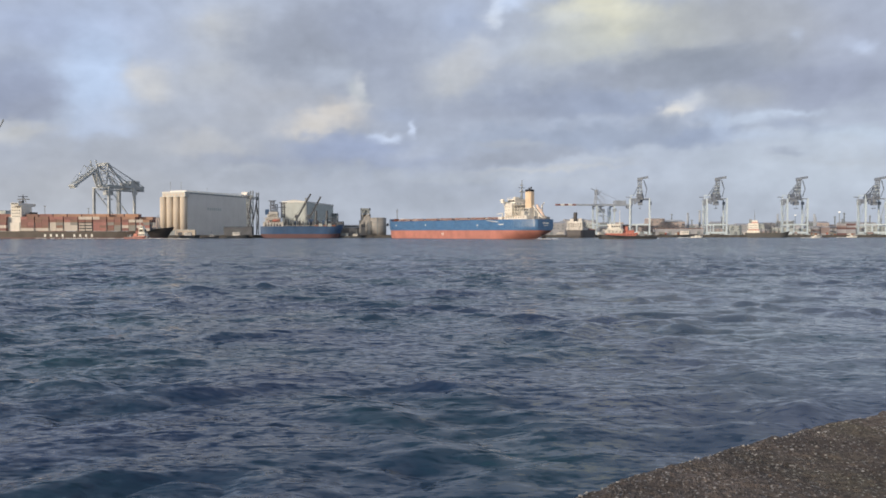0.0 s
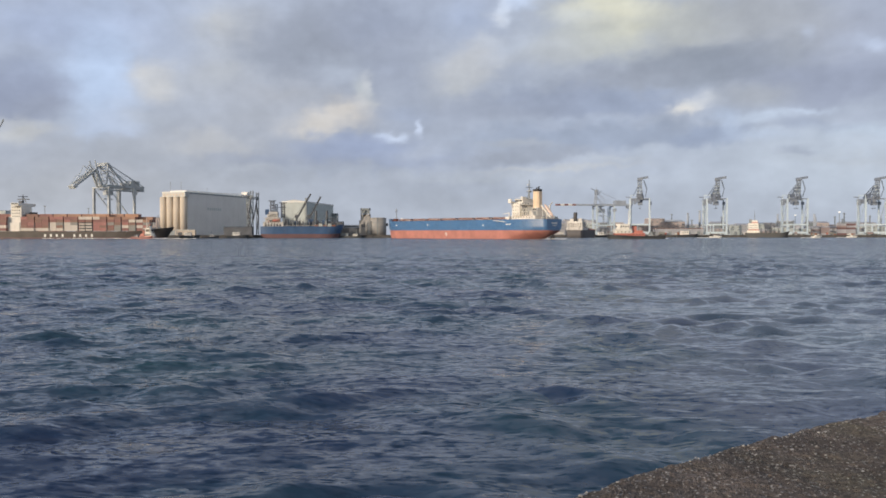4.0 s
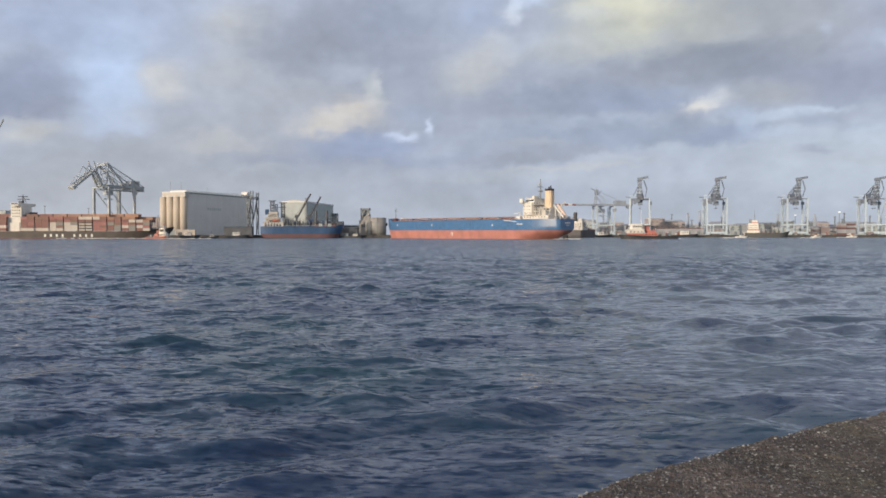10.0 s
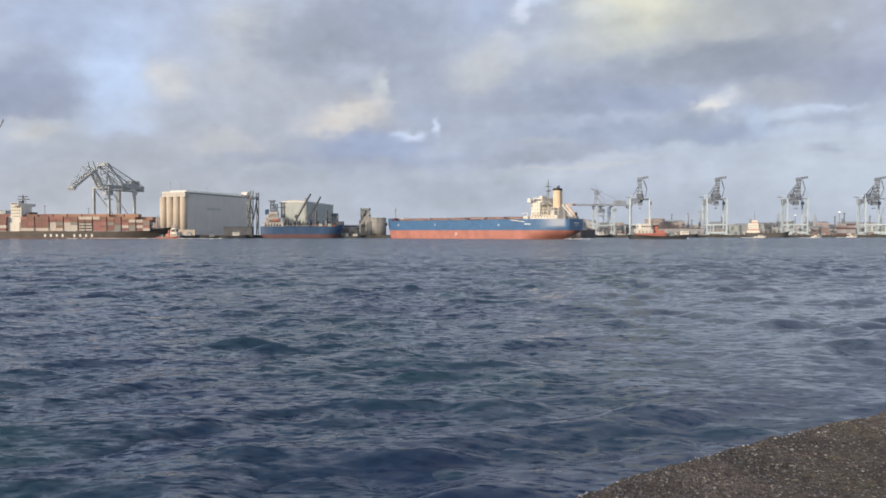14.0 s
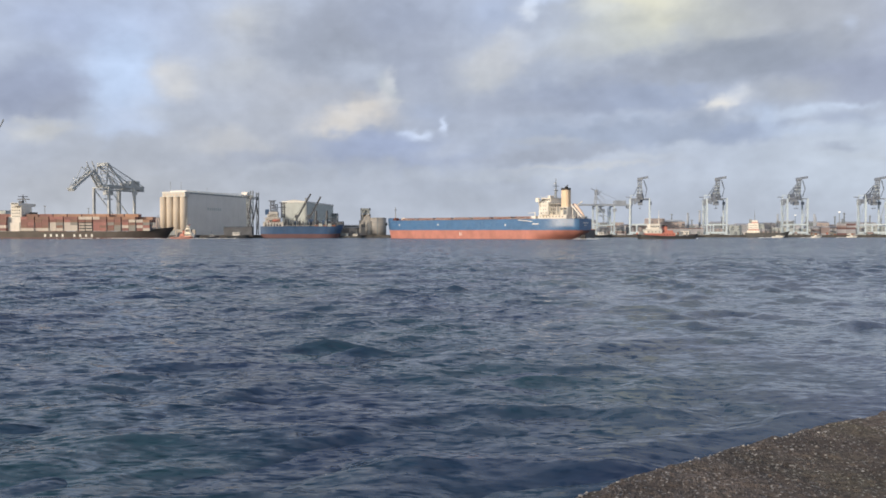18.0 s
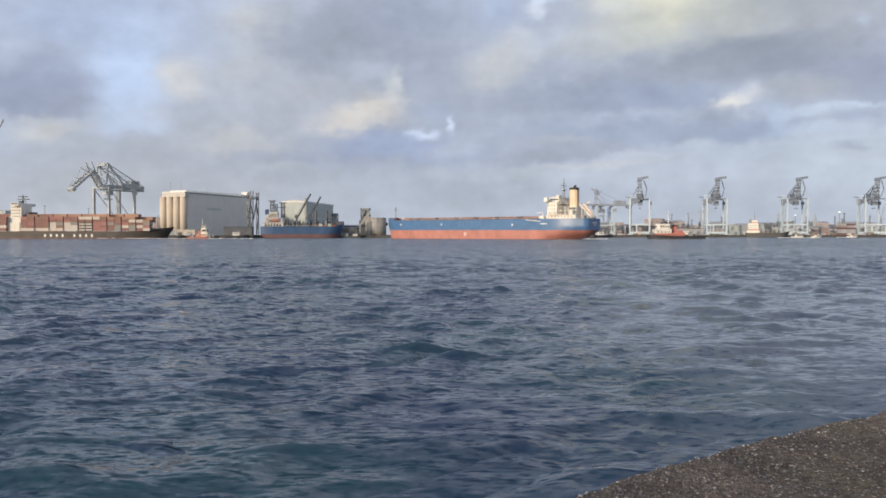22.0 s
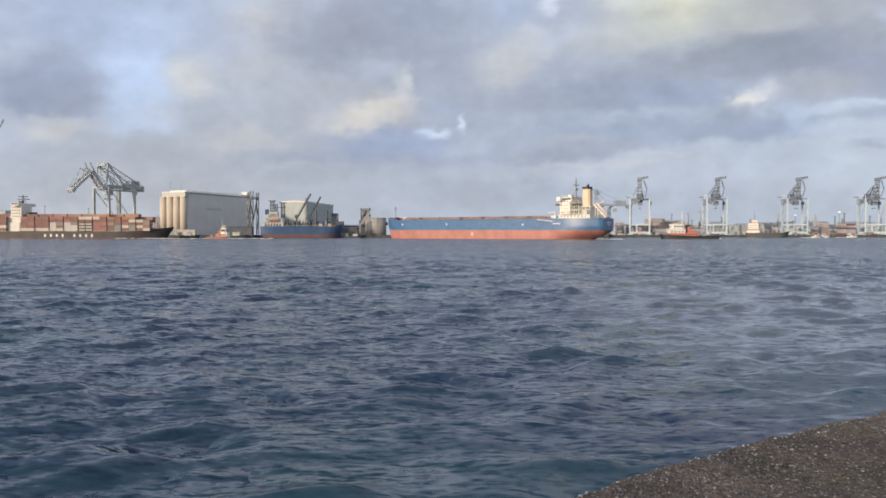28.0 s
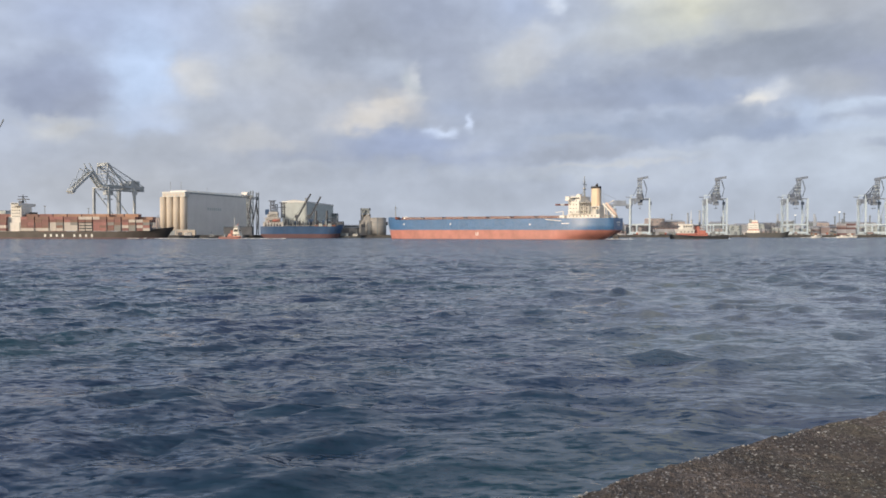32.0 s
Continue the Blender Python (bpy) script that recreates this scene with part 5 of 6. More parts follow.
    part("bridge", Geo().box(9, 18, -10.4, 10.4, zd + 12.5, zd + 15.4, 0.2), M_dullwhite, s)
    f = part("funnel", Geo().box(4.5, 8.5, -3, 3, zd + 12.5, zd + 18, 0.3), M_hull_dull, s)
    for x, hh in ((12.0, 27.0), (23.0, 25.0)):
        part("mast_tower", Geo().lattice((x, -2, zd + 9), (x, -2, zd + hh), 3.4, 6, 0.6).beam((x - 4, -2, zd + hh), (x + 4, -2, zd + hh), 0.9).beam((x - 3, -2, zd + hh - 5), (x + 3, -2, zd + hh - 5), 0.7), M_darkshed, s, "dark lattice mast tower")
    for i, (x, tip) in enumerate(((37.0, (52.0, -2, 47.0)), (50.0, (62.5, -2, 44.0)))):
        c = part("deck_crane", Geo().tube((x, 0, zd), (x, 0, zd + 9), 1.3, 1.1, 10).box(x - 1.8, x + 1.8, -1.8, 1.8, zd + 9, zd + 12.5, 0.2), M_darkshed, s)
        part("crane_jib", Geo().lattice((x + 1.0, -1, zd + 9.5), tip, 1.3, 9, 0.3).beam((x + 1.0, -1, zd + 9.5), tip, 0.8), M_darkshed, c, "dark raised crane jib")
        part("hoist_wire", Geo().tube((x, 0, zd + 12.5), tip, 0.09, seg=5), M_black, c)
    for x in (57.5, 69.0):
        part("kingpost", Geo().tube((x, -3, zd), (x, -3, zd + 17), 1.3, 1.0, 8).tube((x, 3, zd), (x, 3, zd + 17), 1.3, 1.0, 8).beam((x, -3, zd + 13.0), (x, 3, zd + 13.0), 0.8), M_darkshed, s)
        part("derrick_boom", Geo().tube((x, 0, zd + 3), (x - 9.5, 0, zd + 4.5), 0.45, 0.3, 8), M_darkshed, s)
    for i in range(4):
        part("hatch_cover", Geo().box(24 + i * 12.5, 34 + i * 12.5, -6, 6, zd, zd + 2.2, 0.15), M_darkshed, s)
    part("foremast", Geo().tube((80, 0, zd + 1), (80, 0, zd + 11), 0.4, 0.2, 8), M_steel, s)
    return s


geared_ship(pose(-192.5, 812, 0, 0, 0, 8))


def moored_ship(m, label, hullmat, L=60.0, B=16.0, zd=8.0, k=1.0, house=None, bands=None, stack=16.0, stack_mat=None):
    """Stern-on or side-on coaster: dark hull, white house aft, dark funnel."""
    house = house or M_dullwhite
    s = thing("moored_ship", label, "ship", m)
    rows = hull_rows(L, B, -1.5, zd, 4, lambda z: 0.0 if z > 2 else (2 - z), lambda z: max(0, (zd - z) * 0.5), L * 0.2, L * 0.15, lambda z: 0.75, sheer=2.0, fore=0.85)
    part("hull", hull_side(rows), hullmat, s, smooth=True)
    part("deck", deck_plate(rows[-1], 0.1), M_deckred, s)
    part("transom", Geo().loft([[(r[0][0] - 0.02, r[0][1], r[0][2]), (r[0][0] - 0.02, -r[0][1], r[0][2])] for r in rows], closed=False), hullmat, s)
    h = part("deckhouse", Geo().box(4, 16, -B * 0.42, B * 0.42, zd, zd + 8 * k, 0.2), house, s)
    for i in range(int(3 * k)):
        part("deck_slab", Geo().box(2, 17, -B * 0.47, B * 0.47, zd + 2.6 + i * 2.6, zd + 2.85 + i * 2.6), house, h)
        window_row(h, 3.95, -B * 0.38, B * 0.38, zd + 1.5 + i * 2.6, 6)
        window_row(h, -B * 0.42 - 0.05, 5, 15, zd + 1.5 + i * 2.6, 5, axis="x")
    part("bridge", Geo().box(8, 15, -B * 0.34, B * 0.34, zd + 8 * k, zd + 10.5 * k, 0.2).box(12, 15, -B * 0.5, B * 0.5, zd + 8 * k, zd + 8.3 * k), house, s)
    part("poop_house", Geo().box(2, 24 if L > 60 else 17, -B * 0.46, B * 0.46, zd, zd + 2.6, 0.2), house, s)
    for y in (-B * 0.3, B * 0.3):
        part("stern_post", Geo().tube((1.5, y, zd), (1.5, y, zd + 5), 0.25, seg=8).beam((1.5, y, zd + 5), (5, y, zd + 3.5), 0.25), M_steel, s)
    part("cargo_mast", Geo().lattice((30, 0, zd), (30, 0, zd + 13), 1.6, 6, 0.25).beam((30, 0, zd + 4), (40, 0, zd + 12), 0.6), M_darkshed, s)
    for i in range(5):
        part("deck_gear", Geo().box(18 + i * 5, 20.5 + i * 5, -B * 0.3, B * 0.3, zd, zd + 2.0 + (i * 7 % 3), 0.1).tube((19 + i * 5, -B * 0.2, zd), (19 + i * 5, -B * 0.2, zd + 6 + (i * 5 % 4)), 0.3, seg=6), M_darkshed, s)
    if bands:
        part("house_band", Geo().box(3.8, 16.2, -B * 0.43, B * 0.43, zd + 2.9, zd + 4.6), bands, h, "orange painted band")
        part("bridge_band", Geo().box(7.8, 15.2, -B * 0.35, B * 0.35, zd + 8.2 * k, zd + 9.0 * k), bands, h, "orange painted band")
    rail(h, [(2, -B * 0.46, zd + 2.85), (17, -B * 0.46, zd + 2.85)], 1.1, 0.12)
    f = part("funnel", Geo().box(4.5, 8, -1.8, 1.8, zd + 8 * k, zd + stack * k, 0.3), stack_mat or M_black, s)
    part("mast", Geo().tube((11, 0, zd + 11 * k), (11, 0, zd + 19 * k), 0.4, 0.15, 8).beam((11, -2, zd + 15 * k), (11, 2, zd + 15 * k), 0.3), M_steel, s)
    return s


moored_ship(pose(154, 905, 0, 0, 0, 62), "dark-hulled ship with cream deckhouse and black funnel at berth", M_hull_grey, 62, 22, 9, 1.3)
moored_ship(pose(388, 985, 0, 0, 0, -25), "small ship with orange-white deckhouse at the far berth", M_dkhull, 52, 11, 6.0, 1.5, M_white, M_orange, 11.5, M_steel)

# ---- far shore ----
def land():
    g = Geo()
    front = [(-4300, 742), (-300, 742), (-299, 788), (-215, 794), (-214, 836), (-40, 846), (-38, 1000), (1200, 1010), (4300, 1010)]
    zt = 3.0
    n = len(front)
    g.v = [(x, y, -2.0) for x, y in front] + [(x, y, zt) for x, y in front] + [(x, max(y + 10, 4400 if abs(x) < 3000 else 3000), zt) for x, y in front]
    g.f = [(i, i + 1, n + i + 1, n + i) for i in range(n - 1)] + [(n + i, n + i + 1, 2 * n + i + 1, 2 * n + i) for i in range(n - 1)]
    return single("ground", g, M_quaywall, "low grey concrete port land behind a quay wall", "ground", kind="structure")


land()


def shed(x0, x1, top, depth, wall, roof=None, deep=25.0, gable=0.0, name="warehouse", label="long port warehouse", doors=0):
    """A port building standing across the view from bearing x0 to x1, with its top at bearing top."""
    a, z = spot(x0, top, depth)
    b, _ = spot(x1, top, depth)
    t = thing(name, label, "building", pose((a + b) / 2, depth, 3.0))
    w, h = (b - a) / 2, max(1.5, z - 3.0 - gable)
    part("wall", Geo().box(-w, w, 0, deep, -0.2, h), wall, t)
    r = Geo()
    if gable > 0:
        r.add([(-w - 0.4, -0.4, h), (w + 0.4, -0.4, h), (w + 0.4, deep / 2, h + gable), (-w - 0.4, deep / 2, h + gable), (-w - 0.4, deep + 0.4, h), (w + 0.4, deep + 0.4, h)],
              [(0, 1, 2, 3), (3, 2, 5, 4), (0, 3, 4), (1, 5, 2), (0, 4, 5, 1)])
    else:
        r.box(-w - 0.3, w + 0.3, -0.3, deep + 0.3, h, h + 0.7)
    part("roof", r, roof or M_roof, t)
    if top < 365:
        part("eaves_board", Geo().box(-w - 0.5, w + 0.5, -0.5, -0.16, h - 1.4, h + 0.3), M_markwhite, t, "white eaves board")
    for i in range(doors):
        c = -w + 2 * w * (i + 0.5) / doors
        part("door", Geo().box(c - 2.2, c + 2.2, -0.12, -0.02, 0, min(5.0, h * 0.6)), M_darkshed if depth < 1000 else M_steel, t)
    if h > 9 and depth > 1000:
        for k in range(2):
            nw = max(2, int(w * 2 / 6))
            for i in range(nw):
                c = -w + 2 * w * (i + 0.5) / nw
                part("window", Geo().box(c - 1.3, c + 1.3, -0.22, -0.05, h * (0.5 + 0.26 * k), h * (0.5 + 0.26 * k) + 1.6), M_steel, t)
    n = int(w * 2 / 5)
    g = Geo()
    for i in range(n):
        g.box(-w + 5 * i + 2.4, -w + 5 * i + 2.6, -0.15, -0.01, 0, h)
    if n:
        part("cladding_ribs", g, wall, t)
    return t


def grain_silo():
    """Long concrete silo block: nearest corner at the origin, x along the long side, y along the short end."""
    ang = math.degrees(math.atan2(105, 38))
    s = thing("grain_silo", "large concrete grain silo block with round bins and a roof gallery", "silo", pose(-270, 800, 3.0, 0, 0, ang))
    L, W, H = 116.0, 35.0, 45.0
    r = 5.4
    xs = [5.4 + i * (L - 10.8) / 9 for i in range(10)]
    ys = [4.6 + i * 8.6 for i in range(4)]
    # core coloured dark to paint the shade in the gaps between bins
    core = part("bin_core", Geo().box(6.5, L - 3.0, 2.2, W - 2.0, 0, H - 0.5), M_quaywall, s)
    for i, x in enumerate(xs):
        for j, y in enumerate(ys):
            if 0 < i < 9 and 0 < j < 3:
                continue
            if j == 0 and i > 0:
                continue
            part("silo_bin", Geo().tube((x, y, 0), (x, y, H - 4.5), 3.65, seg=28), M_concrete, s, "tall round concrete bin", True)
    # flat long wall with shallow joints
    w = part("long_wall", Geo().box(7.0, L, 0.3, 2.4, 0, H), M_silowall, s, "flat pale grey concrete long wall")
    for i in range(11):
        part("wall_joint", Geo().box(8.5 + i * 9.8, 8.8 + i * 9.8, 0.2, 0.32, 0.5, H - 0.4), M_silowall, w)
    for i in range(7):
        part("painted_bar", Geo().box(40.0 + i * 3.6, 42.0 + i * 3.6, 0.2, 0.32, 27.0, 30.0), M_shed, w, "faded painted lettering block")
    top = part("roof_gallery", Geo().box(2.0, L + 0.2, 0.0, W - 5.0, H, H + 0.8).box(14.0, L, 8.0, W - 6.0, H + 0.8, H + 2.6), M_markwhite, s, "pale flat roof")
    part("fascia", Geo().box(2.4, 10.0, 0.3, W - 5.5, H - 4.6, H - 0.02), M_roof, s, "pale fascia over the bins")
    for i in range(7):
        part("gallery_window", Geo().box(2.25, 2.38, 2.0 + i * 3.9, 4.2 + i * 3.9, H - 3.6, H - 1.4), M_concrete, s)
    rail(s, [(2.5, 0.3, H + 0.8), (L, 0.3, H + 0.8)], 1.2, 0.12)
    # darker strip along the top of the long wall
    part("roof_edge_strip", Geo().box(10.2, L + 0.1, 0.05, 0.28, H - 1.3, H - 0.05), M_steel, s, "dark strip under the roof edge")
    for x, y, h in ((6, 8, 8.0), (9, 24, 9.0), (60, 16, 5)):
        part("roof_mast", Geo().tube((x, y, H + 2.0), (x, y, H + 3 + h), 0.18, seg=6), M_steel, s)
    part("pitched_roof", Geo().loft([[(x, 0.6, H + 0.8), (x, 11.0, H + 0.8), (x, 11.0, H + up), (x, 10.4, H + up)] for x, up in ((44.0, 1.6), (L - 1.0, 4.6))], True), M_markwhite, s, "bright white pitched roof sheet")
    part("end_tower", Geo().box(L - 1.0, L + 5.0, 1.0, 9.0, 0.0, H + 6.0, 0.2), M_silowall, s, "pale lift tower at the far end")
    part("base_shed", Geo().box(-6, 0.0, 4.0, W - 6, 0, 5.0, 0.3), M_steel, s)
    return s


grain_silo()


def pontoon():
    t = thing("work_pontoon", "low dark steel work pontoon moored past the cargo ship", "barge", pose(spot(612, 400, 828)[0], 828, 0))
    part("hull", Geo().box(-14, 14, -4, 4, -0.8, 2.2, 0.4), M_dkhull, t)
    part("deckhouse", Geo().box(-6, 3, -2.5, 2.5, 2.2, 5.4, 0.2), M_steel, t)
    part("winch", Geo().tube((8, -1.6, 3.2), (8, 1.6, 3.2), 1.0, seg=12).box(7, 9, -2, 2, 2.2, 2.8), M_darkshed, t)
    part("spud", Geo().tube((11.5, 0, -2), (11.5, 0, 9.5), 0.4, seg=8), M_steel, t)


pontoon()


def loader_tower(x, top, depth, label, w=5.0, arms=True):
    X, Z = spot(x, top, depth)
    t = thing("loading_tower", label, "ship loader", pose(X, depth, 3.0), group="grain loading towers")
    h = Z - 3.0
    part("tower", Geo().lattice((0, 0, 0), (0, 0, h), w, 9, 0.28), M_steel, t)
    part("head", Geo().box(-w * 0.6, w * 0.6, -w * 0.6, w * 0.6, h * 0.84, h * 0.9, 0.2), M_steel, t)
    if arms:
        part("spout_arm", Geo().beam((0, -2, h * 0.85), (-w * 0.9, -9, h * 0.35), 0.9), M_darkshed, t)
        part("conveyor", Geo().lattice((0, 0, h * 0.86), (-14, 14, h * 0.9), 2.2, 6, 0.35), M_darkshed, t)
    part("stair", Geo().beam((-w / 2, -w / 2, 0), (w / 2, -w / 2, h * 0.4), 0.8).beam((w / 2, -w / 2, h * 0.4), (-w / 2, -w / 2, h * 0.8), 0.8), M_darkshed, t)
    return t


loader_tower(446, 338, 812, "dark steel lattice grain loading tower beside the silo", 2.6)
loader_tower(456, 341, 818, "dark steel lattice grain loading tower with raised spout", 2.4)
loader_tower(440, 352, 808, "short dark lattice loading tower", 3.0, False)

# sheds and tanks behind the berths
def storage_hall():
    """Tall hall seen at its corner: x runs back along the long side, y along the short end."""
    t = thing("storage_hall", "tall pale grey-green storage hall with white roof edge", "building", pose(-160.4, 900, 3.0, 0, 0, 81.7))
    L, W, H = 111.0, 29.0, 39.5
    wall = part("wall", Geo().box(0, L, 0, W, -0.2, H), M_shed, t)
    g = Geo()
    for i in range(22):
        g.box(i * 5 + 2.4, i * 5 + 2.7, -0.16, -0.01, 0, H)
    for i in range(6):
        g.box(-0.16, -0.01, i * 5 + 2.0, i * 5 + 2.3, 0, H)
    part("cladding_rib", g, M_shed, wall)
    part("roof", Geo().add([(-0.4, -0.4, H), (L + 0.4, -0.4, H), (L + 0.4, W / 2, H + 2.2), (-0.4, W / 2, H + 2.2), (-0.4, W + 0.4, H), (L + 0.4, W + 0.4, H)],
                           [(0, 1, 2, 3), (3, 2, 5, 4), (0, 3, 4), (1, 5, 2), (0, 4, 5, 1)]), M_roof, t)
    part("eaves_board", Geo().box(-0.5, L + 0.4, -0.6, -0.18, H - 1.2, H + 0.35).box(-0.6, -0.18, -0.6, W + 0.4, H - 1.2, H + 0.35), M_markwhite, t, "white eaves board")
    part("corner_post", Geo().box(-0.7, 1.2, -0.7, 1.2, 0, H + 4.0), M_steel, t, "grey downpipe post at the corner")
    part("lean_to", Geo().box(L - 6, L + 4, -6, 0, 0, H * 0.72, 0.2), M_steel, t)
    for i in range(4):
        part("door", Geo().box(8 + i * 26, 14 + i * 26, -0.24, -0.02, 0, 7), M_darkshed, t)


storage_hall()
shed(575, 606, 392, 880, M_darkshed, M_darkshed, 15, 1.0, label="low dark port shed", doors=2)
shed(600, 640, 402, 870, M_darkshed, M_darkshed, 15, 1.0, label="low dark grey quay shed", doors=2)
shed(396, 446, 401, 806, M_darkshed, M_darkshed, 8, 1.0, label="low dark shed by the silo foot", doors=4)
shed(310, 345, 408, 796, M_concrete, M_roof, 4, 0.0, label="low concrete shed at the silo foot", doors=2)
shed(1156, 1212, 389, 1120, M_brick_hazed, M_roof, 40, 3.0, label="red brick warehouse with grey roof", doors=4)
shed(1150, 1176, 386, 1110, M_brick_hazed, M_markwhite, 30, 1.0, label="haze-pink port warehouse with pale roof", doors=2)
shed(968, 1000, 393, 1040, M_hazed_dark, M_hazed_dark, 30, 2.0, label="low grey port shed", doors=2)
shed(1060, 1120, 402, 1040, M_hazed_dark, M_hazed_dark, 10, 1.0, label="low dark quay shed", doors=3)
shed(1160, 1245, 404, 1020, M_hazed_dark, M_rust, 12, 0.8, label="long low dark quayside shed", doors=5)
shed(1292, 1312, 398, 1090, M_shed, M_roof, 20, 1.0, label="pale low office by the quay", doors=1)
shed(1340, 1372, 394, 1150, M_hazed_dark, M_hazed_dark, 20, 1.0, label="dark grey steel port warehouse", doors=2)
shed(1372, 1392, 402, 1100, M_shed, M_hazed_dark, 14, 1.0, label="grey steel port warehouse", doors=1)
shed(1436, 1500, 401, 1130, M_hazed_dark, M_hazed_dark, 14, 1.0, label="long dark far warehouse", doors=3)
shed(1470, 1530, 404, 1060, M_hazed_dark, M_rust, 14, 0.5, label="long low far shed", doors=3)


for x0, x1, top, dep, mt, lab in ((1395, 1436, 404, 1090, M_shed, "low pale far transit shed"), (1245, 1262, 402, 1085, M_hazed_dark, "small dark far quay hut"),
                                (1262, 1292, 404, 1120, M_brick_hazed, "low red-walled far store"), (1525, 1568, 400, 1110, M_shed, "pale hazy far warehouse"),
                                (1570, 1640, 398, 1110, M_brick_hazed, "long red far warehouse"), (1332, 1352, 395, 1110, M_shed, "tall grey far port office block"),
                                (1040, 1062, 394, 1080, M_shed, "pale grey port workshop hall"), (1100, 1150, 397, 1100, M_brick_hazed, "low red-roofed transit shed"),
                                (1000, 1040, 388, 1090, M_hazed_dark, "grey steel cargo shed far back"), (608, 640, 398, 905, M_steel, "low grey shed behind the berth"),
                                (-60, 10, 372, 900, M_shed, "pale grey container terminal hall"), (255, 282, 384, 905, M_brick_hazed, "red-roofed shed beside the silo")):
    shed(x0, x1, top, dep, mt, M_hazed_dark if mt is not M_shed else M_roof, 18, 1.0, label=lab, doors=2)


def skyline():
    """Low irregular sheds, tanks and lattice poles far back behind the cranes."""
    rng = random.Random(31)
    x = 958.0
    while x < 1640:
        w, top, dep = rng.uniform(14, 34), rng.uniform(389, 402), rng.uniform(1230, 1420)
        if rng.random() < 0.24:
            X, Z = spot(x + w / 2, top, dep)
            r = rng.uniform(7, 11)
            t = thing("storage_tank", "round grey storage tank in the far port", "tank", pose(X, dep + r, 3.0), group="far port tanks")
            part("shell", Geo().tube((0, 0, 0), (0, 0, Z - 3.5), r, seg=24), M_hazed_dark, t, smooth=True)
            part("roof", Geo().tube((0, 0, Z - 3.5), (0, 0, Z - 2.4), r * 1.02, r * 0.3, seg=24), M_steel, t)
            part("ladder", Geo().box(-0.5, 0.5, -r - 0.4, -r + 0.1, 0, Z - 3.0), M_steel, t)
        else:
            shed(x, x + w, top, dep, rng.choice([M_hazed_dark, M_hazed_dark, M_brick_hazed, M_steel]), rng.choice([M_hazed_dark, M_roof]), 20, rng.uniform(0.5, 3.0), label="low grey far port building", doors=2)
        x += w * rng.uniform(0.75, 1.1)
    for i in range(16):
        X, Z = spot(rng.uniform(980, 1600), rng.uniform(376, 392), 1200)
        p = thing("lattice_pole", "thin grey lattice pole in the far port", "pole", pose(X, 1200 + i, 3.0), group="far port poles")
        part("pole", Geo().lattice((0, 0, 0), (0, 0, Z - 3), 1.1, 8, 0.22), M_steel, p)
        part("arm", Geo().beam((-2.4, 0, Z - 4), (2.4, 0, Z - 4), 0.5), M_steel, p)


skyline()


def silo_group():
    X, Z = spot(646, 369, 860)
    t = thing("elevator_tower", "dark grey concrete elevator tower with open head", "tower", pose(X, 860, 3.0))
    h = Z - 3.0
    part("shaft", Geo().box(-6.5, 4.5, 0, 9, 0, h * 0.55).box(-5.0, 5.5, 0.5, 9, h * 0.5, h * 0.78), M_concrete_grey, t)
    part("head_frame", Geo().box(-5.0, 5.5, 0.5, 9, h * 0.93, h).box(-5.0, -4.2, 0.5, 1.5, h * 0.7, h).box(4.7, 5.5, 0.5, 1.5, h * 0.7, h).box(-1, 1, 0.5, 9, h * 0.7, h * 0.95), M_steel, t)
    part("head_screen", Geo().box(-4.0, 4.6, 1.2, 1.5, h * 0.8, h * 0.92), M_steel, t)
    for q in range(4):
        part("louvre", Geo().box(-4.0 + q * 2.3, -2.4 + q * 2.3, -0.12, 0.02, h * 0.3, h * 0.42), M_darkshed, t)
    part("conveyor", Geo().lattice((5, 4, h * 0.62), (22, 4, h * 0.55), 2.0, 6, 0.3), M_steel, t)
    for x, r, top, dep in ((669, 9.2, 386, 862), (653, 4.0, 392, 858)):
        X2, Z2 = spot(x, top, dep)
        s = thing("storage_silo", "round grey concrete storage silo on the quay", "silo", pose(X2, dep + 2, 3.0), group="round quay silos")
        part("shell", Geo().tube((0, 0, 0), (0, 0, Z2 - 3.6), r, seg=32), M_concrete_grey, s, smooth=True)
        part("cap", Geo().tube((0, 0, Z2 - 3.6), (0, 0, Z2 - 2.7), r * 1.03, r * 0.9, seg=32), M_concrete_grey, s)
        part("ladder", Geo().box(-0.4, 0.4, -r - 0.3, -r + 0.05, 0, Z2 - 3.0), M_steel, s)
        for q in range(3):
            part("hoop", Geo().tube((0, 0, (q + 1) * (Z2 - 4) / 4), (0, 0, (q + 1) * (Z2 - 4) / 4 + 0.4), r * 1.012, seg=32), M_steel, s, smooth=True)


M_concrete_grey = paint("grey_concrete", (0.38, 0.37, 0.36), 0.85, vary=0.12, streak=0.25, dirt=(0.2, 0.19, 0.17), scale=0.3)
silo_group()


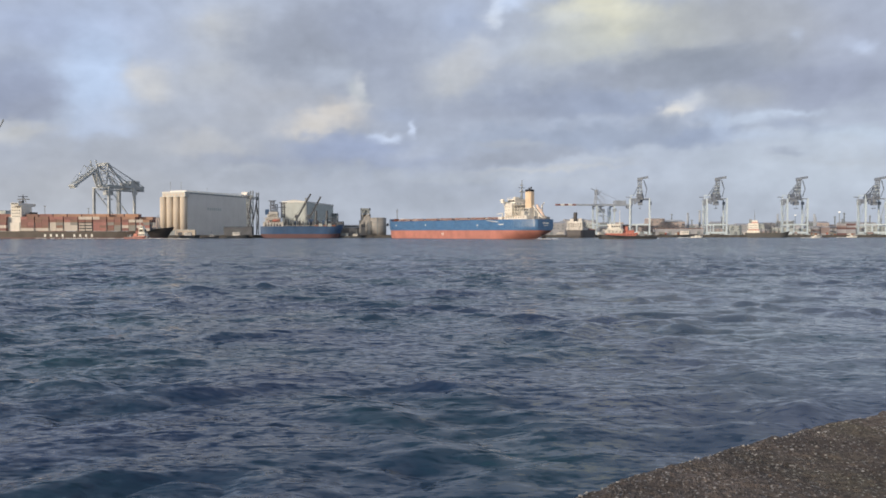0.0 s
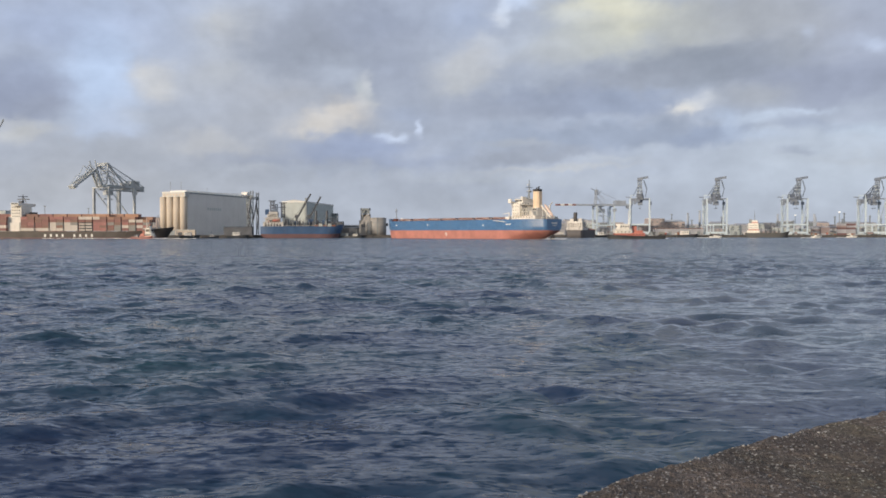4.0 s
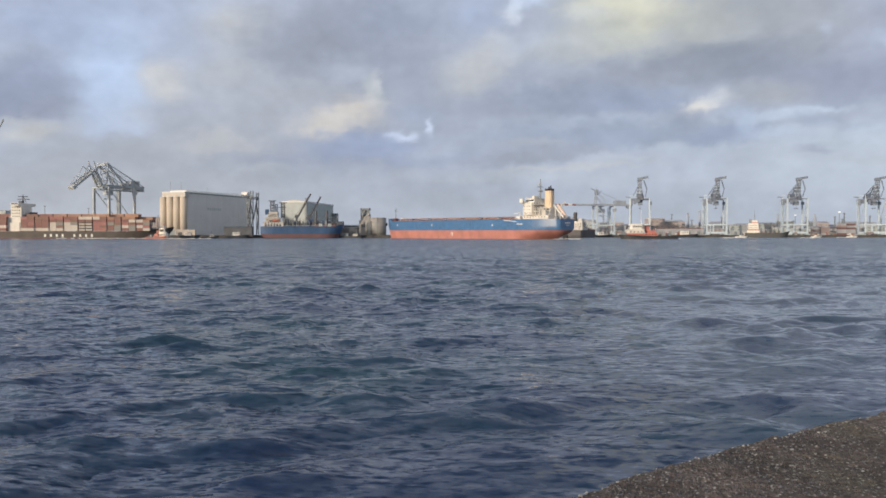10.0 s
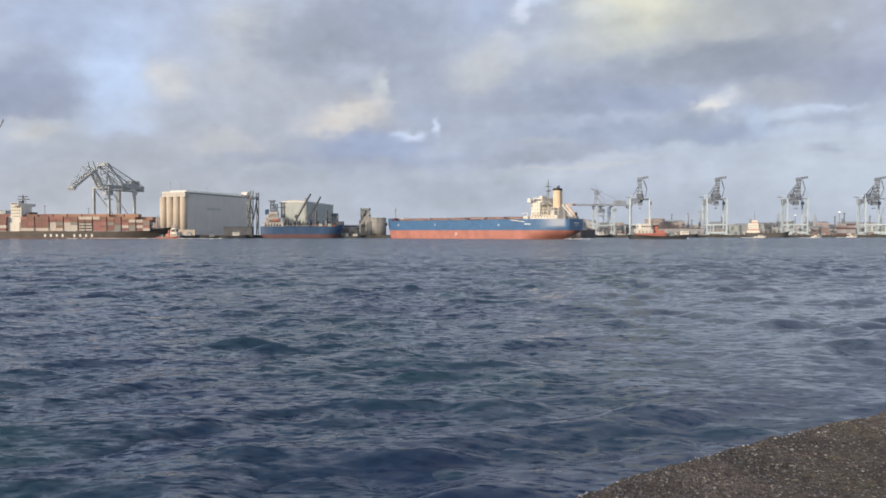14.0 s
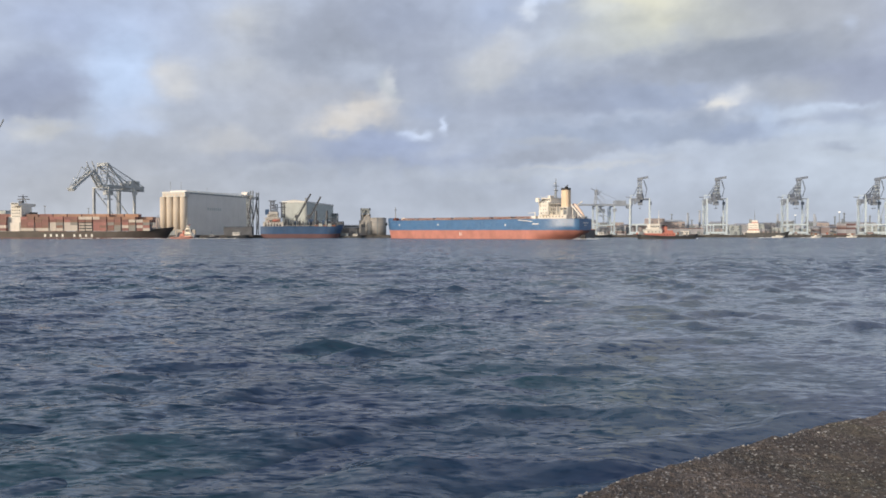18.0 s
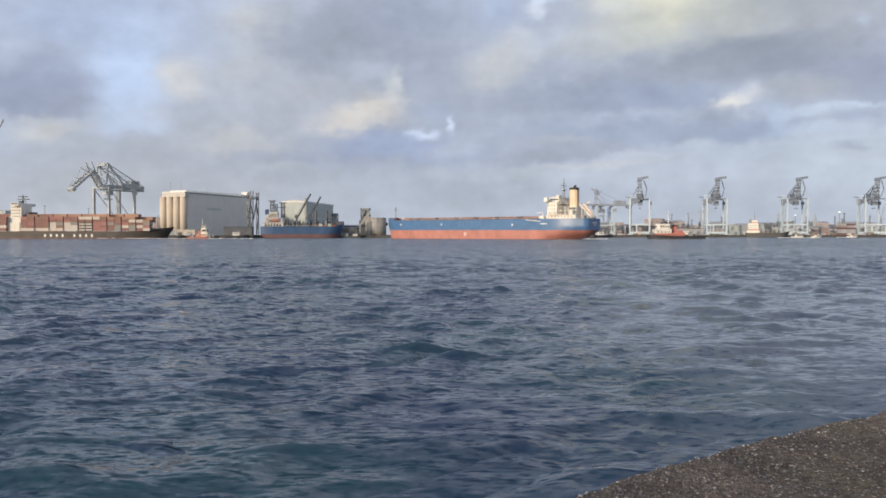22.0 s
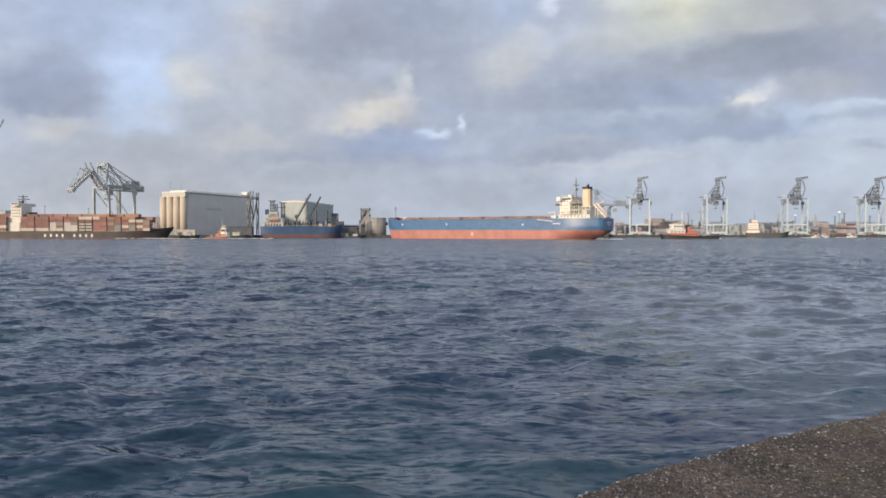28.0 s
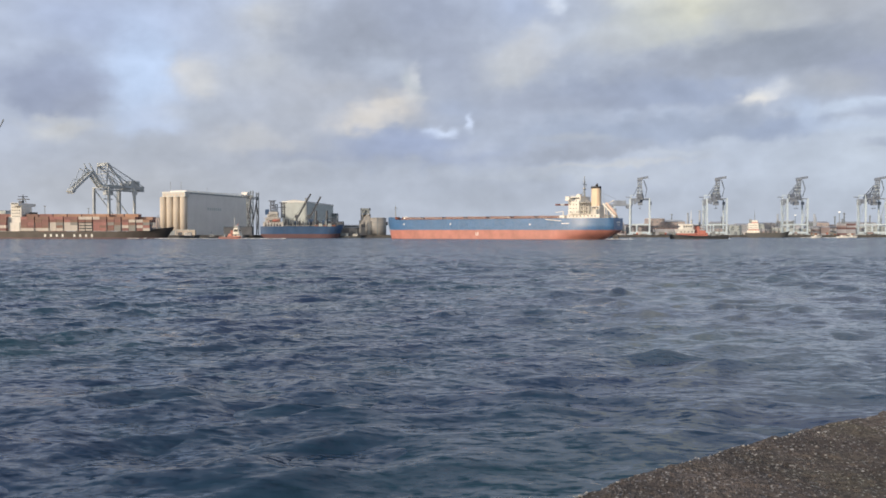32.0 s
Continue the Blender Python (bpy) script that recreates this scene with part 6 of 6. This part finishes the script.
def gantry(name, label, m, mat_leg, mat_top, gw=3.0, apw=0.0, H=48.0, gauge=30.0, base=20.0, boom="up", boom_len=56.0, back=22.0, apex=26.0, leg=1.7, stay=1.0, group="ship-to-shore cranes"):
    """Ship-to-shore crane: x points out over the water from the landward legs; the origin lies between the rails."""
    c = thing(name, label, "crane", m, group)
    wx, lx = gauge / 2, -gauge / 2
    for y in (-base / 2, base / 2):
        for x in (wx, lx):
            part("leg", Geo().loft([[(x + sx * leg / 2, y + sy * leg / 2, z) for sx, sy in ((-1, -1), (1, -1), (1, 1), (-1, 1))] for z in (1.2, H - 1.5)], True), mat_leg, c)
            b = part("bogie", Geo().box(x - 0.8, x + 0.8, y - 3.5, y + 3.5, 0.5, 1.6, 0.1), mat_leg, c)
            for q in (-2.6, -0.9, 0.9, 2.6):
                part("wheel", Geo().tube((x - 0.3, y + q, 0.4), (x + 0.3, y + q, 0.4), 0.4, seg=10), M_black, b)
        part("portal_beam", Geo().beam((lx, y, 13.0), (wx, y, 13.0), leg * 0.9), mat_leg, c)
        part("side_brace", Geo().beam((wx, y, H - 3), (lx + 1.5, y, 15.0), 0.8), mat_leg, c)
    for x in (wx, lx):
        part("sill_beam", Geo().beam((x, -base / 2, 3.2), (x, base / 2, 3.2), leg * 0.9, 2.6), mat_leg, c)
        part("lower_strut", Geo().beam((x, -base / 6, 4.0), (x, -base / 6, 13.5), leg * 0.7), mat_leg, c)
        part("cross_beam", Geo().beam((x, -base / 2, H - 2.0), (x, base / 2, H - 2.0), 1.2, 1.5), mat_top, c)
        part("portal_cross", Geo().beam((x, -base / 2, 14.0), (x, base / 2, 14.0), 1.3, 1.8), mat_leg, c)
    girder = part("girder", Geo().beam((lx - back, -gw, H), (wx + 3, -gw, H), 1.4, 2.6).beam((lx - back, gw, H), (wx + 3, gw, H), 1.4, 2.6), mat_top, c)
    tie = Geo()
    for i in range(8):
        x = lx - back + 1 + i * (wx + 3 - lx + back - 2) / 7
        tie.beam((x, -gw, H), (x, gw, H), 0.7, 1.4)
    part("girder_tie", tie, mat_top, girder)
    part("machine_house", Geo().box(lx - back * 0.75, lx - 2, -3.4, 3.4, H + 1.3, H + 6.0, 0.25), mat_top, c)
    part("end_cabin", Geo().box(lx - back - 1.5, lx - back + 4, -3.0, 3.0, H - 4.5, H - 1.4, 0.2), mat_top, c)
    # apex frame and stays
    for y in (-gw - 1, gw + 1):
        ya = math.copysign(apw, y) if apw else y * 0.4
        part("apex_leg", Geo().beam((wx, y if not apw else ya, H), (wx - 2, ya, H + apex), 1.1), mat_top, c)
        part("apex_brace", Geo().beam((lx + 6, y, H), (wx - 3, ya, H + apex - 1), 0.9 * stay), mat_top, c)
        part("apex_brace", Geo().beam((wx - 12, y, H), (wx - 2, ya, H + apex * 0.55), 0.6), mat_top, c)
        part("back_stay", Geo().beam((wx - 2, ya, H + apex), (lx - back + 2, y, H + 1.4), 0.55 * stay), mat_top, c)
        part("back_stay", Geo().beam((wx - 2, ya, H + apex - 3), (lx - 2, y, H + 1.4), 0.4 * stay), mat_top, c)
    if apw:
        part("apex_head", Geo().lattice((wx - 2.5, -apw, H + apex), (wx - 2.5, apw, H + apex), 2.4, 6, 0.5).box(wx - 8, wx - 1, -apw * 0.5, apw * 0.5, H + apex - 1.2, H + apex + 1.0, 0.2), mat_top, c)
        part("apex_tie", Geo().beam((wx - 1, -apw, H + apex * 0.55), (wx - 1, apw, H + apex * 0.55), 0.9), mat_top, c)
    else:
        part("apex_head", Geo().box(wx - 4.2, wx + 0.2, -2.6, 2.6, H + apex - 1, H + apex + 1.2, 0.2).beam((wx - 2, 0, H + apex), (wx - 2, 0, H + apex + 5), 0.3), mat_top, c)
    part("service_platform", Geo().box(lx - 2.5, lx + 2.5, base / 2 - 1.0, base / 2 + 2.2, H - 9.0, H - 5.0, 0.2), mat_top, c)
    part("festoon", Geo().beam((lx - back + 3, gw + 1.6, H - 1.2), (wx + 2, gw + 1.6, H - 1.2), 0.3, 0.5), mat_top, c)
    part("cable_reel", Geo().tube((wx - 1, base / 2 + 0.9, 7), (wx - 1, base / 2 + 1.7, 7), 2.4, seg=16), mat_top, c)
    part("stair_tower", Geo().lattice((lx + 1.8, -base / 2 - 1.4, 3), (lx + 1.8, -base / 2 - 1.4, H - 3), 1.8, 12, 0.2), mat_leg, c)
    part("spreader", Geo().box(wx - 14, wx - 2, -1.2, 1.2, H - 15.0, H - 14.0, 0.1).tube((wx - 11, 0, H - 14), (wx - 11, 0, H - 1), 0.15, seg=6).tube((wx - 5, 0, H - 14), (wx - 5, 0, H - 1), 0.15, seg=6).box(wx - 13, wx - 4, -3, 3, H - 10, H - 5.2, 0.2), mat_top, c)
    cab = part("operator_cab", Geo().box(wx - 9, wx - 6, -1.4, 1.4, H - 5.2, H - 2.4, 0.2).box(wx - 12, wx - 5, -2.2, 2.2, H - 2.4, H - 1.6), mat_top, c)
    return c, wx + 3, H, gw


def boom_geo(length, gw, w=1.2):
    g = Geo().beam((0, -gw, 0), (length, -gw, 0), w, w * 1.8).beam((0, gw, 0), (length, gw, 0), w, w * 1.8)
    for i in range(9):
        x = 1 + i * (length - 2) / 8
        g.beam((x, -gw, 0), (x, gw, 0), 0.6, 1.2)
    for i in range(8):
        x, x2 = 1 + i * (length - 2) / 8, 1 + (i + 1) * (length - 2) / 8
        g.beam((x, -gw if i % 2 else gw, 0.8), (x2, gw if i % 2 else -gw, 0.8), 0.35)
    return g


def boom_part(name, geo, mat, parent, m, label=""):
    ob = part(name, geo, mat, parent, label)
    ob.matrix_basis = m
    return ob


# raised-boom cranes of the far terminal
for i, (x, top, turn, tip) in enumerate(((1138, 313, 254, 82), (1273, 311, 259, 82), (1416, 309, 259, 82), (1555, 306, 259, 82))):
    D = 1015
    X, _ = spot(x, 400, D)
    c, hx, H, gw = gantry("gantry_crane", "pale blue ship-to-shore crane with its boom raised, far quay", pose(X, D + 16, 3.0, 0, 0, turn), M_cranewhite, M_cranedark, leg=1.9,
                          H=50.0, gauge=27.0, base=25.0, apex=15.0, back=12.0)
    b = boom_part("boom", boom_geo(25.0, gw * 0.7), M_cranedark, c, pose(hx, 0, H, 0, -tip, 0), "dark boom folded upright")
    boom_part("boom_tip", boom_geo(13.0, 1.2, 1.5), M_cranedark, b, pose(24.0, -2.0, 0.5, -90, 0, 80))
    part("fore_stay", Geo().beam((hx - 5, 0, H + 15), (hx + 4, 0, H + 20), 0.5), M_cranedark, c)
    # folded stay links, platforms and drive gear about the boom root
    part("stay_link", Geo().beam((hx + 2, 5, H + 22), (hx - 2, 9, H + 11), 0.9).beam((hx - 2, 9, H + 11), (hx - 6, 7, H + 1), 0.7), M_cranedark, c)
    part("stay_link", Geo().beam((hx - 6, -2, H + 16), (hx - 20, -9, H + 3), 0.6).beam((hx - 6, -2, H + 12), (hx - 18, -3, H + 2), 0.5), M_cranedark, c)
    part("sheave_block", Geo().box(hx - 1, hx + 5, -3.2, 3.2, H + 21.5, H + 25.5, 0.5), M_cranedark, c, "dark boom head with sheaves")
    part("drive_gear", Geo().box(hx - 8, hx - 3, -4.5, 0.5, H - 6, H - 1.5, 0.3).box(hx - 7, hx - 2, 1.5, 5.0, H - 3, H + 2.5, 0.3).box(hx - 9, hx - 5, -8.0, -5.5, H - 9, H - 4, 0.3), M_cranedark, c)
    for k, (w, hh) in enumerate(((4.5, 5.0), (4.0, 9.5), (3.4, 14.0), (3.0, 18.0))):
        part("platform", Geo().box(hx - 3, hx + 3.4, -w, w * 0.8, H + hh, H + hh + 0.6), M_cranewhite, c)
    part("rear_cabin", Geo().box(-15.5, -11.0, -14.5, -10.0, H - 9.5, H - 1.0, 0.3).box(-15.0, -12.0, -9.0, -5.0, H - 7.0, H - 2.0, 0.3), M_cranedark, c, "grey drive cabin on the landward frame")
    part("upper_frame", Geo().beam((-13.5, -12.5, H - 1), (-13.5, -12.5, H + 4.5), 1.0).beam((-13.5, -12.5, H + 4.2), (-13.5, -4.0, H + 4.2), 0.9).beam((-13.5, -4.0, H - 1), (-13.5, -4.0, H + 4.5), 0.9), M_cranewhite, c)
    part("rear_arm", Geo().beam((-13.5, -12.5, H + 1.2), (-13.5, -19.0, H + 1.8), 1.2).beam((-13.5, -12.5, H - 4.0), (-13.5, -16.0, H - 3.6), 1.0), M_cranedark, c)

def quay_clutter():
    """Bollards, bins, parked lorries and stacked pallets along the far berths."""
    rng = random.Random(55)
    for i in range(46):
        x = rng.uniform(965, 1600)
        dep = rng.uniform(1014, 1024)
        X, _ = spot(x, 400, dep)
        if i % 3 == 0:
            t = thing("lorry", "small parked port lorry with a box body", "truck", pose(X, dep, 3.0, 0, 0, rng.choice([0, 180])), group="lorries on the far quay")
            part("body", Geo().box(-5.5, 2.0, -1.25, 1.25, 1.1, 4.0, 0.1), rng.choice([M_dullwhite, M_box_grey, M_box_hazed]), t)
            cab = part("cab", Geo().box(2.2, 4.3, -1.2, 1.2, 0.8, 3.4, 0.25), rng.choice([M_dullwhite, M_orange, M_steel]), t)
            part("window", Geo().box(4.28, 4.36, -1.0, 1.0, 2.2, 3.1), M_glass, cab)
            for wx in (-4.4, -2.8, 3.0):
                for wy in (-1.1, 1.1):
                    part("wheel", Geo().tube((wx, wy - 0.15, 0.5), (wx, wy + 0.15, 0.5), 0.5, seg=12), M_black, t)
        elif i % 3 == 1:
            t = thing("cargo_stack", "low stack of grey cargo crates on the quay", "crate", pose(X, dep, 3.0), group="crates on the far quay")
            for q in range(rng.randint(2, 4)):
                part("crate", Geo().box(q * 2.6, q * 2.6 + 2.3, -1.2, 1.2, 0, rng.uniform(1.4, 3.6), 0.08), rng.choice([M_box_grey, M_hazed_dark, M_rust, M_dullwhite]), t)
        else:
            t = thing("bollard", "stout black mooring bollard on the quay edge", "bollard", pose(X, 1012 + rng.uniform(0, 0.5), 3.0), group="bollards on the far quay")
            part("post", Geo().tube((0, 0, 0), (0, 0, 1.0), 0.35, 0.3, 10), M_black, t)
            part("head", Geo().tube((0, 0, 1.0), (0, 0, 1.3), 0.5, 0.42, 10), M_black, t)


quay_clutter()

# crane with its boom lowered, striped red and white toward the tip
X, _ = spot(1068, 400, 1022)
c, hx, H, gw = gantry("gantry_crane", "pale ship-to-shore crane with lowered red and white striped boom", pose(X, 1022, 3.0, 0, 0, 188), M_cranewhite, M_cranehaze,
                      H=40.0, gauge=24.0, base=16.0, apex=19.0, back=24.0, stay=0.35)
b = boom_part("boom", boom_geo(24.0, gw), M_cranehaze, c, pose(hx, 0, H, 0, 0, 0))
for i in range(5):
    boom_part("boom_stripe", boom_geo(5.2, gw), M_box_red if i % 2 == 0 else M_markwhite, b, pose(24.0 + i * 5.3, 0, 0), "")
part("sheave_frame", Geo().box(hx - 6.5, hx - 3, -2.5, 2.5, H + 14, H + 20, 0.3).beam((hx - 3, 0, H + 19), (hx + 3, 0, H + 22), 0.8).beam((hx - 5, 0, H + 12), (hx - 12, 0, H + 19), 0.7), M_cranedark, c, "dark sheave frame on the apex")

# near-left crane with its articulated boom being lowered
X, _ = spot(203, 400, 870)
left_crane, hx, H, gw = gantry("gantry_crane", "grey-green ship-to-shore crane with its jointed boom half raised", pose(X, 870, 3.0, 0, 0, 240), M_cranegrey, M_cranegrey,
                               gw=4.6, apw=9.0, H=55.0, gauge=33.0, base=26.0, apex=24.0, back=20.0, leg=2.4, stay=1.5)
LEFT_HINGE = (hx - 1, 0, H)
left_boom = boom_part("boom", boom_geo(19.0, gw, 1.5), M_cranegrey, left_crane, pose(hx - 1, 0, H, 0, -69, 0), "inner boom section, rising")
OUTER_HINGE = (18.5, 0, 0.4)
outer = boom_part("outer_boom", boom_geo(34.0, gw * 0.9, 1.35), M_cranegrey, left_boom, pose(*OUTER_HINGE, 0, 105, 0), "outer boom section, hanging forward")
boom_part("boom_end", Geo().box(30.0, 34.5, -gw * 1.05, gw * 1.05, -2.2, 1.6, 0.3), M_cranegrey, outer, pose(0, 0, 0), "boxed boom end with bumper")
for y in (-gw, gw):
    boom_part("boom_mast", Geo().beam((16, y, 0), (28.5, y, 2.5), 0.9).beam((28.5, y, 2.5), (8, y, 1), 0.45).beam((16, y, 0), (24, y, -3), 0.5), M_cranegrey, left_boom, pose(0, 0, 0))
    boom_part("boom_stay", Geo().beam((2, y, 9), (20, y, 1), 0.45).beam((0, y, 1), (2, y, 9), 0.6).beam((16, y, 5.5), (29, y, 1.0), 0.4).beam((16, y, 5.5), (12, y, 1.0), 0.4), M_cranegrey, outer, pose(3, 0, 0))
    # deep trussed girder sides, hanging walkway and lattice between apex stays
    tr = Geo().beam((-36, y * 1.05, H - 4.4), (hx - 2, y * 1.05, H - 4.4), 0.7, 0.9)
    for i in range(12):
        x = -36 + i * 4.6
        tr.beam((x, y * 1.05, H - 4.4), (x + 2.3, y * 1.05, H - 0.8), 0.4).beam((x + 2.3, y * 1.05, H - 0.8), (x + 4.6, y * 1.05, H - 4.4), 0.4)
    part("girder_truss", tr, M_cranegrey, left_crane)
    part("walkway", Geo().box(-36, hx - 2, y * 1.3 - 0.6, y * 1.3 + 0.6, H - 2.2, H - 1.9).beam((-36, y * 1.42, H - 0.9), (hx - 2, y * 1.42, H - 0.9), 0.16), M_cranegrey, left_crane)
    part("stay_spreader", Geo().beam((8, y, H + 1), (13, y * 1.4, H + 17), 0.6).beam((-2, y, H + 1), (10, y * 1.4, H + 20), 0.5).beam((-8, y, H + 1), (0, y * 1.2, H + 13), 0.5), M_cranegrey, left_crane)
    part("hoist_rope", Geo().tube((12, y * 0.6, H + 22), (-30, y * 0.6, H + 5), 0.16, seg=5).tube((12, y * 0.3, H + 18), (-20, y * 0.3, H + 5), 0.16, seg=5), M_cranedark, left_crane)
for i in range(5):
    part("apex_rung", Geo().beam((11.5 - i * 0.3, -8.0, H + 6 + i * 3.8), (11.5 - i * 0.3, 8.0, H + 6 + i * 3.8), 0.5), M_cranegrey, left_crane)
part("electric_house", Geo().box(-30, -18, -5.5, 5.5, H + 1.4, H + 7.5, 0.3).box(-16, -10, -4, 4, H + 1.4, H + 4.6, 0.2), M_cranegrey, left_crane, "grey machinery house on the girder")


def light_mast(x, top, depth, glow=True):
    X, Z = spot(x, top, depth)
    t = thing("light_mast", "tall slim port floodlight mast", "lamp post", pose(X, depth, 3.0), group="port light masts")
    h = Z - 3.0
    part("pole", Geo().tube((0, 0, 0), (0, 0, h), 0.6, 0.3, 8), M_steel, t)
    part("head", Geo().box(-1.2, 1.2, -0.7, 0.7, h, h + 0.9, 0.1), M_lampglow if glow else M_steel, t)
    return t


M_lampglow = bpy.data.materials.new("floodlight")
M_lampglow.use_nodes = True
M_lampglow.node_tree.nodes["Principled BSDF"].inputs["Emission Color"].default_value = (1, 0.9, 0.75, 1)
M_lampglow.node_tree.nodes["Principled BSDF"].inputs["Emission Strength"].default_value = 1.3
light_mast(1485, 376, 1080)
light_mast(1407, 382, 1080)
light_mast(80, 366, 900, False)
light_mast(157, 370, 900, False)


M_stack = paint("chimney_grey", (0.4, 0.44, 0.5), 0.8, vary=0.15, scale=0.3)


def chimney(x, top, depth, w=3.0, label="tall grey industrial chimney stack"):
    X, Z = spot(x, top, depth)
    t = thing("chimney", label, "chimney", pose(X, depth, 3.0), group="stacks of the far port")
    h = Z - 3.0
    part("stack", Geo().tube((0, 0, 0), (0, 0, h), w * 0.65, w * 0.45, 14), M_stack, t, smooth=True)
    part("collar", Geo().tube((0, 0, h), (0, 0, h + 0.8), w * 0.55, seg=14).tube((0, 0, h * 0.6), (0, 0, h * 0.6 + 0.6), w * 0.72, seg=14), M_stack, t)


for x, top in ((1238, 374), (1245, 374), (1217, 378), (1376, 380), (1441, 380), (1443, 386)):
    chimney(x, top, 1160)




def container_stack(x0, x1, top, depth, seed, colours=None):
    a, z = spot(x0, top, depth)
    b, _ = spot(x1, top, depth)
    rng = random.Random(seed)
    n, tiers = max(1, int((b - a) / 12.6)), max(1, int((z - 3.0) / 2.6))
    for i in range(n):
        for j in range(tiers):
            mt = rng.choice(colours or [M_box_hazed, M_box_hazed, M_hazed_dark, M_hazed_dark, M_steel])
            single("container", Geo().box(0, 12.19, 0, 2.44, 0, 2.58), mt, "stacked shipping container on the far quay", "container", pose(a + i * 12.6, depth, 3.0 + j * 2.6), group="stacked quay containers")


container_stack(1482, 1526, 396, 1050, 3, [M_hull_maroon, M_box_hazed, M_hazed_dark])
container_stack(1436, 1470, 402, 1045, 4)
container_stack(1005, 1050, 396, 1030, 5)
container_stack(1075, 1112, 398, 1030, 6)
container_stack(1342, 1375, 404, 1040, 7)
container_stack(228, 282, 385, 840, 8, [M_box_bright, M_box_orange, M_box_pink, M_box_white])
container_stack(40, 120, 378, 900, 9, [M_box_red, M_box_orange, M_box_brown])
container_stack(135, 200, 379, 905, 10, [M_box_red, M_box_pink, M_box_brown])

# ---- what moves ----
def bearing_track(keys, depth, length, sign):
    """Rows of a craft that crosses the view: seconds and bearing of its middle."""
    rows = []
    for t, x in keys:
        X, _ = spot(x, 400, depth)
        rows.append((t, pose(X - sign * length / 2, depth, 0, 0, 0, 0 if sign > 0 else 180)))
    return rows


def motions():
    steps = [i * 2.0 for i in range(17)]
    # cloud sheet: drifts toward the viewer and to the right
    walk(sky, [(t, pose(0, -260 * t / 32, 0, 0, 0, -4.15 * t / 32)) for t in steps])
    # wave sheets travel on different headings
    walk(water, [(t, pose(0.7 * t, -0.15 * t, 0.0)) for t in steps])
    walk(chop, [(t, pose(0.35 * t, 0.12 * t, 0.0)) for t in steps])
    # bulk carrier swings with the tugs and gathers sternway
    rows = []
    for t in steps:
        X = np.interp(t, (0, 23, 32), (82.1, 118.3, 131.6))
        Y = np.interp(t, (0, 23, 32), (613.4, 589.5, 576.0))
        a = np.interp(t, (0, 23, 32), (53.2, 40.75, 35.7))
        rows.append((t, pose(X, Y, 0, 0, 0, 180 - a)))
    walk(carrier, rows)
    walk(tug_right, bearing_track([(0, 1110), (6, 1133), (13, 1159), (19, 1183), (23, 1200), (28, 1220), (32, 1236)], 640, 46, -1))
    rows = []
    for t, x in ((0, 244), (6, 263), (9, 276), (13, 295), (19, 333), (23, 361), (28, 389), (32, 411)):
        X, _ = spot(x, 400, 680)
        rows.append((t, pose(X - 11.5, 682, 0, 0, 0, -10)))
    walk(tug_left, rows)
    walk(boat, bearing_track([(0, 1234), (6, 1283), (9, 1305), (13, 1338), (19, 1386), (23, 1420), (28, 1458), (32, 1492)], 860, 14, 1))
    # left crane lowers its inner boom while the outer section keeps its slope
    hx, hy, hz = LEFT_HINGE
    walk(left_boom, [(t, pose(hx, hy, hz, 0, -69 + 18 * t / 32, 0)) for t in steps])
    walk(outer, [(t, pose(*OUTER_HINGE, 0, 105 - 11 * t / 32, 0)) for t in steps])


motions()
